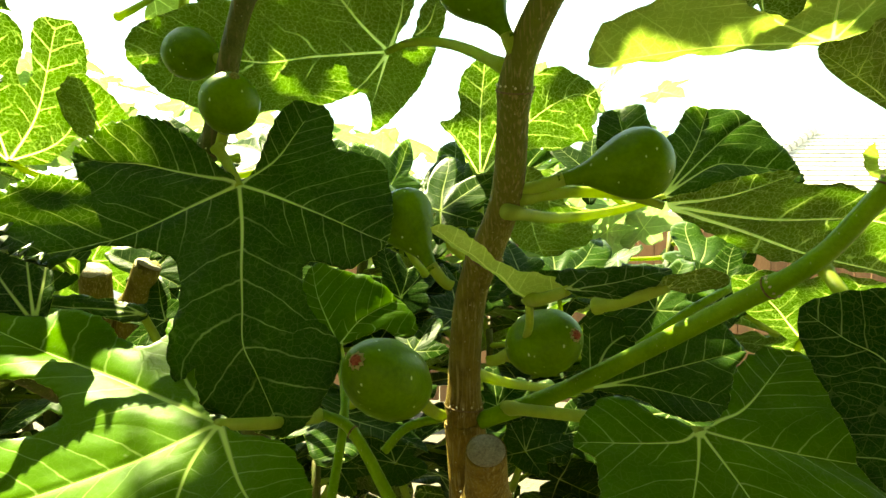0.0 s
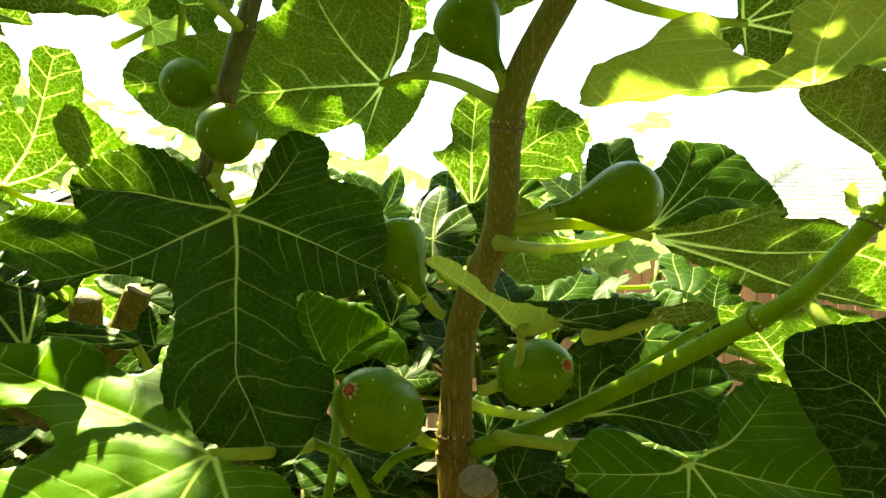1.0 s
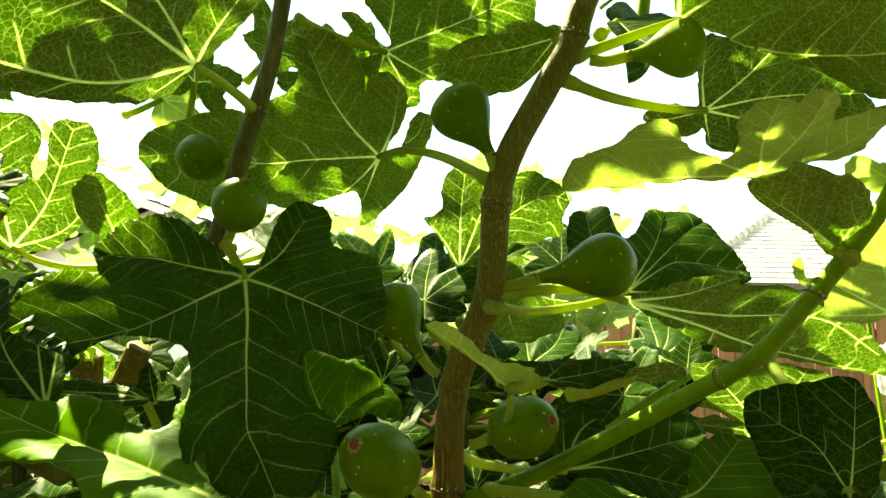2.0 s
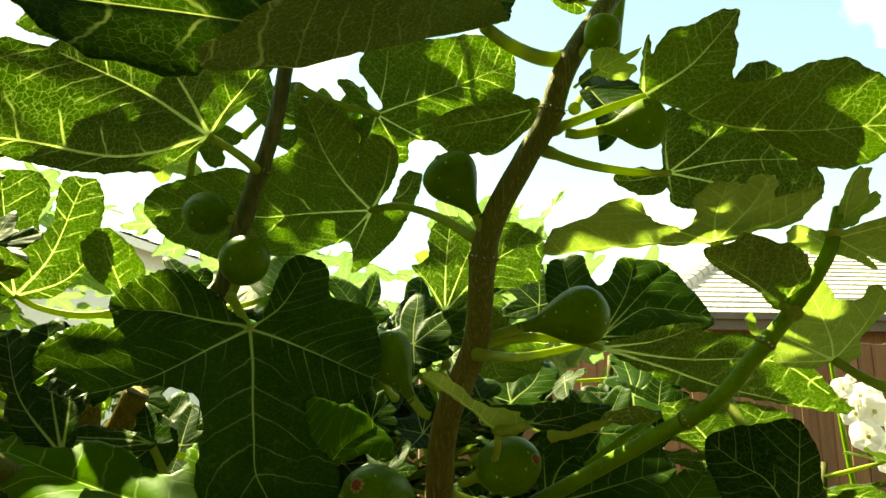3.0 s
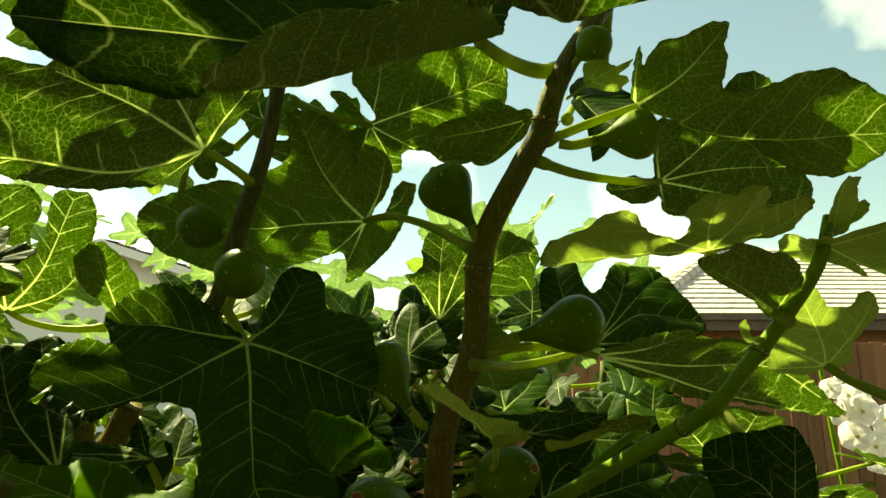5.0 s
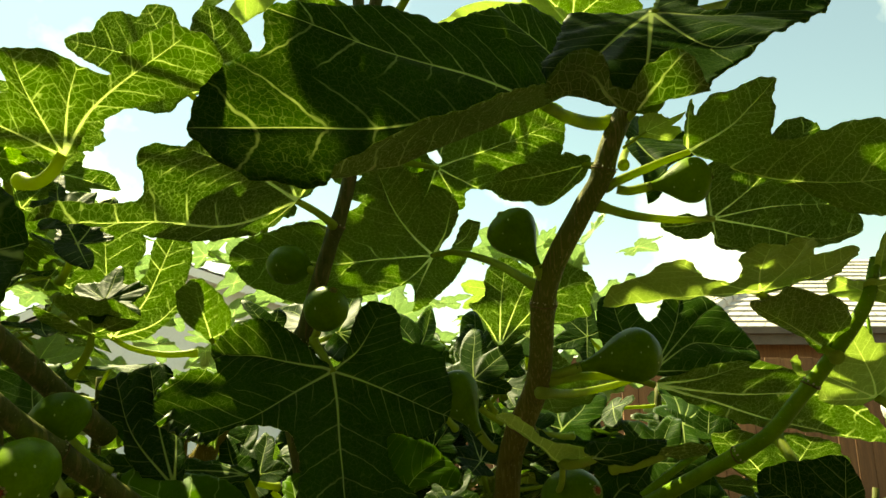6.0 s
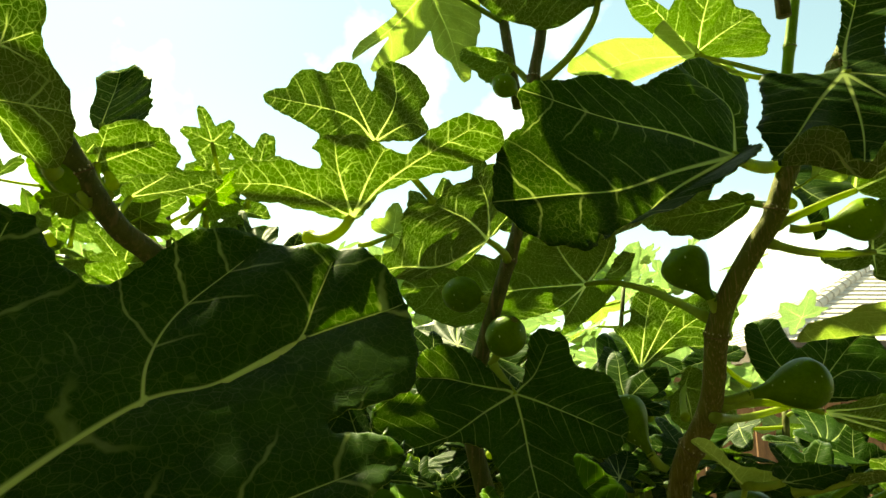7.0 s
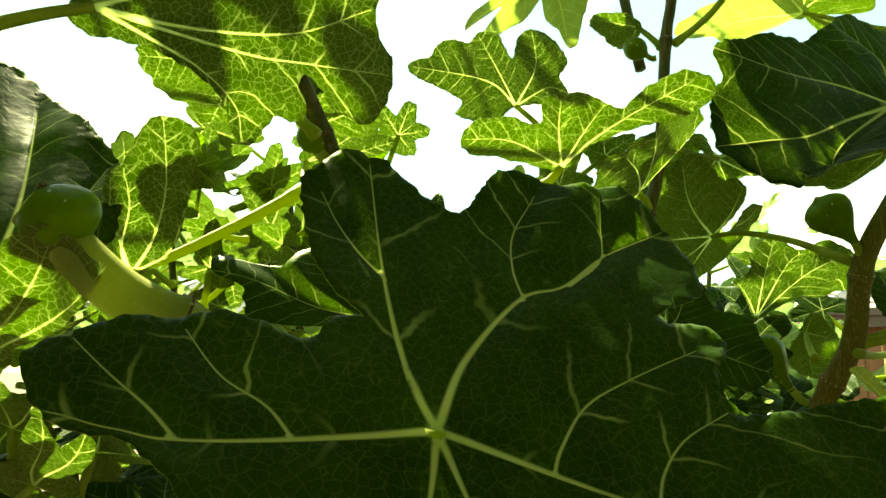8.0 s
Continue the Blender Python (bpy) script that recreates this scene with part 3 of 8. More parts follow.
def fig(node, neck, eye, width, round_=False, red=False, dark=False, label=""):
    """A fig: node on the branch, neck where the stalk swells, eye at its far end, all in metres."""
    neck, eye, node = (np.array(q, float) for q in (neck, eye, node))
    ax = eye - neck
    length = np.linalg.norm(ax)
    d = ax / length
    a = np.cross(d, (0.2, 0.3, 0.93))
    a /= np.linalg.norm(a)
    b = np.cross(a, d)
    shape = ROUND_SHAPE if round_ else FIG_SHAPE
    fs = np.linspace(0, 1, 30)
    prof = radius_at([(s * 100, r * 100) for s, r in shape], fs * 100) / 100 * width / 2
    rnd = random.Random(int(abs(neck[0]) * 9999) + 5)
    ph = rnd.uniform(0, 6)
    sides, verts, faces = 40, [], []
    for f, r in zip(fs, prof):
        for k in range(sides):
            w = 2 * math.pi * k / sides
            rib = 1 + 0.012 * math.sin(11 * w + ph) * math.sin(math.pi * f) + 0.03 * math.sin(2 * w + ph) * f
            verts.append(tuple(r * rib * math.cos(w) * a + r * rib * math.sin(w) * b + d * length * f))
    for i in range(29):
        for k in range(sides):
            j = (k + 1) % sides
            faces.append((i * sides + k, i * sides + j, (i + 1) * sides + j, (i + 1) * sides + k))
    faces.append(tuple(reversed(range(sides))))
    faces.append(tuple(29 * sides + k for k in range(sides)))
    ob = mesh_part("fig", verts, faces, FIG_DARK if dark else FIG, fig_tree, label)
    ob.location = tuple(neck)
    # scales round the eye
    ev, ef = [], []
    for ring, count, rad, lift in ((0, 9, 0.085, -0.0008), (1, 7, 0.048, 0.0004), (2, 4, 0.02, 0.0009)):
        for k in range(count):
            w = 2 * math.pi * (k + 0.5 * ring) / count
            u = math.cos(w) * a + math.sin(w) * b
            s = np.cross(d, u)
            r0 = width * rad
            c = d * (length + lift) + u * r0
            h = width * 0.042
            p = [c + u * h * 0.9 - d * 0.0012, c + s * h * 0.8, c - u * h * 0.8 + d * 0.0010, c - s * h * 0.8, c + d * 0.0011]
            o = len(ev)
            ev += [tuple(q) for q in p]
            ef += [(o, o + 1, o + 4), (o + 1, o + 2, o + 4), (o + 2, o + 3, o + 4), (o + 3, o, o + 4), (o + 3, o + 2, o + 1, o)]
    mesh_part("fig_eye", ev, ef, [EYE_PALE if red else EYE_GREEN, EYE_RED if red else EYE_GREEN], ob, "reddish scaly fig eye" if red else "", mats=[0] * 45 + [1] * 55)
    s = node - neck
    line = spline([s, s * 0.55 + (0, 0, -0.002), d * 0.004], 6)
    sv, sf = tube(line, np.linspace(0.0036, 0.17 * width / 2 + 0.0006, len(line)), 12)
    mesh_part("fig_stalk", sv, sf, PETIOLE, ob)
    return ob
# ---- the fig tree: stems, leaves and fruit ----
branch([(0.022, 0.458, 1.046), (0.018, 0.451, 1.109), (0.022, 0.444, 1.191), (0.043, 0.413, 1.255), (0.048, 0.384, 1.329), (0.075, 0.368, 1.386), (0.090, 0.358, 1.412), (0.106, 0.350, 1.457), (0.172, 0.382, 1.565), (0.201, 0.379, 1.628), (0.249, 0.382, 1.722)],
       [0.0130, 0.0112, 0.0106, 0.0098, 0.0092, 0.0088, 0.0085, 0.0078, 0.007, 0.0065], BARK, (0.11, 0.24, 0.38, 0.62, 0.8), "brown-green woody main stem with ringed nodes")
branch([(0.02, 0.475, 0.75), (-0.10, 0.48, 1.0), (-0.175, 0.470, 1.240), (-0.161, 0.463, 1.303), (-0.142, 0.446, 1.367), (-0.121, 0.436, 1.444), (-0.106, 0.433, 1.590), (-0.095, 0.426, 1.666), (-0.076, 0.376, 1.924)],
       [0.0098, 0.0094, 0.0088, 0.008, 0.0068, 0.0062, 0.006, 0.005], BARK_GREEN, (0.2, 0.36, 0.55, 0.75), "dark brown-green side stem")
branch([(0.029, 0.447, 1.108), (0.082, 0.427, 1.133), (0.156, 0.358, 1.190), (0.185, 0.329, 1.214), (0.205, 0.315, 1.241), (0.224, 0.301, 1.270), (0.244, 0.291, 1.303), (0.256, 0.293, 1.333)],
       [0.0060, 0.0056, 0.0052, 0.0050, 0.0046, 0.0034], SHOOT, (0.35, 0.62), "smooth green young shoot")
branch([(0.018, 0.452, 1.107), (0.024, 0.463, 1.055), (0.025, 0.471, 0.962), (0.025, 0.471, 0.943)][:-1] + [(0.030, 0.47, 0.5), (0.032, 0.475, -0.02)],
       [0.0135, 0.0165, 0.021, 0.026], BARK, (), "thick brown base of the main stem")
branch([(-0.239, 0.420, 1.129), (-0.272, 0.355, 1.178), (-0.305, 0.301, 1.222), (-0.325, 0.261, 1.256), (-0.371, 0.238, 1.299)],
       [0.008, 0.0075, 0.007, 0.0065], BARK_GREEN, (0.4, 0.75), "thin dark side branch")
branch([(-0.305, 0.409, 1.211), (-0.372, 0.246, 1.335), (-0.394, 0.194, 1.364), (-0.409, 0.150, 1.408), (-0.424, 0.128, 1.447)],
       [0.0085, 0.008, 0.007, 0.0065], BARK_GREEN, (0.3, 0.65), "green-brown leafy side branch")
branch([(-0.352, 0.116, 1.156), (-0.376, 0.039, 1.213), (-0.395, 0.000, 1.237), (-0.418, -0.021, 1.252), (-0.446, -0.037, 1.282)],
       [0.011, 0.0105, 0.010, 0.009], PALE_SHOOT, (0.55,), "thick pale green shoot tip")
branch([(0.143, 0.478, 1.155), (0.180, 0.478, 1.181), (0.212, 0.488, 1.197)],
       [0.0035, 0.0035, 0.003], SHOOT, (), "thin pale green stem")
branch([(-0.071, 0.414, 1.119), (-0.050, 0.405, 1.110), (-0.023, 0.396, 1.068)],
       [0.003, 0.0034, 0.004], SHOOT, (0.5,), "thin green shoot")
branch([(-0.075, 0.483, 1.153), (-0.060, 0.434, 1.119), (-0.061, 0.395, 1.071)],
       [0.0025, 0.003, 0.003], SHOOT, (), "thin green shoot")
branch([(0.004, 0.451, 1.109), (-0.019, 0.435, 1.106), (-0.034, 0.436, 1.090)],
       [0.003, 0.003, 0.003], SHOOT, (), "thin green shoot")
branch([(0.250, 0.700, 1.558), (0.264, 0.675, 1.709), (0.280, 0.659, 1.825), (0.319, 0.602, 2.160)],
       [0.008, 0.0075, 0.007], SHOOT, (0.5,), "upright green stem")
branch([(-0.358, 0.648, 1.114), (-0.344, 0.641, 1.162), (-0.338, 0.626, 1.203)], [0.0165, 0.0150, 0.0150], BARK, (0.5,), "sawn-off brown limb")
branch([(-0.338, 0.626, 1.203), (-0.337, 0.625, 1.205)], [0.0140, 0.0135], CUT, (), "pale sawn face of a limb", per=2)
branch([(-0.347, 0.668, 1.122), (-0.315, 0.656, 1.170), (-0.291, 0.636, 1.210)], [0.0143, 0.0130, 0.0130], BARK, (0.5,), "sawn-off brown limb")
branch([(-0.291, 0.636, 1.210), (-0.290, 0.636, 1.212)], [0.0121, 0.0117], CUT, (), "pale sawn face of a limb", per=2)
outlined_leaf((-0.129, 0.424, 1.263), (0.29, -0.42, -0.86), (0.16, -0.86, 0.48),
     [(-145, 1.0), (-146, 3.8), (-142, 6.9), (-135, 8.5), (-124, 9.6), (-119, 9.8), (-109, 10.0), (-97, 9.2), (-98, 10.2), (-97, 11.7), (-89, 13.4), (-81, 13.9), (-73, 13.9), (-63, 12.5), (-64, 9.3), (-58, 7.6), (-41, 6.7), (-27, 8.9), (-23, 12.4), (-20, 13.7), (-9, 15.5), (-1, 16.7), (4, 16.7), (7, 16.2), (16, 14.1), (18, 12.8), (16, 10.5), (21, 7.9), (28, 7.6), (37, 9.7), (52, 10.5), (85, 9.5), (93, 8.5), (104, 6.8), (121, 8.1), (128, 8.5), (132, 8.7), (142, 8.3), (148, 7.0), (134, 0.7)],
     [[(-4, 3.1), (-6, 6.0), (-6, 8.6), (-6, 11.1), (-3, 13.0), (0, 15.9)], [(-69, 3.6), (-66, 6.6), (-66, 8.4), (-69, 11.8)], [(-117, 2.0), (-117, 4.3), (-116, 6.8), (-110, 9.2)], [(59, 2.1), (56, 4.6), (54, 7.0), (52, 10.3)], [(123, 1.2), (124, 3.2), (133, 6.9)]], stem=(-0.149, 0.437, 1.290), cup=0.004, wave=0.004, pucker=1.0, rim=((-115, 60, 0.8), (20, 60, 0.4)), lift=((-75, 50, 2.8),), fine=1.2, label="large dark green fig leaf hanging tip down, waxy and glossy", rolls=((-31, 10.0, 0.15, 2.50, -69, 13),))
outlined_leaf((-0.098, 0.313, 1.137), (-0.88, -0.35, -0.31), (-0.10, -0.50, 0.86),
     [(-67, 0.9), (-76, 2.7), (-84, 5.2), (-90, 9.1), (-91, 11.9), (-89, 12.2), (-86, 11.9), (-83, 11.1), (-80, 9.7), (-77, 9.1), (-74, 9.1), (-71, 9.9), (-69, 11.2), (-70, 14.1), (-69, 15.4), (-65, 18.1), (-61, 19.3), (-59, 21.4), (-55, 21.4), (-49, 18.9), (-43, 15.5), (-42, 12.6), (-43, 11.4), (-42, 10.0), (-38, 8.7), (-33, 8.0), (-29, 8.0), (-26, 9.0), (-23, 11.2), (-18, 12.2), (-6, 11.6), (10, 9.8), (31, 8.3), (55, 7.6), (72, 7.3), (104, 8.3), (110, 7.7), (127, 4.0), (126, 2.6), (120, 1.3), (117, 0.6)],
     [[(5, 3.5), (1, 8.2), (0, 10.7)], [(-57, 4.5), (-56, 10.6), (-54, 20.3)], [(52, 2.8), (61, 7.0)], [(93, 4.8), (99, 7.7)], [(-78, 5.7), (-87, 11.3)]], stem=(-0.074, 0.414, 1.118), wave=0.003, fresh=True, fine=1.2, label="broad fig leaf lit bright green by the sun, partly shaded")
outlined_leaf((0.115, 0.287, 1.143), (0.21, -0.84, -0.50), (0.05, -0.50, 0.86),
     [(-165, 0.4), (-131, 1.1), (-124, 1.8), (-133, 2.3), (-135, 2.8), (-131, 3.6), (-122, 4.2), (-113, 4.6), (-101, 5.1), (-93, 5.5), (-85, 5.4), (-78, 5.3), (-72, 5.5), (-65, 6.2), (-57, 6.9), (-44, 6.5), (-18, 5.5), (16, 5.7), (40, 6.7), (53, 7.0), (65, 6.7), (75, 6.6), (92, 7.3), (104, 8.3), (117, 9.8), (121, 10.1), (124, 9.6), (127, 8.6), (129, 7.6), (131, 5.8), (129, 4.2), (123, 2.9), (114, 1.6), (113, 0.8)],
     [[(4, 2.0), (3, 3.5), (0, 5.1)], [(64, 2.5), (65, 6.4)], [(109, 2.3), (114, 4.3), (121, 9.1)], [(-31, 2.1), (-34, 5.3)], [(-73, 1.5), (-94, 5.1)]], stem=(0.046, 0.442, 1.118), wave=0.003, fresh=True, fine=1.2, label="dark green lobed fig leaf with pale veins")
outlined_leaf((0.189, 0.259, 1.156), (-0.40, 0.67, 0.63), (-0.45, -0.74, 0.50),
     [(-180, 0.4), (-125, 0.9), (-75, 2.6), (-60, 4.5), (-48, 5.9), (-32, 5.7), (-16, 5.9), (-6, 6.1), (1, 6.1), (6, 5.7), (14, 4.9), (25, 3.9), (41, 3.1), (72, 2.6), (91, 3.0), (103, 3.2), (113, 3.3), (117, 2.2), (140, 0.3)],
     [[(-15, 2.5), (-4, 3.9), (0, 5.7)], [(-51, 2.3), (-50, 5.6)], [(101, 1.8)]], stem=(0.220, 0.390, 1.220), wave=0.002, label="dark bluish green fig leaf in shade")
outlined_leaf((-0.045, 0.532, 1.387), (-1.00, -0.06, -0.02), (-0.05, 0.55, 0.83),
     [(169, 0.9), (148, 2.2), (123, 5.3), (126, 6.2), (134, 6.5), (143, 5.8), (-152, 3.8), (-118, 4.8), (-83, 8.7), (-78, 9.3), (-75, 7.1), (-62, 5.1), (-45, 8.1), (-39, 11.8), (-33, 13.0), (-29, 16.4), (-22, 18.2), (-16, 19.0), (-12, 20.1), (-7, 20.8), (-2, 21.1), (3, 20.7), (8, 19.6), (12, 17.7), (22, 13.3), (22, 11.3), (30, 10.9), (42, 9.9), (50, 10.3), (55, 11.8), (61, 13.1), (64, 13.4), (69, 13.2), (74, 12.1), (81, 9.5), (81, 7.6), (72, 5.0), (85, 8.2), (94, 8.6), (104, 7.9), (111, 6.5), (118, 4.2), (124, 1.1)],
     [[(-3, 6.1), (-4, 10.4), (1, 15.9), (0, 20.4)], [(53, 3.9), (57, 7.6), (63, 12.0)], [(108, 3.5), (102, 7.5)], [(142, 3.8), (130, 5.9)], [(-55, 3.1), (-51, 6.4)], [(-73, 5.9)]], stem=(0.044, 0.393, 1.329), bend=(0.0, 0.0, 0.02), wave=0.002, label="fig leaf seen from below, sunlight shining through between leaf shadows")
outlined_leaf((-0.041, 0.505, 1.475), (0.91, 0.33, -0.25), (0.05, 0.50, 0.86),
     [(-180, 1.8), (-171, 3.5), (-162, 4.9), (-151, 4.8), (-145, 4.0), (-144, 2.7), (-143, 1.2), (-99, 0.6), (-87, 1.2), (-120, 2.6), (-130, 3.9), (-133, 5.0), (-126, 6.2), (-116, 7.1), (-95, 8.3), (-80, 10.2), (-74, 11.8), (-66, 13.6), (-58, 14.3), (-46, 13.6), (-33, 12.8), (-20, 12.5), (-9, 11.8), (0, 10.4), (5, 8.2), (3, 6.4), (8, 5.1), (22, 4.6), (37, 6.3), (47, 6.4), (63, 6.3), (80, 6.2), (90, 5.3), (95, 3.5), (112, 3.5), (135, 4.3), (135, 2.8), (137, 1.5)],
     [[(6, 2.9), (5, 7.5), (0, 9.8)], [(-103, 4.1), (-105, 7.2)], [(-144, 2.6), (-150, 4.4)], [(-54, 3.4), (-53, 6.0), (-53, 13.1)], [(83, 5.8)], [(140, 2.6)], [(40, 4.5)]], stem=(-0.106, 0.439, 1.469), wave=0.002, label="broad fig leaf seen from below, dark with pale veins")
outlined_leaf((0.035, 0.281, 1.439), (-0.84, -0.54, 0.02), (0.51, -0.79, 0.35),
     [(-131, 5.4), (-127, 9.4), (-123, 12.4), (-113, 11.9), (-101, 11.6), (-90, 10.6), (-73, 8.9), (-53, 8.5), (-30, 9.3), (-28, 10.2), (-23, 11.9), (-17, 13.6), (-8, 16.0), (-3, 18.5), (0, 19.7), (5, 20.0), (8, 20.1), (10, 21.1), (12, 22.1), (14, 22.9), (18, 24.3), (21, 25.1), (23, 25.4), (25, 25.3), (27, 25.0), (30, 24.3), (31, 23.3), (33, 22.1), (33, 20.9), (32, 19.8), (39, 21.5), (41, 21.0), (45, 21.0), (48, 21.2), (50, 20.4), (52, 19.2), (53, 17.4), (56, 15.6), (60, 13.3), (66, 9.8), (96, 2.5)],
     [[(-5, 6.3), (1, 13.4), (0, 19.3)], [(24, 8.2), (25, 14.9), (23, 19.9), (22, 24.9)], [(-115, 6.3), (-92, 8.0), (-81, 9.3)], [(31, 9.3), (33, 14.0), (36, 17.9)]], stem=(0.104, 0.359, 1.461), stalk=0.0048, wave=0.0012, pucker=0.6, label="large dark fig leaf with its pale lower margin curled up", rolls=((124, -0.3, 0.40, 1.38),))
outlined_leaf((0.096, 0.235, 1.481), (0.26, -0.70, -0.66), (-0.14, -0.71, 0.69),
     [(-122, 1.5), (-126, 3.7), (-116, 5.2), (-86, 6.5), (-69, 8.8), (-64, 10.6), (-56, 12.3), (-52, 13.7), (-48, 15.9), (-44, 16.7), (-39, 16.4), (-37, 15.1), (-34, 15.0), (-32, 15.6), (-27, 16.6), (-22, 15.3), (-20, 13.9), (-16, 12.6), (-8, 11.7), (1, 10.4), (11, 9.7), (22, 9.1), (39, 9.2), (62, 10.2), (85, 11.9), (79, 9.1), (71, 6.9), (81, 5.6), (62, 4.3), (50, 3.3), (76, 3.0), (109, 4.7), (124, 8.8), (126, 12.8), (128, 16.4), (134, 25.2), (139, 26.2), (143, 18.5), (143, 11.7), (146, 6.8), (151, 1.3)],
     [[(-11, 3.1), (-9, 8.1), (0, 10.8)], [(-54, 4.9), (-52, 10.8), (-53, 13.0)], [(141, 6.6), (139, 17.1)], [(-32, 8.8), (-34, 14.0)], [(41, 4.3), (59, 7.8)]], stem=(0.285, 0.310, 1.576), wave=0.003, pucker=0.6, label="grey-green fig leaf with glossy upper face and curled margin", rolls=((-33, 14.1, 0.50, 2.20),))
outlined_leaf((-0.153, 0.366, 1.396), (-0.41, -0.86, -0.30), (-0.72, 0.10, 0.69),
     [(-101, 0.2), (-75, 2.4), (-38, 5.4), (-22, 9.3), (-10, 13.7), (-3, 17.8), (0, 20.7), (0, 22.2), (2, 21.1), (2, 17.7), (3, 15.5), (7, 15.8), (12, 17.2), (15, 17.1), (18, 15.0), (23, 14.2), (30, 13.1), (42, 11.8), (64, 10.3), (88, 9.1), (105, 8.0), (119, 5.9), (128, 3.1), (147, 0.8)],
     [[(-16, 6.8), (-3, 14.3), (0, 21.7)], [(21, 7.9), (18, 14.4)], [(36, 7.4), (33, 12.4)], [(88, 2.7), (95, 7.3)], [(-44, 3.1)]], stem=(-0.135, 0.439, 1.394), wave=0.001, pucker=1.2, label="fig leaf seen from below, patterned by sun and shadow")
outlined_leaf((-0.234, 0.186, 1.365), (-0.02, -0.81, 0.58), (0.00, 0.58, 0.81),
     [(-120, 0.5), (-82, 2.4), (-77, 4.7), (-77, 6.6), (-69, 7.4), (-61, 7.4), (-53, 7.0), (-46, 6.2), (-37, 5.1), (-27, 3.8), (-18, 4.0), (-15, 5.0), (-11, 5.6), (-3, 5.9), (10, 5.8), (25, 5.8), (37, 5.7), (41, 5.9), (42, 7.6), (46, 9.4), (49, 10.4), (54, 11.0), (60, 11.0), (64, 10.3), (66, 8.6), (63, 6.5), (57, 4.4), (49, 2.5), (77, 0.7)],
     [[(-3, 3.3), (0, 5.7)], [(-52, 4.1), (-64, 7.1)], [(44, 4.3), (52, 10.2)], [(27, 3.6), (29, 5.7)]], stem=(-0.268, 0.206, 1.358), bend=(0, 0, -0.012), wave=0.002, pucker=1.4, label="bright sunlit fig leaf standing upright, light shining through")
outlined_leaf((-0.273, 0.430, 1.520), (-0.91, -0.01, 0.42), (0.09, 0.97, 0.22),
     [(-53, 0.7), (-62, 2.6), (-42, 4.8), (-27, 7.1), (-17, 6.3), (-8, 9.0), (-5, 12.0), (-2, 13.7), (2, 13.7), (9, 11.9), (17, 11.9), (24, 11.0), (31, 9.3), (41, 9.5), (52, 8.6), (56, 6.8), (62, 5.4), (69, 7.8), (78, 8.5), (91, 8.5), (106, 7.9), (118, 7.3), (125, 5.7), (145, 5.9), (155, 4.2), (156, 1.8)],
     [[(18, 4.5), (0, 13.1)], [(40, 4.7), (39, 9.1)], [(95, 4.6), (80, 8.1)], [(130, 4.0), (145, 5.6)]], stem=(-0.212, 0.477, 1.465), wave=0.002, label="sunlit fig leaf against the sky")
outlined_leaf((-0.284, -0.048, 1.203), (-0.32, 0.54, 0.78), (0.34, -0.70, 0.63),
     [(20, 1.7), (16, 4.0), (20, 5.0), (28, 5.5), (44, 5.3), (52, 8.0), (63, 10.7), (71, 12.2), (76, 12.2), (84, 10.8), (89, 8.7), (108, 7.2), (125, 6.2), (148, 5.5), (180, 5.2), (-108, 15.7), (-100, 18.6), (-93, 20.3), (-91, 19.1), (-90, 11.5), (-83, 11.8), (-76, 14.0), (-71, 13.5), (-68, 12.2), (-66, 12.2), (-66, 15.5), (-65, 16.4), (-54, 19.4), (-50, 20.1), (-42, 20.3), (-36, 18.4), (-31, 18.2), (-25, 16.9), (-17, 11.7), (-11, 12.1), (-2, 15.1), (1, 15.4), (6, 15.1), (12, 14.4), (14, 13.6), (21, 9.1), (23, 6.9), (14, 3.7), (13, 1.6)],
     [[(11, 2.6), (4, 7.4), (0, 14.5)], [(-32, 3.5), (-40, 8.1), (-47, 10.5), (-49, 14.4), (-53, 19.7)], [(89, 3.1), (87, 7.7), (82, 11.0)], [(-117, 3.5), (-117, 6.1), (-116, 10.6)], [(162, 2.3), (158, 4.9)], [(-169, 2.4), (-167, 5.0)], [None, (4, 6.9), (9, 8.4), (11, 10.4), (11, 12.7)], [None, (-41, 8.1), (-34, 9.6), (-31, 12.1), (-32, 16.0)], [None, (-48, 10.7), (-49, 13.9), (-45, 16.4), (-42, 18.8)], [None, (88, 4.4), (75, 5.3), (68, 6.9), (59, 8.8)], [None, (87, 7.6), (80, 8.5), (74, 9.9), (69, 11.4)], [None, (-117, 3.9), (-102, 4.2), (-83, 5.8), (-78, 8.3), (-76, 12.1)], [None, (-117, 7.3), (-106, 7.7), (-96, 9.0), (-90, 11.4)]], stem=(-0.314, -0.019, 1.137), wave=0.0015, pucker=0.9, fine=1.5, stalk=0.0045, ribs=2.4, label="very large dark green fig leaf close by, with thick pale veins")
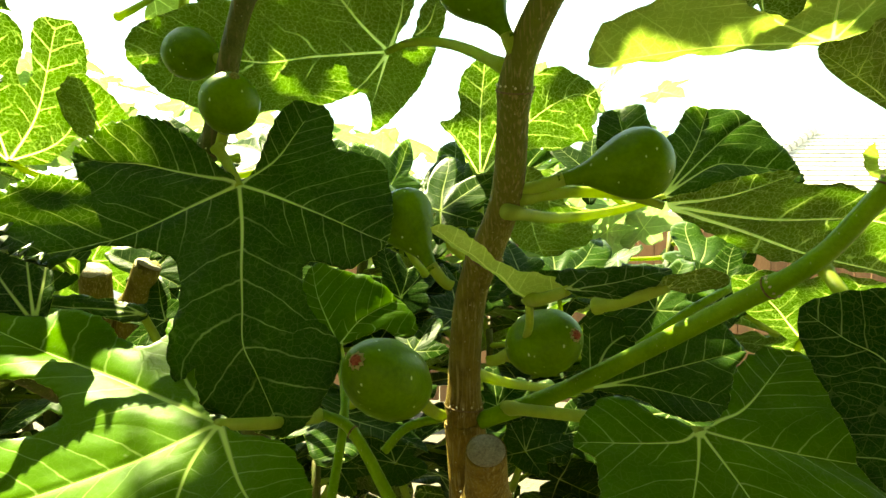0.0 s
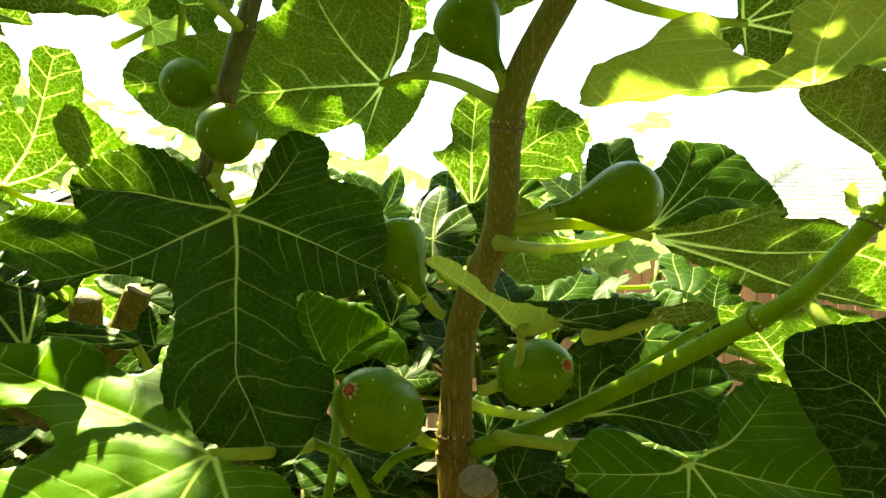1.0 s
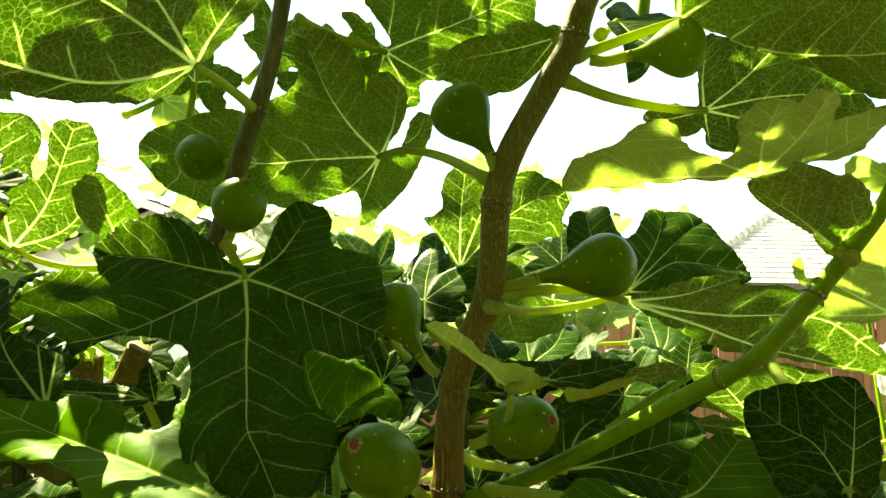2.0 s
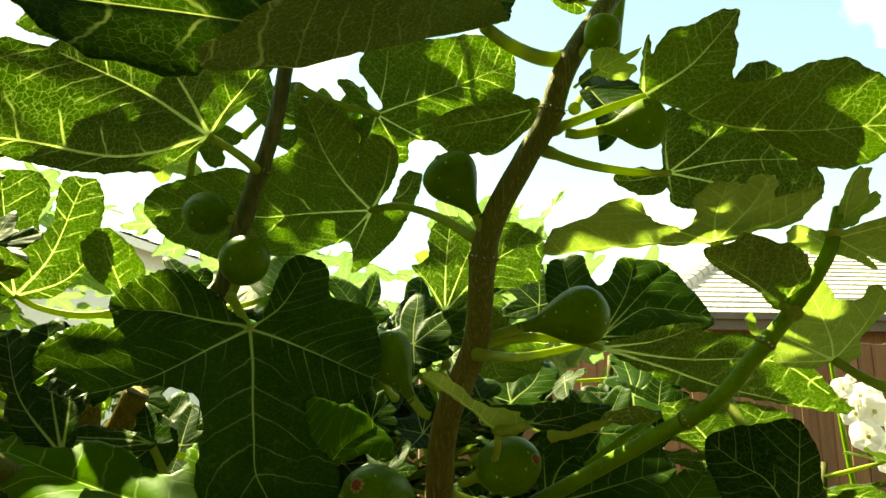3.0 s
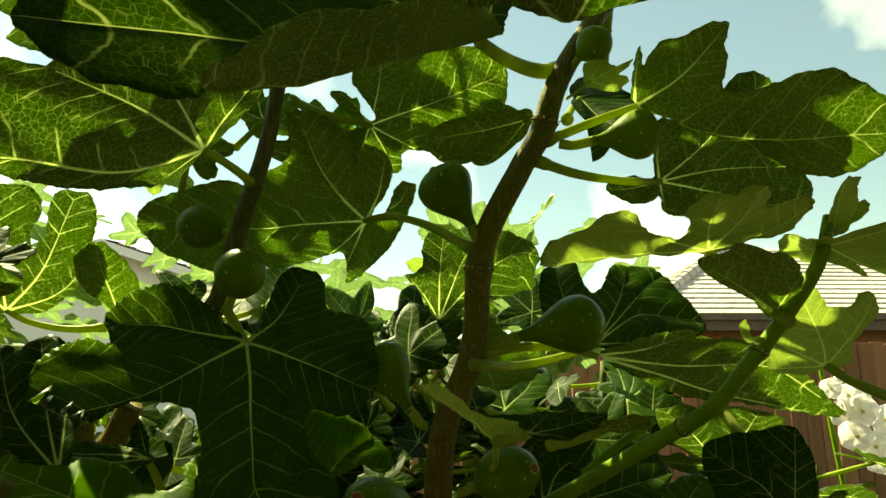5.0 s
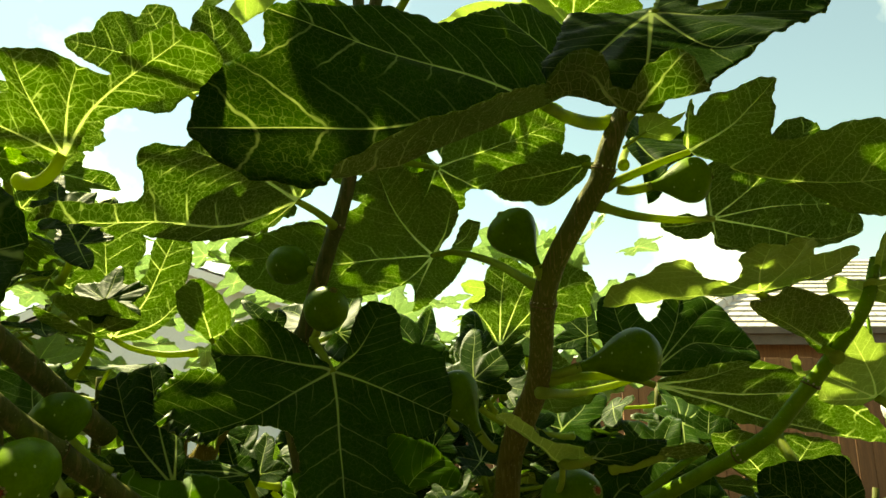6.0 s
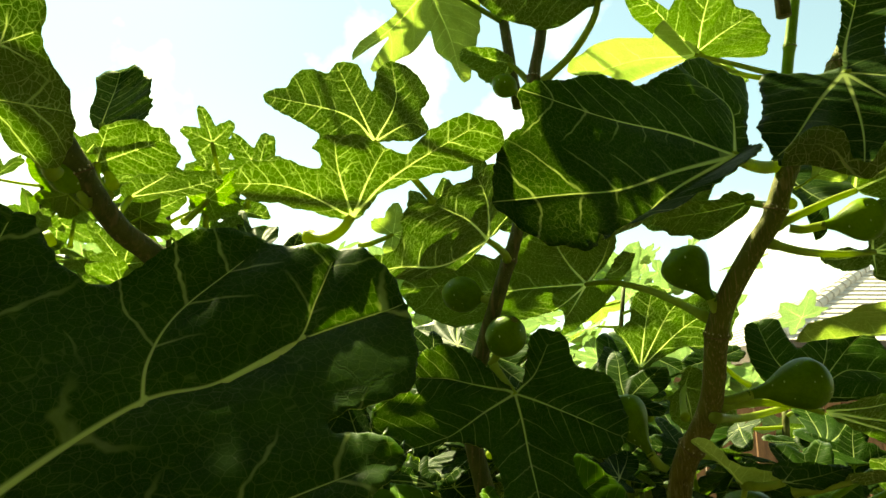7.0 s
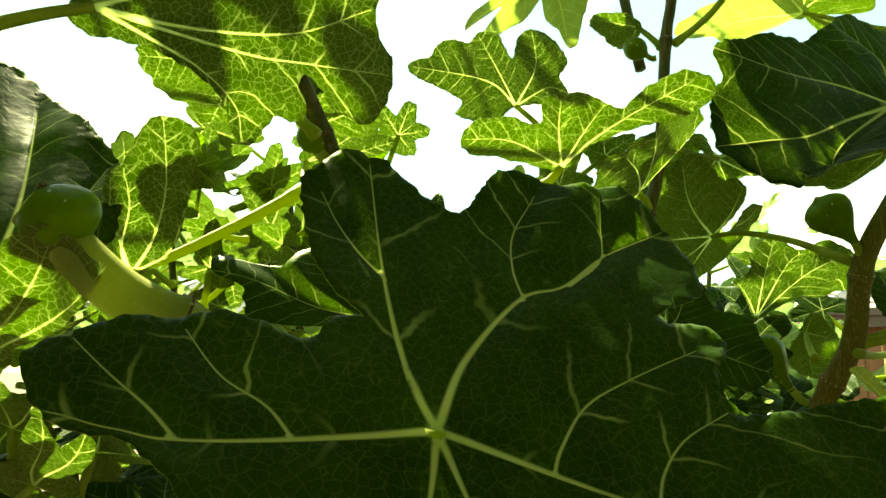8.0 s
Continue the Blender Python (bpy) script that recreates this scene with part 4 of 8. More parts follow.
outlined_leaf((-0.483, 0.025, 1.410), (0.96, 0.13, -0.23), (0.05, 0.75, 0.66),
     [(-106, 1.2), (-36, 4.7), (-22, 9.6), (-15, 15.6), (-9, 15.4), (-5, 15.7), (-2, 16.4), (2, 16.5), (7, 16.3), (11, 15.7), (11, 14.7), (11, 13.7), (8, 12.9), (5, 11.8), (8, 11.6), (13, 12.3), (16, 12.4), (19, 12.0), (20, 11.0), (25, 10.7), (32, 10.6), (34, 10.0), (34, 9.3), (29, 8.4), (24, 7.0), (23, 4.5), (44, 2.2), (114, 1.7), (151, 1.8)],
     [[(4, 8.3), (2, 11.7), (0, 16.3)], [(-1, 5.8), (-5, 11.1), (-11, 15.2)], [(17, 6.0), (23, 8.7), (32, 10.0)], [(-22, 4.7), (-21, 8.9)]], stem=(-0.550, 0.018, 1.395), wave=0.002, pucker=1.3, label="sunlit fig leaf seen from below with folded lobes")
leaf((-0.458, 0.137, 1.434), (-0.99, 0.02, 0.10), (0.10, 0.50, 0.86),
     [(-144, 0.5), (-108, 0.7), (-83, 1.9), (-73, 5.5), (-55, 7.0), (-34, 7.5), (-12, 8.1), (0, 8.0), (20, 4.8), (47, 1.8), (155, 1.1), (179, 1.0)],
     [-55, 0], stem=(-0.397, 0.137, 1.377))
outlined_leaf((-0.496, 0.100, 1.279), (0.49, -0.58, 0.66), (-0.20, 0.66, 0.73),
     [(-66, 0.4), (-36, 1.8), (-30, 3.4), (-24, 5.7), (-17, 7.1), (-12, 7.7), (-7, 9.4), (-4, 10.5), (0, 11.0), (4, 11.0), (9, 10.5), (12, 10.0), (14, 8.6), (21, 6.0), (33, 3.7), (47, 1.9), (88, 0.4)],
     [[(14, 3.1), (7, 6.8), (0, 10.8)], [(-26, 1.8), (-9, 5.0), (-11, 7.5)], [(-22, 4.2), (-17, 6.7)], [(35, 3.1), (17, 7.1)]], stem=(-0.418, 0.170, 1.349), bend=(0, 0, -0.004), wave=0.001, pucker=1.5, label="single fig leaf lobe with light shining through its net of veins")
outlined_leaf((-0.500, -0.001, 1.248), (-0.43, 0.53, 0.73), (0.25, -0.70, 0.66),
     [(-150, 0.6), (-138, 1.5), (-83, 2.6), (-65, 4.6), (-56, 6.1), (-46, 7.7), (-32, 11.0), (-23, 13.8), (-15, 16.2), (-6, 20.8), (1, 25.4), (6, 28.1), (11, 26.8), (15, 15.9), (26, 4.5), (106, 0.4)],
     [[(-4, 9.9), (0, 21.6)], [(-24, 6.3), (-22, 12.9)], [(-43, 2.9), (-49, 6.0)], [(10, 10.3), (9, 24.7)]], stem=(-0.462, -0.015, 1.264), wave=0.0015, label="dark green fig leaf in shade")
outlined_leaf((0.169, 0.375, 1.442), (0.90, -0.36, -0.23), (0.38, 0.44, 0.81),
     [(-110, 0.6), (-95, 3.8), (-93, 4.7), (-90, 5.2), (-88, 4.5), (-85, 3.6), (-81, 4.6), (-77, 5.6), (-71, 6.1), (-63, 6.9), (-59, 8.1), (-55, 8.8), (-52, 9.1), (-49, 8.6), (-43, 7.7), (-36, 7.4), (-28, 6.8), (-22, 6.4), (-15, 6.6), (-13, 7.8), (-16, 10.1), (-18, 11.2), (-18, 12.2), (-18, 13.0), (-15, 14.2), (-9, 16.1), (-5, 17.0), (-1, 17.5), (4, 17.7), (8, 17.6), (14, 17.0), (18, 16.0), (20, 15.0), (21, 13.8), (21, 12.4), (19, 9.4), (18, 8.0), (18, 4.3), (16, 2.4), (22, 1.1)],
     [[(18, 4.3), (13, 7.7), (7, 11.4), (2, 14.8), (0, 17.3)], [(-43, 3.8), (-49, 6.7), (-52, 8.8)], [(-93, 2.8), (-91, 4.9)]], stem=(0.094, 0.361, 1.406), wave=0.002, label="fig leaf with a long rounded lobe, seen from below against the sky")
outlined_leaf((0.210, 0.433, 1.400), (1.00, 0.04, -0.03), (0.00, 0.60, 0.80),
     [(-125, 1.7), (-118, 3.8), (-113, 5.7), (-109, 6.5), (-101, 6.1), (-84, 5.9), (-75, 7.2), (-77, 9.2), (-76, 10.4), (-68, 11.2), (-58, 11.3), (-48, 10.7), (-32, 10.3), (-14, 11.4), (-4, 13.5), (2, 14.1), (10, 13.0), (21, 10.2), (35, 7.0), (52, 4.7), (66, 3.3), (74, 1.6), (89, 2.4), (119, 3.0), (148, 3.8), (169, 4.7), (177, 3.8), (-172, 2.2), (-161, 0.7)],
     [[(7, 5.3), (8, 10.8), (0, 13.5)], [(-57, 3.0), (-60, 5.5), (-63, 11.0)], [(-114, 3.1), (-109, 5.8)], [(-20, 4.8), (-13, 11.2)], [(63, 3.0)], [(160, 2.4), (166, 4.2)]], stem=(0.087, 0.365, 1.392), wave=0.002, label="fig leaf seen from below with bright veins")
outlined_leaf((0.175, 0.293, 1.310), (-1.00, 0.01, -0.06), (-0.05, 0.34, 0.94),
     [(-139, 0.2), (-5, 3.0), (-5, 6.5), (-5, 9.0), (-3, 10.3), (0, 10.6), (6, 10.6), (12, 10.3), (18, 9.2), (23, 8.9), (31, 9.0), (36, 8.7), (37, 7.6), (32, 5.9), (31, 4.5), (36, 3.1), (52, 3.6), (55, 5.0), (62, 5.9), (69, 6.4), (76, 6.4), (83, 5.7), (85, 6.4), (88, 6.7), (94, 6.6), (103, 5.7), (113, 4.6), (117, 5.2), (121, 6.1), (125, 6.5), (133, 6.2), (145, 5.4), (160, 4.5), (160, 3.2), (154, 2.2), (-179, 1.3), (-164, 0.7)],
     [[(6, 5.1), (0, 10.2)], [(30, 4.0), (35, 8.4)], [(68, 3.4), (73, 6.2)], [(96, 3.6), (92, 6.4)], [(142, 2.9), (129, 5.9)]], stem=(0.248, 0.346, 1.280), young=True, wave=0.001, label="pale young fig leaf seen edge-on from below")
outlined_leaf((0.271, 0.335, 1.241), (-0.55, -0.53, 0.64), (0.05, 0.75, 0.66),
     [(-85, 1.5), (-70, 3.0), (-59, 4.0), (-46, 4.2), (-42, 5.2), (-39, 6.3), (-31, 7.6), (-27, 7.6), (-35, 6.0), (-25, 5.5), (-14, 5.3), (-4, 6.2), (-4, 7.3), (0, 7.4), (6, 7.0), (11, 6.3), (16, 5.0), (27, 4.7), (35, 4.9), (35, 5.7), (38, 6.0), (47, 5.7), (55, 4.9), (59, 3.8), (58, 2.8), (67, 2.0), (105, 1.7), (134, 1.1), (171, 0.2)],
     [[(7, 2.1), (2, 4.8), (0, 7.2)], [(50, 3.1), (45, 5.5)], [(-61, 2.3), (-59, 3.8)], [(-31, 3.6), (-30, 7.1)]], stem=(0.324, 0.325, 1.217), young=True, wave=0.0015, label="bright yellow-green young fig leaf")
outlined_leaf((0.167, 0.499, 1.265), (0.97, 0.12, 0.21), (-0.05, -0.75, 0.66),
     [(-60, 0.9), (-26, 2.8), (-14, 5.5), (-10, 8.5), (-9, 10.5), (-6, 11.0), (1, 11.6), (9, 11.6), (20, 12.0), (29, 12.9), (35, 13.4), (43, 13.2), (48, 12.8), (54, 11.7), (56, 10.1), (58, 8.1), (65, 6.9), (70, 7.8), (72, 9.2), (73, 11.0), (77, 11.6), (85, 11.8), (91, 11.3), (97, 9.9), (107, 7.8), (120, 5.9), (138, 4.0), (164, 2.3), (-149, 0.7)],
     [[(24, 5.6), (15, 7.6), (0, 11.7)], [(90, 5.9), (84, 11.0)], [(43, 6.7), (47, 12.4)], [(33, 9.8), (31, 12.7)], [(-11, 4.5)]], stem=(0.042, 0.402, 1.245), wave=0.002, label="dark green fig leaf behind a fig")
outlined_leaf((0.143, 0.425, 1.252), (0.94, 0.27, -0.18), (0.00, 0.55, 0.83),
     [(-89, 0.6), (-52, 2.1), (-51, 3.9), (-48, 5.6), (-45, 7.3), (-41, 8.1), (-34, 7.8), (-30, 9.5), (-27, 11.5), (-18, 14.1), (-15, 16.6), (-10, 19.2), (-5, 22.6), (-2, 25.4), (0, 24.7), (1, 22.4), (3, 18.8), (5, 16.1), (9, 13.6), (13, 11.5), (16, 8.3), (18, 4.8), (19, 1.8)],
     [[(4, 6.1), (4, 12.5), (0, 21.9)], [(-34, 3.8), (-42, 7.5)], [(-9, 7.3), (-13, 14.2), (-5, 21.6)]], stem=(0.050, 0.413, 1.254), bend=(0, 0, 0.01), wave=0.0015, label="fig leaf seen from below, half in shade")
outlined_leaf((0.054, 0.375, 1.191), (-0.63, -0.62, 0.46), (0.00, 0.60, 0.80),
     [(-15, 0.4), (-1, 2.0), (1, 3.6), (-1, 5.4), (-2, 7.0), (-2, 8.1), (-1, 8.5), (4, 8.0), (7, 7.2), (9, 5.9), (12, 4.3), (20, 3.3), (43, 2.6), (76, 2.8), (101, 3.1), (103, 2.1), (102, 0.8), (152, 0.3)],
     [[(4, 3.9), (0, 8.2)], [(82, 2.2)]], stem=(0.047, 0.441, 1.152), young=True, wave=0.001, stalk=0.0026, label="narrow pale fig leaf underside")
outlined_leaf((0.047, 0.380, 1.208), (1.00, 0.02, 0.02), (0.00, -0.78, 0.62),
     [(-155, 0.2), (-17, 1.1), (-18, 2.4), (-25, 3.5), (-23, 4.4), (-17, 5.6), (-11, 6.8), (-5, 7.9), (0, 8.9), (1, 8.3), (2, 6.7), (3, 4.7), (3, 2.8), (7, 1.2), (151, 0.5)],
     [[(-9, 4.3), (0, 8.7)], [(-22, 3.1)], [(-16, 5.6)]], wave=0.001, label="narrow fig leaf, bluish green above")
outlined_leaf((0.035, 0.655, 1.301), (0.00, -0.71, 0.70), (-0.05, 0.70, 0.71),
     [(-62, 0.6), (-32, 2.4), (-29, 5.4), (-31, 7.8), (-22, 7.6), (-15, 8.2), (-13, 10.1), (-8, 11.9), (-2, 12.8), (4, 12.4), (12, 11.4), (19, 11.4), (24, 12.7), (29, 13.5), (38, 13.8), (45, 14.0), (53, 13.5), (58, 12.2), (69, 11.5), (68, 9.9), (68, 7.9), (59, 6.3), (58, 4.2), (61, 1.9), (92, 0.6)],
     [[(-2, 6.8), (0, 12.4)], [(-25, 4.1), (-29, 7.5)], [(34, 7.3), (41, 12.0), (50, 13.6)], [(15, 8.9), (20, 11.4)]], stem=(0.034, 0.613, 1.239), wave=0.002, label="sunlit fig leaf behind the main stem")
outlined_leaf((0.005, 0.600, 1.262), (-0.04, 0.80, 0.60), (0.00, -0.60, 0.80),
     [(-102, 1.1), (-88, 2.9), (-57, 4.2), (-37, 6.3), (-28, 7.0), (-25, 5.6), (-17, 5.7), (-12, 8.2), (-5, 10.6), (0, 11.9), (7, 9.4), (18, 7.3), (43, 3.4), (85, 1.9), (109, 0.6)],
     [[(0, 5.7), (0, 11.2)], [(27, 2.8), (22, 5.6)], [(-39, 3.1), (-32, 6.3)]], stem=(0.024, 0.613, 1.223), wave=0.001)
leaf((0.071, 0.593, 1.277), (0.67, 0.56, -0.49), (0.00, 0.65, 0.76),
     [(-168, 1.2), (-134, 3.3), (-87, 2.7), (-34, 4.3), (-33, 7.3), (0, 9.6), (22, 8.3), (43, 6.0), (66, 2.7), (91, 1.0), (129, 0.5), (167, 1.0)],
     [-134, -33, 22], stem=(0.048, 0.513, 1.243))
outlined_leaf((-0.073, 0.480, 1.153), (-0.39, 0.52, 0.76), (0.10, -0.80, 0.60),
     [(-90, 0.9), (-84, 2.2), (-87, 3.5), (-103, 4.8), (-98, 5.8), (-82, 6.1), (-56, 6.1), (-36, 6.5), (-24, 6.5), (-12, 6.9), (-3, 7.7), (3, 7.3), (9, 6.4), (16, 4.9), (25, 3.2), (39, 1.5), (71, 0.2)],
     [[(4, 4.4), (0, 7.6)], [(-53, 2.8), (-64, 5.8)], [(-94, 4.2)]], stem=(-0.061, 0.464, 1.112), fresh=True, wave=0.0015, label="small dark fig leaf in deep shade")
outlined_leaf((-0.407, 0.600, 1.306), (0.21, -0.68, 0.71), (-0.10, 0.70, 0.70),
     [(-110, 0.7), (-64, 3.3), (-59, 6.0), (-32, 7.3), (-22, 9.7), (-14, 11.5), (-12, 13.5), (-5, 14.4), (5, 14.8), (13, 14.8), (17, 12.8), (15, 9.9), (19, 8.6), (22, 10.2), (19, 13.7), (20, 15.8), (27, 16.6), (34, 14.8), (42, 11.6), (56, 8.4), (68, 5.6), (89, 3.1), (104, 0.9)],
     [[(-1, 7.4), (0, 14.3)], [(-34, 5.8), (-24, 9.1)], [(32, 6.8), (25, 15.4)], [(59, 5.4), (48, 10.5)]], stem=(-0.317, 0.621, 1.291), wave=0.002, label="sunlit yellow-green fig leaf with light shining through")
leaf((-0.336, 0.426, 1.295), (-0.62, -0.70, 0.35), (0.00, 0.45, 0.89),
     [(-126, 0.5), (-63, 0.7), (-22, 3.9), (-0, 5.2), (4, 1.3), (31, 5.3), (59, 6.0), (96, 6.4), (112, 4.3), (129, 1.2), (171, 1.0)],
     [-0, 59, 96], stem=(-0.355, 0.434, 1.260))
outlined_leaf((-0.245, 0.400, 1.173), (-0.45, 0.55, 0.71), (0.10, -0.75, 0.65),
     [(-92, 0.4), (-28, 2.6), (-12, 6.1), (-9, 10.1), (-7, 13.3), (-2, 14.3), (4, 14.0), (9, 12.2), (8, 14.1), (10, 14.7), (16, 13.8), (24, 11.2), (27, 8.8), (20, 8.9), (32, 5.7), (48, 2.8), (95, 0.4)],
     [[(2, 6.6), (0, 13.8)], [(19, 7.2), (12, 14.1)], [(-10, 6.2), (-8, 11.6)]], stem=(-0.249, 0.411, 1.132), wave=0.002, label="dark green fig leaf in deep shade")
leaf((-0.387, 0.444, 1.215), (-0.45, 0.58, 0.67), (0.00, -0.76, 0.65),
     [(-153, 0.9), (-117, 1.9), (-61, 3.7), (-27, 6.5), (0, 8.6), (18, 9.2), (40, 6.2), (63, 1.4), (99, 1.0), (153, 0.5)],
     [0], stem=(-0.329, 0.404, 1.166))
leaf((0.090, 0.406, 1.442), (-0.94, 0.29, -0.17), (0.00, 0.50, 0.86),
     [(-176, 0.5), (-106, 0.7), (-60, 2.6), (-43, 5.6), (-16, 7.5), (0, 8.7), (14, 5.5), (26, 2.8), (54, 2.4), (69, 1.2), (115, 1.0)],
     [-43, 0], stem=(0.092, 0.359, 1.423))
leaf((0.123, 0.341, 1.445), (0.83, -0.45, 0.33), (0.00, 0.60, 0.80),
     [(-145, 0.5), (-111, 0.7), (-82, 1.5), (-39, 1.7), (-1, 2.0), (0, 3.2), (18, 2.1), (31, 2.9), (50, 2.4), (80, 0.8), (114, 0.5), (164, 0.5)],
     [-39, 0, 50], stem=(0.109, 0.354, 1.437), young=True, stalk=0.001)
leaf((0.158, 0.480, 1.497), (0.10, -0.80, -0.60), (0.00, -0.60, 0.80),
     [(-157, 1.0), (-105, 0.5), (-53, 1.0), (-18, 7.7), (-15, 13.9), (0, 8.1), (140, 8.5), (152, 8.8), (168, 4.6)],
     [0, 140], stem=(0.115, 0.376, 1.430))
leaf((0.259, 0.295, 1.324), (-0.35, -0.75, 0.56), (0.00, 0.60, 0.80),
     [(-164, 0.5), (-81, 0.7), (-25, 1.0), (-7, 2.3), (-0, 4.4), (23, 3.0), (58, 1.2), (113, 0.7)],
     [-0], stem=(0.249, 0.288, 1.317), young=True, stalk=0.0012)
leaf((0.249, 0.289, 1.313), (0.81, -0.56, 0.19), (0.10, 0.45, 0.89),
     [(-166, 0.5), (-95, 1.0), (-47, 0.8), (-18, 2.0), (0, 4.9), (37, 5.3), (60, 7.0), (62, 2.8), (68, 4.7), (76, 2.7), (123, 1.0)],
     [0, 60], stem=(0.246, 0.290, 1.308), young=True, stalk=0.0014)
leaf((0.250, 0.299, 1.311), (-0.85, -0.49, 0.19), (-0.10, 0.50, 0.86),
     [(-116, 1.0), (-58, 1.1), (-17, 3.2), (-0, 4.0), (14, 1.8), (71, 1.0), (158, 0.5)],
     [-0], stem=(0.246, 0.290, 1.306), young=True, stalk=0.0012)
leaf((0.270, 0.303, 1.332), (-0.05, -0.77, 0.64), (0.30, 0.60, 0.74),
     [(-132, 0.5), (-53, 0.6), (0, 3.4), (1, 2.5), (12, 0.5), (22, 2.1), (96, 0.7), (149, 1.0)],
     [0], stem=(0.250, 0.287, 1.320), young=True, stalk=0.001)
leaf((0.220, 0.304, 1.274), (-0.81, -0.44, 0.38), (0.00, 0.65, 0.76),
     [(-122, 0.5), (-53, 0.6), (-6, 1.9), (-6, 4.5), (0, 7.7), (11, 7.1), (28, 5.7), (66, 3.1), (80, 2.3), (122, 0.8), (169, 1.0)],
     [0, 66], stem=(0.220, 0.292, 1.267))
outlined_leaf((0.120, 0.530, 1.115), (0.99, -0.08, -0.09), (0.00, -0.75, 0.66),
     [(-10, 0.7), (-8, 3.3), (-16, 6.0), (-15, 8.2), (-8, 9.8), (4, 10.9), (17, 12.3), (23, 14.1), (33, 14.2), (44, 15.3), (54, 13.6), (69, 11.0), (84, 9.2), (93, 7.2), (97, 4.8), (111, 2.1), (-155, 0.3)],
     [[(13, 3.9), (0, 10.5)], [(69, 4.8), (52, 9.3), (44, 14.5)], [(24, 6.8), (24, 13.7)], [(90, 5.4)]], stem=(0.023, 0.448, 1.140), wave=0.002, label="broad dark fig leaf in deep shade")
leaf((0.309, 0.572, 1.152), (-0.01, -0.86, 0.50), (0.10, 0.50, 0.86),
     [(-167, 0.5), (-110, 1.0), (-73, 2.2), (-56, 8.1), (-43, 11.2), (-23, 11.0), (0, 10.9), (30, 8.4), (77, 5.9), (99, 3.0), (137, 1.0)],
     [-43, 0, 77], stem=(0.252, 0.522, 1.113))
leaf((-0.277, 0.547, 1.301), (0.05, -0.80, 0.60), (0.00, 0.60, 0.80),
     [(-151, 0.5), (-91, 0.6), (-51, 1.1), (-35, 4.3), (-23, 6.0), (0, 8.3), (17, 6.9), (54, 2.9), (108, 1.0), (149, 0.7)],
     [0, 54], stem=(-0.242, 0.551, 1.271))
leaf((-0.299, 0.492, 1.194), (-0.45, 0.56, 0.70), (0.10, -0.75, 0.66),
     [(-148, 1.0), (-112, 1.7), (-21, 6.6), (-8, 11.3), (-0, 11.9), (14, 11.3), (43, 5.2), (68, 1.8), (104, 1.0), (158, 0.5)],
     [-0], stem=(-0.263, 0.481, 1.140))
leaf((-0.237, 0.575, 1.807), (-0.76, 0.49, -0.42), (0.00, 0.65, 0.76),
     [(-173, 7.5), (-132, 7.0), (-87, 10.1), (-68, 15.0), (-63, 11.5), (-50, 8.6), (-44, 6.0), (-27, 10.1), (-12, 14.9), (-4, 8.5), (-0, 15.4), (5, 12.8), (10, 5.7), (68, 6.7), (81, 1.0), (101, 0.5), (121, 1.0), (134, 5.7)],
     [-173, -68, -0, 134], stem=(-0.182, 0.547, 1.818), young=True)
leaf((0.138, 0.665, 1.746), (-1.00, 0.08, -0.05), (0.00, 0.55, 0.83),
     [(-172, 0.5), (-89, 1.0), (-34, 1.3), (-23, 5.8), (-20, 9.9), (-6, 13.6), (0, 18.1), (16, 15.7), (24, 11.4), (26, 7.2), (50, 7.8), (51, 3.1), (106, 1.0)],
     [-20, 0, 50], stem=(0.252, 0.682, 1.720), young=True, label="sunlit fig leaf against the sky")
leaf((0.157, 0.711, 1.777), (-0.04, -0.80, 0.60), (0.10, 0.60, 0.80),
     [(-145, 0.5), (-87, 1.0), (-48, 14.7), (-39, 8.2), (-0, 13.1), (31, 7.9), (47, 8.8), (91, 9.9), (110, 3.6), (119, 9.9), (158, 1.0)],
     [-48, -0, 47, 119], stem=(0.259, 0.684, 1.714))
leaf((-0.051, 0.328, 1.617), (-1.00, 0.03, -0.01), (0.00, 0.40, 0.92),
     [(-172, 0.5), (-102, 1.0), (-56, 1.8), (-39, 4.9), (-15, 8.6), (-0, 11.3), (20, 9.7), (46, 6.2), (73, 2.8), (119, 1.0)],
     [-0, 46], stem=(-0.096, 0.435, 1.587))
leaf((-0.131, 0.463, 1.626), (-0.97, -0.20, 0.15), (0.00, 0.60, 0.80),
     [(-154, 0.7), (-117, 1.2), (-86, 2.8), (-30, 4.1), (-0, 5.8), (16, 3.8), (54, 1.2), (92, 0.7), (149, 0.5)],
     [-86, -0], stem=(-0.108, 0.453, 1.593))
leaf((-0.452, 0.248, 1.460), (0.29, 0.38, 0.88), (-0.10, -0.90, 0.42),
     [(-127, 1.0), (-80, 3.4), (-23, 4.5), (0, 6.2), (27, 7.7), (43, 7.2), (46, 4.6), (93, 1.0), (163, 0.5)],
     [27], stem=(-0.431, 0.241, 1.407), wave=0.002, pucker=0.4)
leaf((-0.443, 0.236, 1.423), (0.95, -0.25, 0.21), (0.00, 0.65, 0.76),
     [(-119, 1.0), (-68, 0.9), (-37, 4.1), (-0, 6.7), (24, 6.2), (36, 2.8), (87, 1.0), (164, 0.5)],
     [-37, -0], stem=(-0.423, 0.225, 1.393))
leaf((-0.487, 0.353, 1.436), (0.97, -0.23, 0.07), (0.00, 0.30, 0.95),
     [(-112, 1.0), (-54, 2.3), (-21, 8.3), (-0, 10.5), (13, 6.1), (19, 2.7), (76, 1.0), (162, 0.5)],
     [-21, -0], stem=(-0.437, 0.269, 1.375))
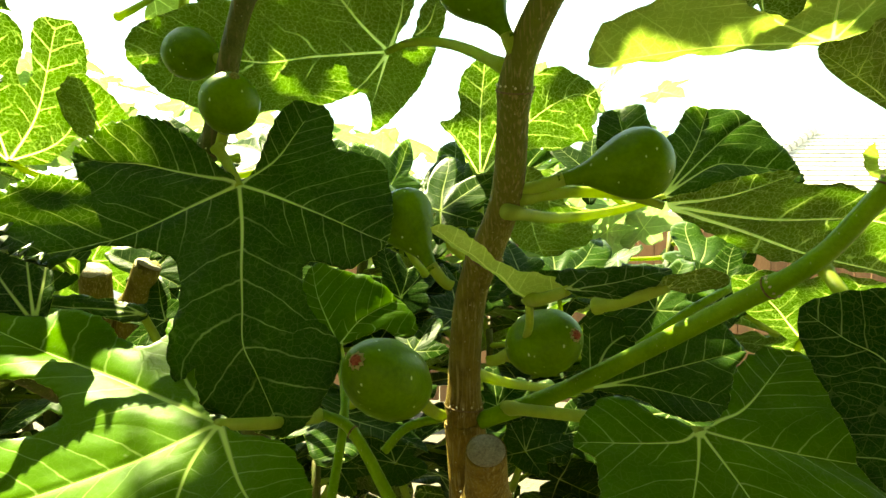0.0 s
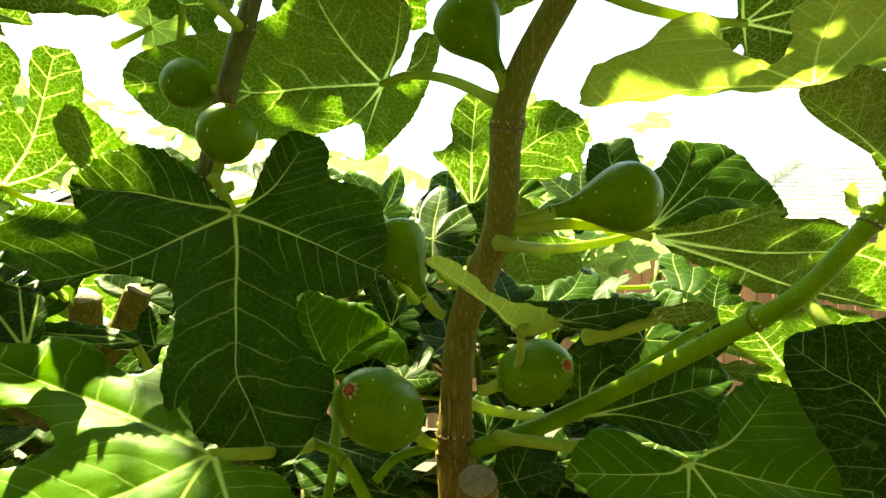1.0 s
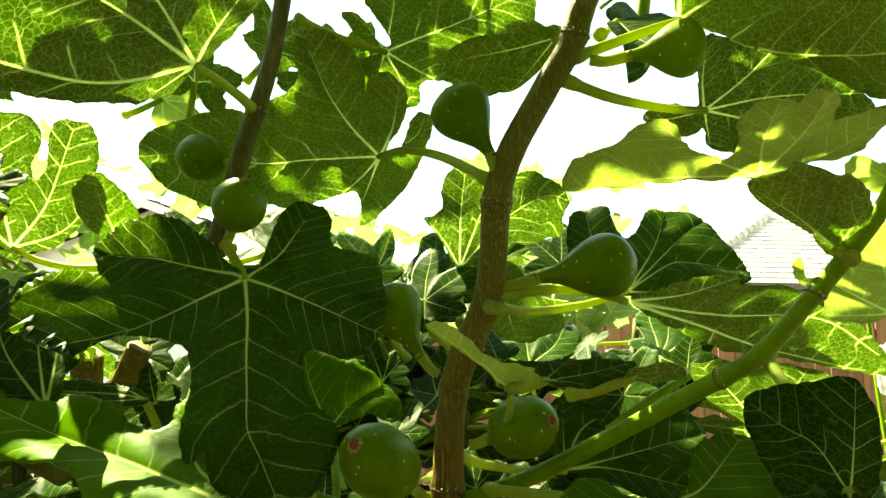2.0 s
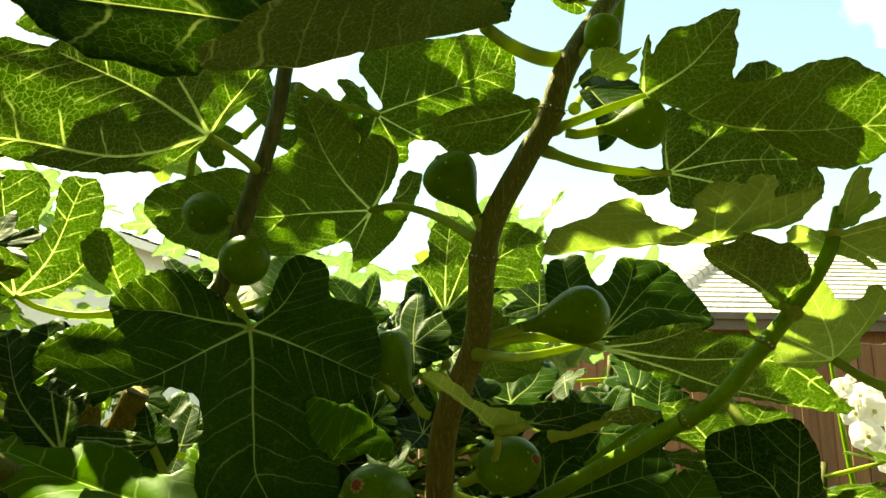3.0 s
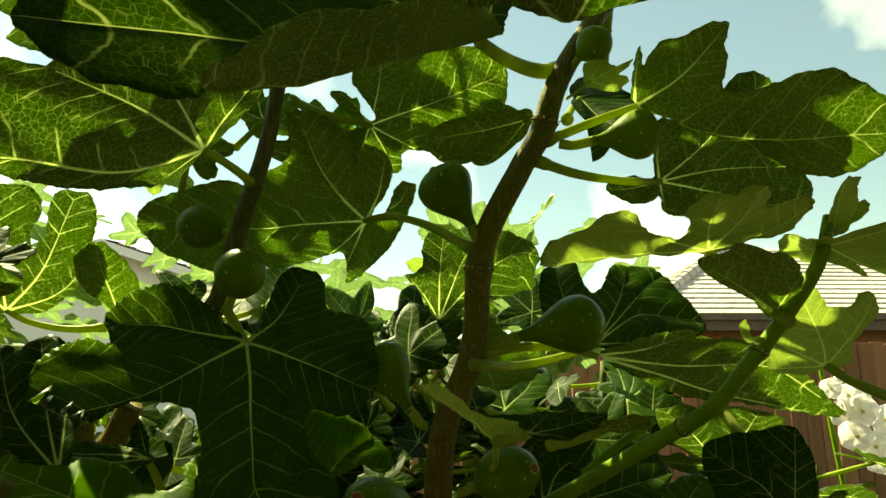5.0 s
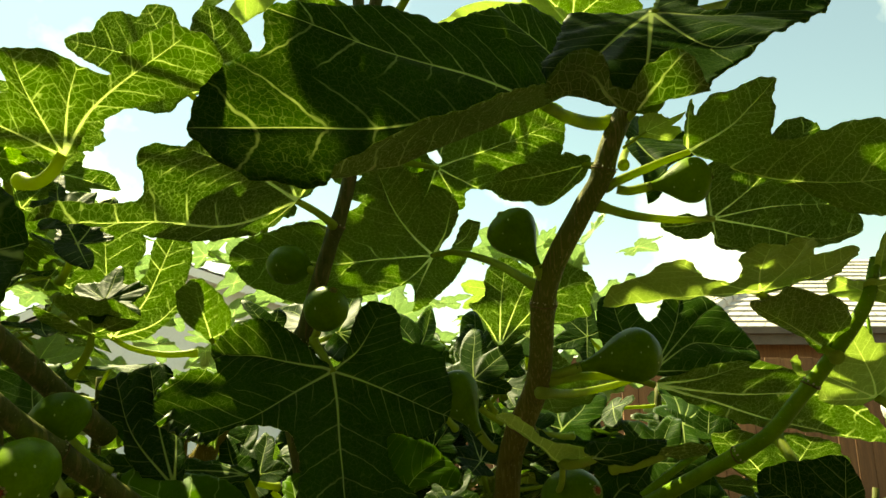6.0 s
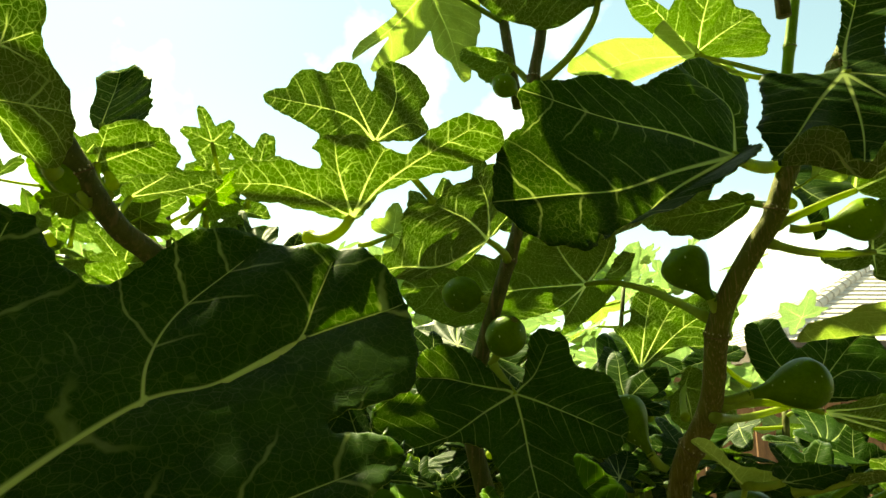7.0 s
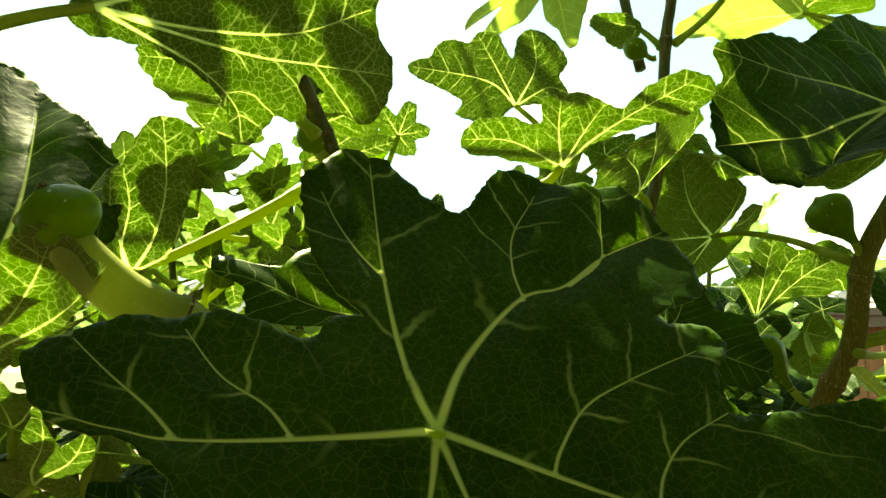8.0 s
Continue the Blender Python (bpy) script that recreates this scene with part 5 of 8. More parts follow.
leaf((-0.410, 0.331, 1.271), (-0.97, -0.07, 0.25), (0.20, -0.81, 0.55),
     [(-131, 1.0), (-85, 2.1), (-55, 6.4), (-36, 10.9), (-18, 10.6), (-8, 15.8), (0, 15.9), (5, 12.1), (22, 10.8), (34, 2.7), (43, 6.0), (89, 1.0), (159, 0.5)],
     [-36, 0], stem=(-0.375, 0.345, 1.233))
leaf((-0.512, 0.016, 1.224), (0.85, -0.46, 0.24), (0.10, 0.60, 0.79),
     [(-87, 1.0), (-20, 4.4), (-19, 10.2), (-11, 11.4), (0, 11.7), (4, 7.2), (6, 10.5), (7, 3.0), (73, 1.0), (173, 0.5)],
     [-11, 0], stem=(-0.510, -0.001, 1.209))
leaf((-0.842, 0.772, 1.578), (0.45, -0.65, 0.61), (-0.29, 0.54, 0.79),
     [(-155, 4.3), (-127, 6.0), (-84, 3.7), (-46, 8.8), (-25, 5.1), (-1, 9.8), (23, 4.9), (46, 9.5), (94, 3.3), (132, 5.4), (155, 4.6)],
     [-127, -46, -1, 46], stem=(-0.874, 0.814, 1.502))
leaf((-0.661, 0.659, 1.507), (0.90, -0.19, 0.39), (-0.23, 0.55, 0.80),
     [(-176, 0.5), (-157, 1.0), (-145, 3.1), (-105, 4.3), (-75, 4.2), (-43, 8.2), (-30, 4.3), (3, 7.5), (33, 3.5), (73, 6.3), (105, 3.5), (129, 5.6), (153, 3.9), (165, 1.0)],
     [-105, -43, 3, 73, 129], stem=(-0.737, 0.684, 1.479))
leaf((-0.839, 0.907, 1.682), (-0.53, -0.72, 0.45), (-0.07, 0.57, 0.82),
     [(-158, 1.0), (-143, 4.2), (-121, 5.3), (-99, 4.2), (-70, 6.9), (-31, 3.7), (0, 7.1), (31, 4.2), (56, 7.5), (86, 3.9), (109, 5.0), (141, 2.9), (156, 1.0), (179, 0.5)],
     [-70, 0, 56, 109], stem=(-0.797, 0.951, 1.647))
leaf((-0.674, 0.883, 1.666), (0.61, -0.69, 0.39), (0.11, 0.56, 0.82),
     [(-163, 4.4), (-129, 5.1), (-94, 3.0), (-48, 7.4), (-15, 5.2), (3, 8.6), (19, 5.7), (45, 7.9), (88, 3.3), (125, 4.8), (159, 4.6)],
     [-129, -48, 3, 19, 45, 125], stem=(-0.721, 0.917, 1.615))
leaf((-0.847, 0.689, 1.474), (-0.03, -0.83, 0.56), (-0.22, 0.55, 0.80),
     [(-156, 4.1), (-132, 5.2), (-114, 4.2), (-70, 6.2), (-26, 3.1), (-5, 7.8), (25, 4.8), (40, 8.8), (67, 3.0), (98, 4.6), (144, 2.6)],
     [-70, -5, 40, 98], stem=(-0.831, 0.733, 1.423))
leaf((-0.223, 0.549, 1.460), (0.28, -0.75, 0.60), (-0.23, 0.55, 0.80),
     [(-175, 0.5), (-157, 1.0), (-144, 2.2), (-102, 3.0), (-71, 3.2), (-38, 6.0), (-18, 3.5), (-3, 7.2), (33, 2.9), (74, 4.4), (107, 2.9), (135, 4.1), (153, 3.2), (166, 1.0)],
     [-38, -3, 74], stem=(-0.241, 0.585, 1.418))
leaf((-0.283, 0.620, 1.470), (0.95, -0.14, 0.29), (-0.16, 0.56, 0.81),
     [(-161, 1.0), (-147, 2.5), (-114, 3.6), (-91, 3.1), (-62, 5.4), (-40, 2.9), (-3, 6.0), (30, 3.1), (62, 5.0), (94, 3.0), (118, 4.3), (145, 2.6), (159, 1.0), (179, 0.5)],
     [-114, -62, -3, 30, 62, 118], stem=(-0.332, 0.646, 1.461), young=True)
leaf((-0.160, 0.589, 1.513), (0.64, -0.69, 0.35), (0.16, 0.56, 0.81),
     [(-151, 2.3), (-109, 3.3), (-82, 2.8), (-48, 5.7), (-29, 2.9), (5, 4.9), (32, 2.7), (61, 4.4), (104, 2.3), (129, 3.5), (157, 2.8)],
     [-109, -48, 5, 61], stem=(-0.195, 0.619, 1.492))
leaf((-0.103, 0.596, 1.470), (-0.35, -0.81, 0.47), (-0.21, 0.55, 0.81),
     [(-155, 2.6), (-121, 3.1), (-81, 2.3), (-45, 5.7), (-18, 4.1), (2, 7.1), (25, 3.7), (55, 4.4), (92, 2.4), (134, 3.8), (162, 3.3)],
     [-45, -18, 2, 25, 55, 134], stem=(-0.081, 0.638, 1.431))
leaf((-0.359, 0.426, 1.374), (-0.16, 0.77, 0.61), (0.10, -0.61, 0.79),
     [(-165, 4.1), (-154, 4.7), (-135, 2.3), (-122, 1.0), (-102, 0.5), (-83, 1.0), (-69, 2.9), (-19, 3.2), (-1, 10.0), (13, 5.3), (26, 7.4), (46, 3.2), (97, 1.8), (158, 2.4)],
     [-154, -69, -1, 26], stem=(-0.392, 0.462, 1.347))
leaf((-0.416, 0.494, 1.420), (-0.51, 0.65, 0.56), (0.10, -0.61, 0.79),
     [(-165, 3.2), (-123, 2.5), (-69, 1.7), (-22, 7.5), (-8, 6.3), (-0, 12.6), (10, 5.0), (39, 4.4), (54, 1.0), (75, 0.5), (97, 1.0), (111, 1.7), (157, 4.1), (170, 3.7)],
     [-123, -22, -0, 39], stem=(-0.416, 0.532, 1.391))
leaf((-0.326, 0.420, 1.323), (0.63, 0.65, 0.42), (0.10, -0.61, 0.79),
     [(-162, 1.0), (-145, 2.8), (-122, 3.9), (-112, 3.0), (-87, 4.5), (-49, 2.2), (-3, 3.8), (34, 3.0), (51, 6.4), (70, 3.5), (90, 4.2), (133, 1.7), (149, 1.0), (174, 0.5)],
     [-87, -3, 51, 90], stem=(-0.376, 0.450, 1.313))
leaf((0.078, 0.620, 1.039), (0.36, 0.73, 0.58), (0.10, -0.65, 0.75),
     [(-158, 2.2), (-127, 2.9), (-91, 2.1), (-46, 5.2), (-22, 3.0), (1, 5.9), (24, 3.3), (46, 4.0), (91, 2.2), (129, 3.0), (161, 2.0)],
     [-127, -46, 1, 24, 46, 129], stem=(0.065, 0.651, 0.985), wave=0.003)
leaf((0.118, 0.640, 1.050), (0.90, 0.39, 0.22), (0.10, -0.65, 0.75),
     [(-151, 2.4), (-128, 3.6), (-102, 2.1), (-65, 4.3), (-34, 2.8), (-4, 5.0), (27, 3.1), (41, 4.9), (74, 2.3), (107, 2.6), (157, 2.1)],
     [-128, -65, -34, -4, 41], stem=(0.080, 0.670, 1.025), wave=0.003)
leaf((-0.040, 0.577, 1.039), (-0.38, 0.67, 0.63), (0.10, -0.65, 0.75),
     [(-151, 2.2), (-122, 2.9), (-82, 1.8), (-48, 4.6), (-28, 2.6), (-2, 5.7), (32, 2.8), (59, 4.3), (90, 1.9), (122, 2.3), (156, 2.2)],
     [-122, -48, -2, 32, 59], stem=(-0.027, 0.609, 0.989), wave=0.003)
leaf((-0.093, 0.596, 1.028), (0.33, 0.73, 0.59), (0.10, -0.65, 0.75),
     [(-155, 2.3), (-124, 3.1), (-101, 1.9), (-66, 3.6), (-28, 2.4), (-2, 4.6), (29, 2.8), (46, 4.6), (83, 2.1), (117, 2.5), (150, 1.7)],
     [-124, -66, -2, 46, 117], stem=(-0.119, 0.627, 0.980), wave=0.003)
leaf((0.051, 0.618, 1.081), (-0.10, 0.74, 0.66), (0.10, -0.65, 0.75),
     [(-149, 2.1), (-121, 2.7), (-82, 2.1), (-45, 4.6), (-23, 3.1), (-3, 5.3), (31, 2.1), (64, 4.0), (106, 2.1), (132, 2.8), (153, 2.0)],
     [-121, -45, -23, -3, 64, 132], stem=(0.061, 0.649, 1.035), wave=0.003)
leaf((-0.611, 0.402, 1.334), (0.45, -0.72, 0.53), (-0.07, 0.57, 0.82),
     [(-162, 3.0), (-130, 3.7), (-105, 2.4), (-92, 1.0), (-72, 0.5), (-52, 1.0), (-39, 4.4), (-19, 3.5), (-2, 7.9), (20, 3.4), (43, 5.6), (77, 1.8), (129, 3.4), (163, 3.1)],
     [-130, -39, -2, 43, 129], stem=(-0.634, 0.438, 1.293), fine=0.6)
leaf((-0.747, 0.312, 1.273), (0.61, -0.56, 0.57), (-0.24, 0.55, 0.80),
     [(-158, 2.5), (-135, 3.1), (-88, 1.8), (-35, 4.8), (-18, 4.1), (-2, 8.4), (20, 3.9), (36, 5.4), (93, 2.2), (139, 3.9), (160, 3.0)],
     [-135, -35, -18, -2, 20, 36, 139], stem=(-0.786, 0.346, 1.227), fresh=True, fine=0.6)
leaf((-0.967, 0.830, 1.558), (0.83, -0.49, 0.26), (0.07, 0.57, 0.82),
     [(-158, 3.1), (-125, 4.4), (-64, 3.1), (-34, 8.2), (-14, 4.9), (-0, 10.6), (23, 4.1), (52, 6.3), (65, 1.0), (86, 0.5), (106, 1.0), (119, 3.4), (145, 6.9), (164, 4.2)],
     [-125, -34, -0, 52, 145], stem=(-1.038, 0.857, 1.523), fine=0.6)
leaf((-0.669, 0.820, 1.470), (0.73, -0.66, 0.21), (0.27, 0.55, 0.79),
     [(-162, 4.7), (-117, 4.3), (-69, 3.3), (-28, 8.9), (-18, 6.6), (-2, 13.0), (19, 5.3), (52, 6.1), (105, 3.5), (138, 6.1), (164, 5.6)],
     [-117, -28, -2, 52, 138], stem=(-0.736, 0.848, 1.435), fine=0.6)
leaf((-1.133, 0.709, 1.313), (0.22, -0.77, 0.59), (-0.23, 0.55, 0.80),
     [(-165, 5.3), (-145, 8.0), (-123, 5.2), (-78, 6.7), (-26, 4.6), (3, 10.2), (21, 7.4), (34, 12.1), (57, 4.4), (88, 4.5), (101, 1.0), (121, 0.5), (140, 1.0), (153, 3.7)],
     [-145, -78, 3, 21, 34], stem=(-1.121, 0.756, 1.243), fresh=True, fine=0.6)
leaf((-0.602, 0.436, 1.327), (0.82, -0.23, 0.53), (-0.35, 0.53, 0.77),
     [(-178, 0.5), (-159, 1.0), (-147, 2.0), (-106, 3.2), (-70, 2.6), (-41, 5.5), (-27, 3.9), (-5, 5.4), (27, 2.9), (73, 5.0), (105, 3.0), (133, 4.8), (152, 3.0), (164, 1.0)],
     [-106, -41, -27, -5, 73, 133], stem=(-0.657, 0.464, 1.299), fine=0.6)
leaf((-0.779, 0.517, 1.459), (-0.88, -0.10, 0.47), (0.36, 0.53, 0.77),
     [(-165, 0.5), (-137, 1.0), (-118, 3.2), (-80, 7.7), (-65, 5.9), (-51, 14.0), (-37, 6.7), (2, 7.6), (72, 4.1), (97, 9.0), (116, 6.0), (126, 8.6), (148, 4.1), (167, 1.0)],
     [-80, -51, 2, 72, 97, 126], stem=(-0.745, 0.557, 1.438), fine=0.6)
leaf((-0.591, 0.368, 1.367), (-0.96, -0.18, 0.22), (0.08, 0.56, 0.82),
     [(-170, 0.5), (-144, 1.0), (-127, 1.7), (-92, 3.4), (-75, 3.2), (-55, 5.3), (-29, 2.7), (-1, 3.7), (46, 2.1), (79, 3.8), (102, 2.6), (121, 3.3), (147, 1.9), (164, 1.0)],
     [-92, -55, -1, 79], stem=(-0.570, 0.402, 1.365), fine=0.6)
leaf((-0.933, 0.512, 1.368), (0.34, -0.84, 0.41), (0.38, 0.53, 0.76),
     [(-159, 8.8), (-149, 18.7), (-142, 11.7), (-127, 16.3), (-80, 3.3), (7, 11.9), (18, 9.8), (29, 19.2), (38, 9.0), (47, 9.5), (91, 3.2), (113, 1.0), (146, 0.5), (179, 1.0)],
     [-149, -127, 7, 18, 29], stem=(-0.926, 0.555, 1.314), fine=0.6)
leaf((-0.840, 0.743, 1.573), (-0.57, -0.66, 0.49), (0.05, 0.57, 0.82),
     [(-156, 1.0), (-139, 4.1), (-114, 6.4), (-98, 5.5), (-69, 7.3), (-40, 3.8), (5, 7.8), (34, 3.8), (60, 8.3), (82, 4.0), (103, 6.2), (132, 3.0), (150, 1.0), (177, 0.5)],
     [-114, -69, 5, 60, 103], stem=(-0.802, 0.786, 1.541), fresh=True, fine=0.6)
leaf((-1.196, 0.801, 1.636), (0.90, -0.28, 0.34), (-0.13, 0.56, 0.82),
     [(-153, 2.8), (-102, 3.1), (-67, 2.8), (-37, 7.7), (-15, 5.1), (-1, 9.5), (20, 4.2), (71, 5.5), (107, 2.5), (141, 5.9), (161, 4.1)],
     [-37, -1, 20, 71, 141], stem=(-1.273, 0.826, 1.608), fine=0.6)
leaf((-0.632, 0.607, 1.376), (-0.45, -0.78, 0.44), (-0.18, 0.56, 0.81),
     [(-165, 1.0), (-151, 3.2), (-133, 5.5), (-111, 3.6), (-72, 5.9), (-30, 3.1), (-6, 6.4), (25, 3.7), (43, 8.1), (76, 3.4), (105, 4.4), (137, 2.3), (152, 1.0), (173, 0.5)],
     [-133, -72, -6, 43, 105], stem=(-0.597, 0.649, 1.346), fine=0.6)
leaf((-0.682, 0.680, 1.492), (0.94, 0.02, 0.33), (-0.29, 0.54, 0.79),
     [(-148, 1.8), (-101, 3.4), (-83, 2.6), (-55, 5.0), (-30, 3.3), (1, 4.9), (40, 3.1), (71, 4.6), (97, 2.7), (119, 4.5), (152, 2.9)],
     [-101, -55, 1, 40, 71, 119], stem=(-0.742, 0.703, 1.482), fresh=True, fine=0.6)
leaf((-0.856, 0.884, 1.424), (0.71, -0.66, 0.26), (0.21, 0.55, 0.81),
     [(-165, 6.4), (-134, 5.9), (-85, 4.5), (-33, 11.4), (-16, 8.2), (3, 17.6), (17, 8.4), (49, 9.5), (106, 4.7), (143, 8.7), (163, 7.8)],
     [-33, 3, 17, 49, 143], stem=(-0.935, 0.915, 1.364), fine=0.6)
leaf((-0.668, 0.323, 1.276), (0.74, -0.42, 0.53), (-0.26, 0.55, 0.80),
     [(-154, 2.0), (-105, 2.1), (-67, 2.0), (-33, 4.5), (-15, 3.3), (4, 5.1), (26, 2.1), (60, 3.5), (113, 1.9), (142, 3.2), (160, 2.9)],
     [-105, -33, -15, 4, 60, 142], stem=(-0.713, 0.352, 1.249), fine=0.6)
leaf((-1.122, 0.739, 1.637), (0.19, -0.78, 0.59), (-0.24, 0.55, 0.80),
     [(-169, 1.0), (-156, 3.1), (-136, 4.4), (-117, 3.4), (-66, 5.0), (-36, 2.5), (-2, 5.7), (23, 3.7), (38, 6.0), (73, 2.4), (97, 3.4), (143, 2.3), (155, 1.0), (173, 0.5)],
     [-136, -66, -2, 38, 97], stem=(-1.124, 0.778, 1.594), fresh=True, fine=0.6)
leaf((-0.481, 0.496, 1.479), (0.32, -0.81, 0.49), (0.16, 0.56, 0.81),
     [(-162, 2.3), (-131, 3.2), (-99, 2.2), (-58, 3.6), (-18, 2.4), (-4, 5.6), (17, 3.4), (41, 5.6), (81, 1.8), (110, 2.5), (153, 2.2)],
     [-58, -4, 41], stem=(-0.496, 0.531, 1.445), fine=0.6)
leaf((-0.608, 0.551, 1.415), (-0.29, -0.79, 0.53), (-0.03, 0.57, 0.82),
     [(-165, 1.0), (-152, 3.6), (-130, 5.5), (-115, 3.3), (-78, 4.9), (-28, 2.9), (1, 6.9), (27, 3.7), (48, 8.0), (69, 3.8), (100, 4.3), (146, 2.7), (159, 1.0), (177, 0.5)],
     [-130, -78, 1, 48, 100], stem=(-0.585, 0.593, 1.377), fine=0.6)
leaf((-0.673, 0.382, 1.336), (-0.54, -0.62, 0.56), (0.20, 0.56, 0.81),
     [(-154, 1.0), (-131, 2.2), (-116, 4.3), (-96, 3.8), (-78, 5.4), (-44, 2.2), (-8, 3.3), (44, 3.1), (62, 6.3), (83, 3.5), (96, 4.3), (117, 2.4), (140, 1.0), (173, 0.5)],
     [-116, -78, -8, 44, 62, 96], stem=(-0.663, 0.418, 1.318), fresh=True, fine=0.6)
leaf((-0.741, 0.674, 1.322), (-0.53, -0.78, 0.33), (-0.30, 0.54, 0.79),
     [(-168, 1.0), (-155, 2.6), (-127, 4.7), (-112, 4.1), (-71, 4.9), (-39, 2.5), (-7, 5.0), (30, 3.6), (49, 7.2), (77, 3.5), (93, 4.3), (141, 2.6), (154, 1.0), (173, 0.5)],
     [-71, -7, 49, 93], stem=(-0.708, 0.713, 1.303), fine=0.6)
leaf((-0.884, 0.496, 1.433), (0.64, -0.69, 0.34), (0.17, 0.56, 0.81),
     [(-167, 3.8), (-149, 4.4), (-113, 2.2), (-60, 3.9), (-14, 4.4), (-2, 8.5), (12, 5.9), (27, 6.7), (69, 2.3), (104, 3.1), (116, 1.0), (135, 0.5), (153, 1.0), (165, 3.6)],
     [-60, -14, -2, 12, 27, 104], stem=(-0.918, 0.530, 1.392), fine=0.6)
leaf((-1.040, 0.725, 1.458), (-0.41, -0.83, 0.38), (-0.36, 0.53, 0.77),
     [(-167, 1.0), (-155, 3.7), (-126, 7.4), (-108, 5.4), (-73, 7.4), (-32, 4.1), (-6, 7.6), (31, 4.5), (50, 10.0), (71, 4.7), (100, 5.6), (143, 3.0), (155, 1.0), (174, 0.5)],
     [-126, -73, -32, -6, 50, 100], stem=(-0.994, 0.770, 1.425), fresh=True, fine=0.6)
leaf((-0.558, 0.474, 1.374), (-0.57, -0.71, 0.41), (-0.11, 0.56, 0.82),
     [(-169, 1.0), (-155, 2.3), (-129, 3.3), (-103, 2.5), (-78, 4.0), (-38, 2.4), (-4, 4.3), (34, 3.3), (47, 4.6), (73, 2.8), (103, 2.7), (138, 2.0), (151, 1.0), (171, 0.5)],
     [-78, -4, 34, 47], stem=(-0.534, 0.512, 1.357), fine=0.6)
leaf((-0.498, 0.552, 1.444), (0.80, -0.43, 0.42), (-0.13, 0.56, 0.82),
     [(-144, 2.1), (-113, 2.8), (-78, 2.6), (-45, 4.7), (-25, 3.3), (-4, 5.6), (35, 2.9), (64, 4.9), (113, 2.8), (127, 3.5), (160, 3.0)],
     [-113, -45, -4, 35, 64], stem=(-0.545, 0.580, 1.421), fine=0.6)
leaf((-0.973, 0.745, 1.410), (0.78, -0.56, 0.28), (0.10, 0.56, 0.82),
     [(-163, 3.4), (-126, 3.6), (-76, 2.5), (-31, 7.0), (-14, 5.3), (2, 10.4), (16, 4.9), (45, 5.3), (61, 1.0), (83, 0.5), (106, 1.0), (121, 3.0), (141, 4.6), (168, 4.8)],
     [-126, -31, 2, 45], stem=(-1.033, 0.774, 1.375), fresh=True, fine=0.6)
leaf((-0.046, 0.886, 1.221), (0.79, 0.32, 0.52), (-0.29, -0.55, 0.78),
     [(-157, 1.0), (-139, 4.4), (-118, 6.6), (-103, 4.7), (-81, 8.0), (-50, 3.6), (6, 7.8), (32, 5.0), (57, 11.0), (78, 5.1), (95, 5.3), (132, 2.8), (150, 1.0), (177, 0.5)],
     [-118, -81, 6, 57], stem=(-0.101, 0.930, 1.186), wave=0.004, fine=0.6)
leaf((-0.136, 0.551, 1.230), (0.06, 0.78, 0.63), (0.16, -0.63, 0.76),
     [(-162, 2.5), (-136, 2.7), (-116, 1.8), (-103, 1.0), (-85, 0.5), (-66, 1.0), (-54, 4.0), (-17, 3.0), (3, 5.9), (22, 3.4), (40, 4.5), (76, 2.0), (122, 2.3), (158, 1.8)],
     [-136, -54, -17, 3, 22, 40, 122], stem=(-0.155, 0.592, 1.196), wave=0.004, fine=0.6)
leaf((0.253, 0.665, 1.209), (0.65, 0.70, 0.29), (0.08, -0.44, 0.89),
     [(-168, 6.3), (-154, 7.7), (-129, 4.1), (-84, 5.1), (-27, 5.1), (-2, 15.4), (13, 9.9), (26, 16.3), (45, 4.7), (90, 3.7), (103, 1.0), (122, 0.5), (141, 1.0), (154, 3.4)],
     [-154, -84, -27, -2, 13, 26], stem=(0.217, 0.709, 1.165), wave=0.004, fine=0.6)
leaf((-0.002, 0.563, 1.259), (0.66, 0.59, 0.47), (-0.08, -0.56, 0.83),
     [(-167, 1.0), (-151, 3.7), (-138, 5.1), (-120, 3.4), (-85, 4.5), (-47, 2.7), (4, 8.4), (27, 5.0), (40, 11.0), (64, 3.8), (90, 4.1), (128, 2.1), (144, 1.0), (169, 0.5)],
     [-138, -85, 4, 40, 90], stem=(-0.043, 0.604, 1.232), wave=0.004, fine=0.6)
leaf((0.288, 0.708, 1.186), (0.63, 0.64, 0.44), (-0.08, -0.51, 0.86),
     [(-161, 5.1), (-147, 6.3), (-114, 3.3), (-101, 1.0), (-82, 0.5), (-62, 1.0), (-49, 6.0), (-16, 5.7), (1, 14.2), (16, 6.5), (32, 9.9), (58, 4.0), (105, 3.6), (163, 4.3)],
     [-147, -49, 1, 32], stem=(0.263, 0.755, 1.128), wave=0.004, fine=0.6)
leaf((0.008, 0.669, 1.284), (0.53, 0.65, 0.54), (0.12, -0.69, 0.71),
     [(-156, 4.1), (-137, 6.0), (-116, 3.3), (-70, 6.0), (-29, 3.9), (4, 11.9), (21, 6.4), (33, 10.8), (64, 4.1), (112, 3.5), (156, 2.8)],
     [-137, -70, 4, 21, 33], stem=(-0.037, 0.715, 1.241), wave=0.004, fine=0.6)
leaf((0.270, 0.637, 1.188), (-0.43, 0.76, 0.49), (-0.26, -0.63, 0.74),
     [(-146, 3.0), (-101, 4.5), (-71, 4.3), (-50, 7.6), (-26, 4.3), (3, 7.7), (42, 3.7), (68, 5.4), (104, 3.4), (129, 5.1), (156, 3.6)],
     [-101, -50, 3, 68, 129], stem=(0.336, 0.672, 1.147), wave=0.004, fine=0.6)
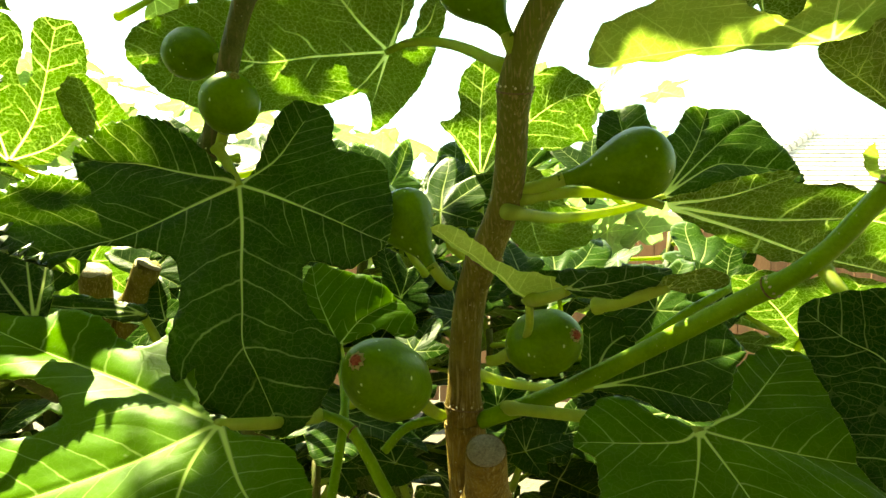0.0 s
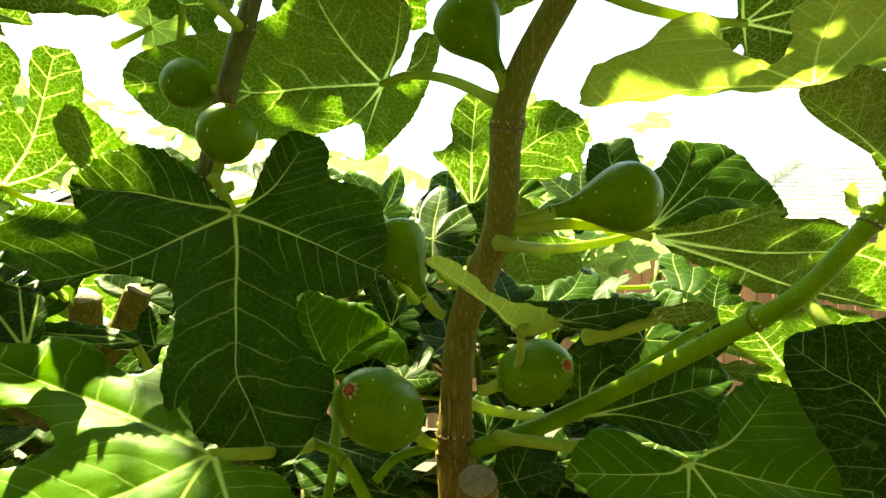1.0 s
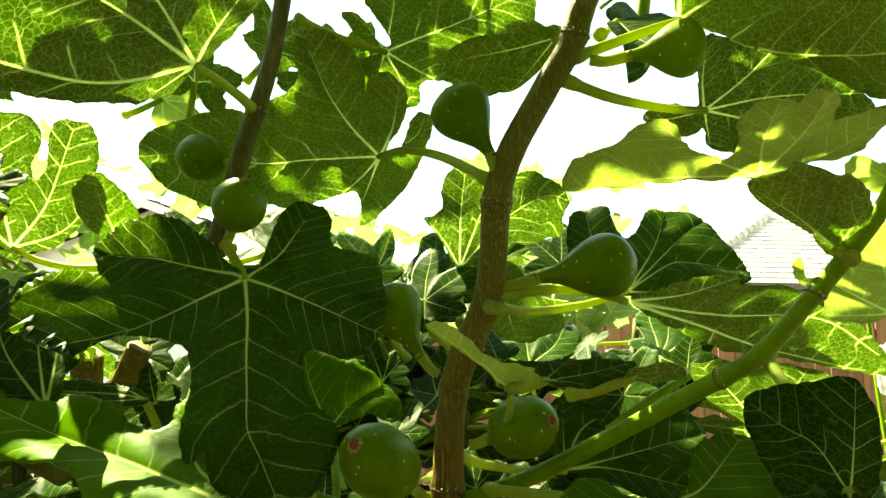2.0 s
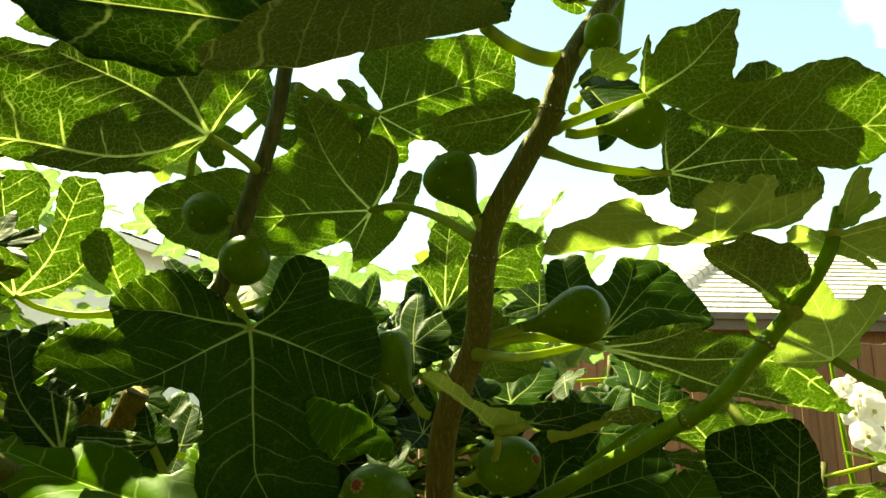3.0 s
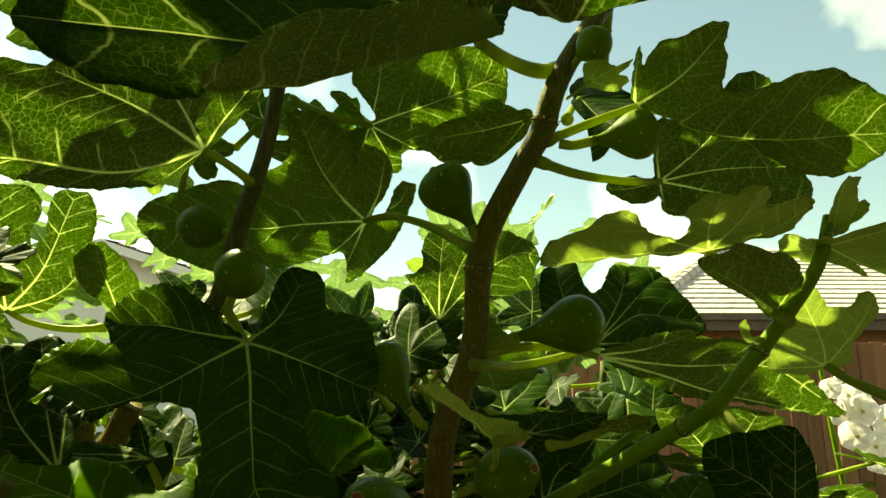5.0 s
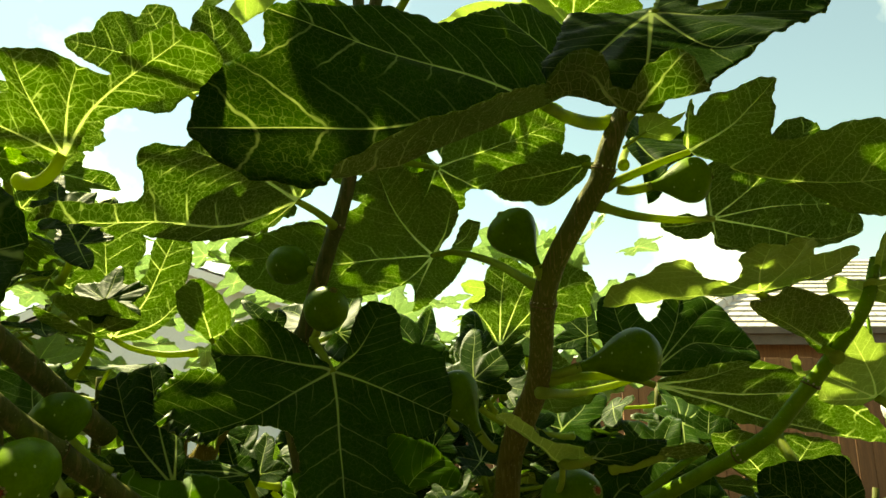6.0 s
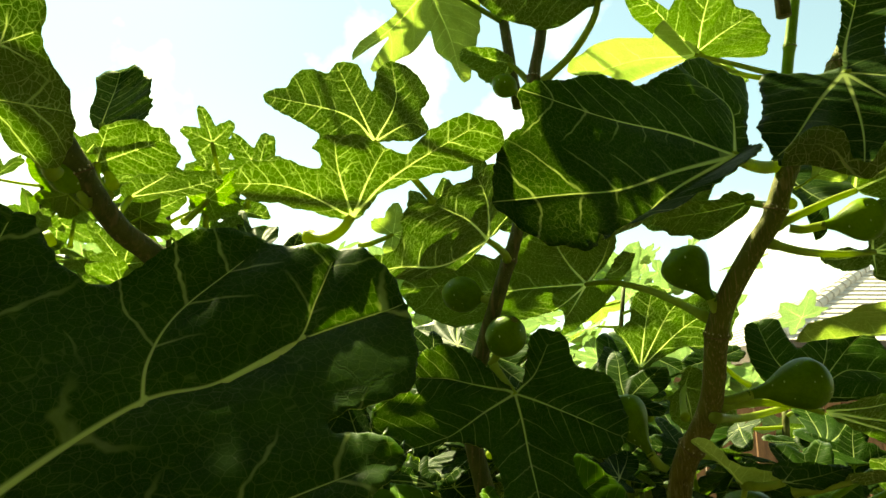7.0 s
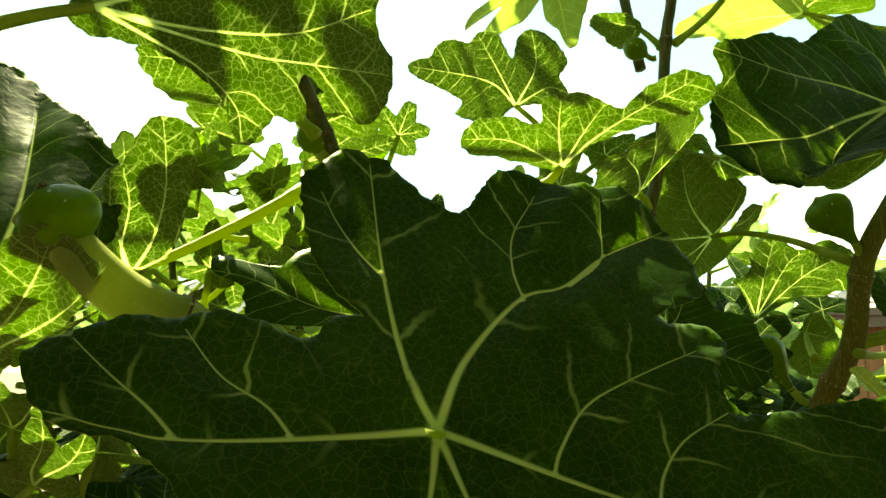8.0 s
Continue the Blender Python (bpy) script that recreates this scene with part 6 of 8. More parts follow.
leaf((-0.028, 0.616, 1.131), (0.48, 0.60, 0.63), (-0.28, -0.58, 0.77),
     [(-167, 1.0), (-153, 2.4), (-123, 3.2), (-109, 2.1), (-71, 3.5), (-41, 2.3), (6, 5.2), (24, 2.5), (51, 5.2), (72, 2.9), (104, 3.0), (136, 1.8), (150, 1.0), (172, 0.5)],
     [-71, 6, 51, 104], stem=(-0.051, 0.659, 1.093), wave=0.004, fine=0.6)
leaf((-0.003, 0.589, 1.237), (-0.63, 0.65, 0.43), (-0.04, -0.58, 0.81),
     [(-168, 0.5), (-146, 1.0), (-131, 1.6), (-93, 2.7), (-68, 2.2), (-41, 6.6), (-19, 3.4), (-0, 5.8), (38, 2.1), (78, 3.6), (118, 2.4), (135, 3.4), (155, 2.3), (170, 1.0)],
     [-93, -41, -0, 78], stem=(0.032, 0.622, 1.214), wave=0.004, fine=0.6)
leaf((-0.046, 0.887, 1.171), (-0.55, 0.66, 0.52), (-0.10, -0.67, 0.74),
     [(-146, 4.2), (-106, 5.6), (-72, 4.5), (-39, 10.9), (-25, 5.6), (-1, 12.4), (22, 4.9), (55, 8.1), (105, 4.0), (137, 6.4), (163, 4.9)],
     [-106, -39, -1, 55, 137], stem=(0.008, 0.928, 1.110), wave=0.004, fine=0.6)
leaf((-0.256, 0.600, 1.159), (-0.91, 0.39, 0.17), (-0.11, -0.60, 0.79),
     [(-141, 2.3), (-86, 2.8), (-55, 3.2), (-37, 7.2), (-17, 4.0), (4, 6.5), (36, 2.3), (76, 4.0), (126, 3.3), (141, 4.0), (163, 3.5)],
     [-37, 4, 76], stem=(-0.218, 0.631, 1.143), wave=0.004, fine=0.6)
leaf((-0.087, 0.822, 1.113), (0.94, 0.32, 0.06), (0.15, -0.58, 0.80),
     [(-162, 1.0), (-149, 3.4), (-116, 5.1), (-99, 4.4), (-65, 7.0), (-31, 3.7), (1, 8.7), (29, 4.0), (56, 9.8), (85, 5.4), (103, 5.7), (146, 3.3), (159, 1.0), (179, 0.5)],
     [-65, 1, 56, 103], stem=(-0.163, 0.864, 1.100), wave=0.004, fine=0.6)
leaf((-0.103, 0.838, 1.142), (-0.68, 0.47, 0.57), (0.25, -0.58, 0.78),
     [(-179, 0.5), (-160, 1.0), (-147, 3.9), (-95, 5.8), (-80, 4.4), (-45, 11.6), (-25, 6.0), (-3, 10.9), (42, 4.3), (69, 6.2), (109, 4.4), (126, 5.3), (149, 4.1), (162, 1.0)],
     [-95, -45, -3, 69], stem=(-0.051, 0.878, 1.083), wave=0.004, fine=0.6)
leaf((0.014, 0.719, 1.161), (-0.13, 0.88, 0.46), (0.26, -0.42, 0.87),
     [(-154, 2.9), (-141, 1.0), (-121, 0.5), (-101, 1.0), (-88, 3.5), (-62, 2.6), (-27, 9.1), (-13, 6.5), (1, 11.0), (22, 3.3), (78, 4.2), (128, 3.7), (149, 5.5), (166, 3.5)],
     [-88, -27, -13, 1, 78, 149], stem=(0.030, 0.761, 1.110), wave=0.004, fine=0.6)
leaf((-0.259, 0.641, 1.247), (-0.97, 0.21, 0.11), (-0.05, -0.63, 0.78),
     [(-173, 0.5), (-151, 1.0), (-137, 2.0), (-89, 4.2), (-65, 3.7), (-46, 8.3), (-28, 3.8), (-7, 6.1), (55, 2.2), (89, 5.3), (116, 3.6), (132, 5.3), (150, 2.7), (165, 1.0)],
     [-89, -46, -7, 89, 132], stem=(-0.220, 0.670, 1.241), wave=0.004, fine=0.6)
leaf((-0.201, 0.793, 1.236), (0.67, 0.49, 0.56), (-0.17, -0.64, 0.75),
     [(-161, 1.0), (-146, 3.5), (-124, 5.4), (-110, 3.7), (-85, 8.0), (-52, 3.4), (8, 6.6), (36, 5.1), (57, 9.3), (72, 4.6), (100, 5.3), (137, 2.2), (152, 1.0), (176, 0.5)],
     [-85, 8, 36, 57, 100], stem=(-0.256, 0.837, 1.202), wave=0.004, fine=0.6)
leaf((0.173, 0.789, 1.324), (-0.50, 0.64, 0.58), (-0.04, -0.69, 0.72),
     [(-171, 0.5), (-152, 1.0), (-139, 2.8), (-94, 4.7), (-63, 4.1), (-42, 9.1), (-24, 5.0), (-4, 8.1), (29, 3.3), (77, 5.5), (112, 3.9), (138, 5.7), (156, 3.5), (169, 1.0)],
     [-94, -42, -4, 77, 138], stem=(0.228, 0.823, 1.288), wave=0.004, fine=0.6)
leaf((-0.318, 0.783, 1.152), (-0.02, 0.81, 0.58), (0.12, -0.57, 0.81),
     [(-161, 3.4), (-137, 5.5), (-124, 3.4), (-78, 4.6), (-29, 3.8), (-4, 9.3), (20, 4.8), (34, 8.4), (63, 3.1), (95, 2.9), (149, 2.6)],
     [-137, -78, -29, -4, 34], stem=(-0.355, 0.831, 1.096), wave=0.004, fine=0.6)
leaf((-0.310, 0.687, 1.202), (-0.43, 0.61, 0.66), (0.16, -0.67, 0.72),
     [(-157, 3.4), (-138, 4.0), (-93, 2.6), (-38, 6.4), (-23, 5.1), (-2, 11.6), (15, 4.8), (43, 6.3), (80, 2.3), (129, 3.2), (161, 3.2)],
     [-138, -38, -23, -2, 43], stem=(-0.310, 0.734, 1.139), wave=0.004, fine=0.6)
leaf((0.142, 0.844, 1.193), (0.08, 0.88, 0.47), (0.06, -0.47, 0.88),
     [(-160, 4.4), (-109, 4.6), (-65, 4.2), (-27, 16.7), (-17, 9.7), (3, 16.9), (18, 6.5), (61, 7.6), (116, 3.9), (149, 7.8), (164, 6.7)],
     [-27, 3, 61, 149], stem=(0.162, 0.892, 1.114), wave=0.004, fine=0.6)
leaf((-0.218, 0.853, 1.209), (-0.29, 0.85, 0.44), (0.25, -0.37, 0.89),
     [(-160, 5.1), (-128, 4.8), (-62, 3.7), (-30, 13.6), (-11, 9.4), (-2, 17.0), (13, 6.6), (38, 7.5), (54, 1.0), (79, 0.5), (103, 1.0), (119, 3.3), (150, 7.7), (165, 5.4)],
     [-128, -30, -2, 38, 150], stem=(-0.213, 0.900, 1.140), wave=0.004, fine=0.6)
leaf((-0.209, 0.752, 1.322), (-0.98, 0.15, 0.08), (-0.02, -0.56, 0.83),
     [(-172, 0.5), (-142, 1.0), (-122, 2.9), (-84, 6.7), (-70, 5.0), (-56, 10.4), (-33, 5.0), (1, 5.9), (49, 2.6), (88, 7.2), (110, 5.6), (123, 6.9), (138, 3.4), (158, 1.0)],
     [-84, -56, -33, 1, 88, 123], stem=(-0.162, 0.779, 1.322), wave=0.004, fine=0.6)
leaf((0.165, 0.592, 1.156), (0.85, 0.38, 0.37), (-0.02, -0.68, 0.74),
     [(-154, 3.1), (-130, 3.1), (-108, 2.2), (-60, 4.8), (-32, 2.5), (0, 7.4), (23, 3.1), (44, 5.2), (71, 2.6), (115, 2.6), (157, 2.4)],
     [-60, 0, 44], stem=(0.132, 0.634, 1.127), wave=0.004, fine=0.6)
leaf((-0.115, 0.875, 1.118), (-0.12, 0.74, 0.67), (0.10, -0.66, 0.74),
     [(-152, 3.5), (-128, 3.8), (-103, 2.7), (-51, 5.8), (-21, 4.1), (-2, 7.9), (25, 3.7), (47, 5.6), (92, 2.7), (123, 4.2), (152, 3.4)],
     [-51, -2, 47, 123], stem=(-0.117, 0.923, 1.052), wave=0.004, fine=0.6)
leaf((-0.243, 0.641, 1.155), (-0.71, 0.52, 0.47), (0.06, -0.62, 0.78),
     [(-158, 2.7), (-112, 3.1), (-66, 2.6), (-38, 6.9), (-16, 4.2), (0, 7.2), (22, 3.6), (54, 4.9), (111, 2.5), (139, 4.0), (162, 3.5)],
     [-112, -38, 0, 54, 139], stem=(-0.213, 0.680, 1.111), wave=0.004, fine=0.6)
leaf((0.179, 0.555, 1.176), (-0.10, 0.75, 0.66), (-0.12, -0.66, 0.74),
     [(-151, 2.5), (-105, 3.4), (-76, 3.0), (-41, 7.6), (-26, 4.9), (5, 6.6), (23, 3.4), (70, 4.8), (101, 2.9), (131, 4.0), (160, 3.4)],
     [-105, -41, -26, 5, 70, 131], stem=(0.214, 0.596, 1.122), wave=0.004, fine=0.6)
leaf((-0.356, 0.904, 1.138), (0.75, 0.38, 0.54), (-0.26, -0.58, 0.77),
     [(-151, 1.0), (-130, 3.8), (-105, 6.3), (-91, 5.8), (-76, 9.7), (-46, 4.0), (-3, 6.4), (43, 4.6), (66, 11.2), (87, 6.0), (99, 6.8), (125, 3.1), (146, 1.0), (177, 0.5)],
     [-76, -3, 43, 66], stem=(-0.422, 0.950, 1.100), wave=0.004, fine=0.6)
leaf((-0.158, 0.636, 1.315), (0.93, 0.27, 0.26), (-0.06, -0.57, 0.82),
     [(-147, 1.0), (-125, 4.1), (-105, 6.7), (-98, 6.1), (-79, 10.3), (-55, 4.7), (1, 6.4), (42, 4.3), (65, 12.7), (87, 7.0), (97, 6.9), (123, 3.2), (146, 1.0), (179, 0.5)],
     [-79, -55, 1, 65], stem=(-0.224, 0.675, 1.305), wave=0.004, fine=0.6)
leaf((-0.222, 0.571, 1.310), (-0.91, -0.41, 0.03), (0.24, -0.48, 0.84),
     [(-155, 1.0), (-134, 2.4), (-106, 6.5), (-97, 4.6), (-75, 8.0), (-59, 3.3), (-14, 4.1), (46, 3.1), (69, 6.4), (87, 3.8), (99, 4.2), (121, 2.1), (142, 1.0), (173, 0.5)],
     [-106, -75, -14, 46, 69], stem=(-0.190, 0.599, 1.310), wave=0.004, fine=0.6)
leaf((-0.210, 0.798, 1.134), (0.04, 0.87, 0.50), (-0.06, -0.49, 0.87),
     [(-162, 5.3), (-142, 6.7), (-127, 4.2), (-75, 6.2), (-39, 4.5), (2, 13.2), (19, 6.4), (34, 11.0), (61, 4.4), (103, 4.2), (147, 3.2)],
     [-142, -75, -39, 2, 34, 103], stem=(-0.247, 0.849, 1.065), wave=0.004, fine=0.6)
leaf((-0.203, 0.738, 1.335), (-0.29, 0.86, 0.42), (-0.24, -0.49, 0.84),
     [(-172, 8.1), (-154, 8.6), (-101, 3.2), (-86, 1.0), (-63, 0.5), (-40, 1.0), (-24, 15.4), (-11, 12.6), (-0, 14.2), (10, 10.6), (18, 15.4), (82, 3.5), (145, 6.4), (171, 7.3)],
     [-154, -24, -11, -0, 18, 145], stem=(-0.193, 0.784, 1.268), wave=0.004, fine=0.6)
leaf((0.094, 0.836, 1.328), (0.11, 0.73, 0.67), (-0.09, -0.67, 0.74),
     [(-165, 5.4), (-128, 5.4), (-96, 3.3), (-84, 1.0), (-66, 0.5), (-48, 1.0), (-35, 8.3), (-16, 7.7), (4, 17.8), (17, 6.6), (41, 9.2), (95, 3.7), (129, 5.1), (161, 4.9)],
     [-128, -35, -16, 4, 41, 129], stem=(0.098, 0.884, 1.257), wave=0.004, fine=0.6)
leaf((-0.047, 0.620, 1.252), (-0.30, 0.84, 0.46), (0.32, -0.37, 0.87),
     [(-152, 2.8), (-135, 1.0), (-109, 0.5), (-83, 1.0), (-65, 4.6), (-40, 6.5), (-24, 15.0), (-17, 10.2), (-3, 13.3), (33, 3.2), (109, 6.1), (141, 5.7), (152, 8.1), (166, 5.5)],
     [-24, -17, -3, 109, 152], stem=(-0.019, 0.660, 1.204), wave=0.004, fine=0.6)
leaf((-0.047, 0.690, 1.178), (-0.22, 0.65, 0.72), (0.27, -0.67, 0.69),
     [(-145, 2.5), (-105, 3.2), (-78, 3.0), (-41, 7.8), (-23, 4.6), (5, 7.9), (27, 3.4), (54, 4.6), (106, 3.1), (128, 3.6), (157, 2.7)],
     [-41, -23, 5, 54], stem=(-0.036, 0.733, 1.123), wave=0.004, fine=0.6)
leaf((-0.059, 0.825, 1.264), (-0.01, 0.84, 0.54), (-0.27, -0.52, 0.81),
     [(-162, 6.6), (-151, 9.4), (-116, 4.2), (-56, 8.6), (-21, 7.1), (2, 19.9), (13, 8.7), (28, 16.0), (59, 5.0), (106, 5.3), (164, 5.4)],
     [-151, -56, 2, 28, 106], stem=(-0.065, 0.875, 1.186), wave=0.004, fine=0.6)
leaf((0.043, 0.826, 1.177), (-0.09, 0.70, 0.71), (0.15, -0.69, 0.70),
     [(-146, 2.8), (-109, 4.0), (-81, 3.2), (-47, 9.2), (-24, 5.2), (-0, 9.4), (30, 4.3), (51, 7.1), (103, 3.7), (134, 4.9), (160, 3.9)],
     [-109, -47, -0, 51, 134], stem=(0.057, 0.872, 1.110), wave=0.004, fine=0.6)
leaf((-0.250, 0.928, 1.168), (0.27, 0.79, 0.56), (0.28, -0.61, 0.74),
     [(-155, 5.2), (-130, 6.9), (-115, 4.3), (-68, 8.4), (-23, 5.8), (3, 13.8), (20, 6.0), (43, 10.8), (70, 4.0), (116, 4.6), (150, 4.1)],
     [-130, -68, -23, 3, 43], stem=(-0.310, 0.981, 1.100), wave=0.004, fine=0.6)
leaf((-0.065, 0.744, 1.303), (-0.48, 0.55, 0.68), (0.26, -0.66, 0.71),
     [(-142, 2.6), (-87, 4.0), (-63, 3.4), (-41, 9.9), (-22, 5.5), (3, 9.0), (36, 3.2), (68, 4.9), (111, 3.8), (140, 6.1), (162, 3.6)],
     [-41, 3, 68, 140], stem=(-0.032, 0.783, 1.256), wave=0.004, fine=0.6)
leaf((0.075, 0.641, 1.204), (-0.98, 0.05, 0.18), (0.13, -0.53, 0.84),
     [(-179, 0.5), (-152, 1.0), (-135, 2.9), (-112, 4.2), (-98, 3.8), (-72, 7.1), (-49, 3.0), (7, 4.5), (42, 3.1), (68, 5.9), (87, 3.3), (102, 4.2), (137, 2.2), (155, 1.0)],
     [-72, 7, 68, 102], stem=(0.122, 0.670, 1.195), wave=0.004, fine=0.6)
leaf((-0.292, 0.733, 1.136), (-0.41, 0.84, 0.34), (-0.04, -0.39, 0.92),
     [(-166, 4.8), (-138, 4.8), (-87, 2.4), (-37, 6.2), (-14, 7.0), (-2, 16.7), (9, 7.3), (33, 8.5), (75, 2.4), (133, 3.1), (168, 4.1)],
     [-138, -37, -14, -2, 9, 33], stem=(-0.292, 0.778, 1.077), wave=0.004, fine=0.6)
leaf((-0.053, 0.835, 1.177), (0.66, 0.66, 0.37), (-0.12, -0.39, 0.91),
     [(-168, 1.0), (-150, 6.3), (-133, 9.3), (-123, 6.8), (-92, 8.2), (-56, 5.0), (-6, 10.9), (30, 7.7), (42, 17.5), (62, 8.2), (79, 7.9), (121, 3.3), (139, 1.0), (166, 0.5)],
     [-133, -92, -56, -6, 42, 79], stem=(-0.121, 0.882, 1.135), wave=0.004, fine=0.6)
leaf((0.058, 0.847, 1.256), (0.58, 0.60, 0.56), (-0.28, -0.49, 0.82),
     [(-169, 1.0), (-154, 4.4), (-136, 7.5), (-127, 4.6), (-95, 7.1), (-55, 3.2), (1, 8.2), (22, 6.0), (39, 10.7), (60, 4.3), (79, 5.1), (133, 2.7), (148, 1.0), (170, 0.5)],
     [-136, -95, 1, 39, 79], stem=(0.021, 0.891, 1.214), wave=0.004, fine=0.6)
leaf((-0.655, 0.197, 1.244), (0.72, -0.65, 0.25), (0.15, 0.50, 0.85),
     [(-169, 4.8), (-155, 5.0), (-90, 1.8), (-77, 1.0), (-56, 0.5), (-36, 1.0), (-23, 7.2), (-8, 7.2), (-1, 12.9), (7, 6.2), (28, 7.1), (92, 2.2), (149, 4.7), (170, 6.6)],
     [-23, -8, -1, 28], stem=(-0.705, 0.229, 1.202), fine=0.7)
leaf((-0.653, 0.258, 1.200), (0.83, -0.53, 0.17), (0.15, 0.50, 0.85),
     [(-156, 2.8), (-136, 1.0), (-106, 0.5), (-75, 1.0), (-55, 4.1), (-35, 5.7), (-17, 14.4), (-9, 7.2), (-2, 12.1), (40, 2.9), (117, 7.2), (152, 8.1), (161, 11.0), (170, 8.2)],
     [-17, -2, 117], stem=(-0.726, 0.282, 1.179), fine=0.7)
leaf((-0.619, 0.164, 1.180), (0.56, -0.75, 0.34), (0.15, 0.50, 0.85),
     [(-172, 8.5), (-166, 12.6), (-153, 5.2), (-62, 3.8), (-14, 4.9), (-1, 13.7), (7, 9.3), (15, 12.9), (27, 5.1), (65, 3.3), (84, 1.0), (112, 0.5), (140, 1.0), (159, 3.7)],
     [-166, -62, -1, 15, 65], stem=(-0.636, 0.202, 1.129), fine=0.7)
leaf((-0.595, 0.223, 1.158), (0.60, -0.73, 0.33), (0.15, 0.50, 0.85),
     [(-172, 7.3), (-154, 5.3), (-117, 2.3), (-97, 1.0), (-68, 0.5), (-38, 1.0), (-18, 7.9), (-6, 7.9), (-1, 15.1), (6, 7.9), (22, 8.4), (108, 1.8), (158, 5.5), (174, 6.9)],
     [-18, -1, 22], stem=(-0.632, 0.258, 1.112), fine=0.7)
leaf((-0.581, 0.145, 1.146), (0.71, -0.66, 0.26), (0.15, 0.50, 0.85),
     [(-171, 5.3), (-87, 2.5), (-25, 4.5), (-10, 13.3), (-6, 10.0), (-0, 13.7), (12, 5.5), (56, 3.8), (76, 1.0), (107, 0.5), (138, 1.0), (159, 6.7), (168, 12.0), (173, 10.8)],
     [-87, -10, -0, 56], stem=(-0.637, 0.174, 1.114), fine=0.7)
leaf((-0.638, 0.326, 1.230), (0.21, -0.86, 0.47), (0.15, 0.50, 0.85),
     [(-166, 6.1), (-153, 8.3), (-143, 6.8), (-98, 5.0), (-35, 3.1), (-0, 9.1), (16, 6.2), (27, 10.2), (40, 5.4), (57, 4.2), (72, 1.0), (95, 0.5), (117, 1.0), (132, 2.2)],
     [-98, -35, -0, 27], stem=(-0.632, 0.367, 1.187), fine=0.7)
leaf((-0.421, 0.488, 1.514), (0.44, -0.74, 0.51), (-0.01, 0.57, 0.82),
     [(-152, 2.7), (-130, 3.5), (-93, 2.5), (-45, 5.0), (-23, 2.7), (1, 5.4), (29, 3.2), (56, 4.2), (92, 2.2), (128, 3.4), (158, 3.0)],
     [-130, -45, 1, 29, 56, 128], stem=(-0.445, 0.522, 1.479), fine=0.7)
leaf((-0.454, 0.441, 1.462), (0.80, -0.43, 0.42), (-0.12, 0.56, 0.82),
     [(-153, 1.7), (-112, 2.6), (-81, 1.8), (-48, 4.4), (-21, 2.4), (-0, 5.2), (36, 2.2), (58, 3.7), (103, 2.1), (124, 3.1), (151, 2.3)],
     [-112, -48, -0, 58, 124], stem=(-0.493, 0.470, 1.446), fresh=True, fine=0.7)
leaf((-0.539, 0.607, 1.600), (0.08, -0.82, 0.57), (-0.04, 0.57, 0.82),
     [(-153, 2.1), (-130, 3.7), (-107, 2.0), (-58, 4.4), (-31, 2.5), (-1, 5.7), (20, 2.9), (49, 4.9), (78, 2.4), (116, 3.1), (156, 2.2)],
     [-130, -58, -1, 49, 116], stem=(-0.541, 0.644, 1.568), fine=0.7)
leaf((-0.076, 0.547, 1.476), (0.33, -0.75, 0.58), (-0.15, 0.56, 0.81),
     [(-152, 1.8), (-95, 2.8), (-71, 2.8), (-45, 5.3), (-30, 3.1), (3, 5.2), (32, 2.3), (80, 4.2), (111, 2.7), (131, 3.8), (157, 2.6)],
     [-45, 3, 80], stem=(-0.095, 0.581, 1.444), fresh=True, fine=0.7)
fig((0.046, 0.413, 1.260), (0.074, 0.408, 1.265), (0.145, 0.409, 1.280), 0.0455, dark=True, label='green pear-shaped fig with fine pale specks')
fig((-0.152, 0.447, 1.291), (-0.146, 0.442, 1.301), (-0.129, 0.412, 1.331), 0.0385, round_=True, dark=True, label='small round dark green fig')
fig((-0.151, 0.455, 1.356), (-0.159, 0.465, 1.360), (-0.203, 0.474, 1.368), 0.038, round_=True, dark=True, label='small round dark green fig')
fig((0.047, 0.381, 1.329), (0.042, 0.378, 1.342), (0.011, 0.380, 1.389), 0.041, dark=True, label='green pear-shaped fig pointing upward')
fig((0.010, 0.444, 1.198), (-0.003, 0.443, 1.209), (-0.034, 0.456, 1.261), 0.042, dark=True, label='green fig half hidden by a large leaf')
fig((0.004, 0.451, 1.110), (-0.011, 0.415, 1.129), (-0.040, 0.348, 1.162), 0.0455, round_=True, red=True, dark=True, label='green fig with a reddish eye')
fig((0.033, 0.445, 1.148), (0.049, 0.441, 1.156), (0.083, 0.391, 1.172), 0.042, round_=True, red=True, dark=True, label='green fig with a reddish eye')
fig((0.103, 0.358, 1.403), (0.124, 0.351, 1.403), (0.173, 0.345, 1.409), 0.0365, label='green fig with one sunlit side')
fig((0.107, 0.350, 1.457), (0.115, 0.342, 1.463), (0.136, 0.331, 1.479), 0.026, round_=True, label='small green fig at the stem')
fig((-0.272, 0.352, 1.190), (-0.296, 0.335, 1.212), (-0.312, 0.337, 1.244), 0.04, round_=True, dark=True, label='dark green fig in shade')
fig((-0.294, 0.315, 1.210), (-0.294, 0.306, 1.206), (-0.283, 0.248, 1.191), 0.04, round_=True, red=True, label='green fig with its top lit by the sun')
fig((-0.428, -0.024, 1.257), (-0.432, -0.027, 1.268), (-0.439, -0.042, 1.289), 0.03, round_=True, label='green fig on a thick shoot')
fig((-0.397, 0.171, 1.371), (-0.403, 0.169, 1.377), (-0.418, 0.162, 1.396), 0.022, round_=True, label='small green fig on the side branch')
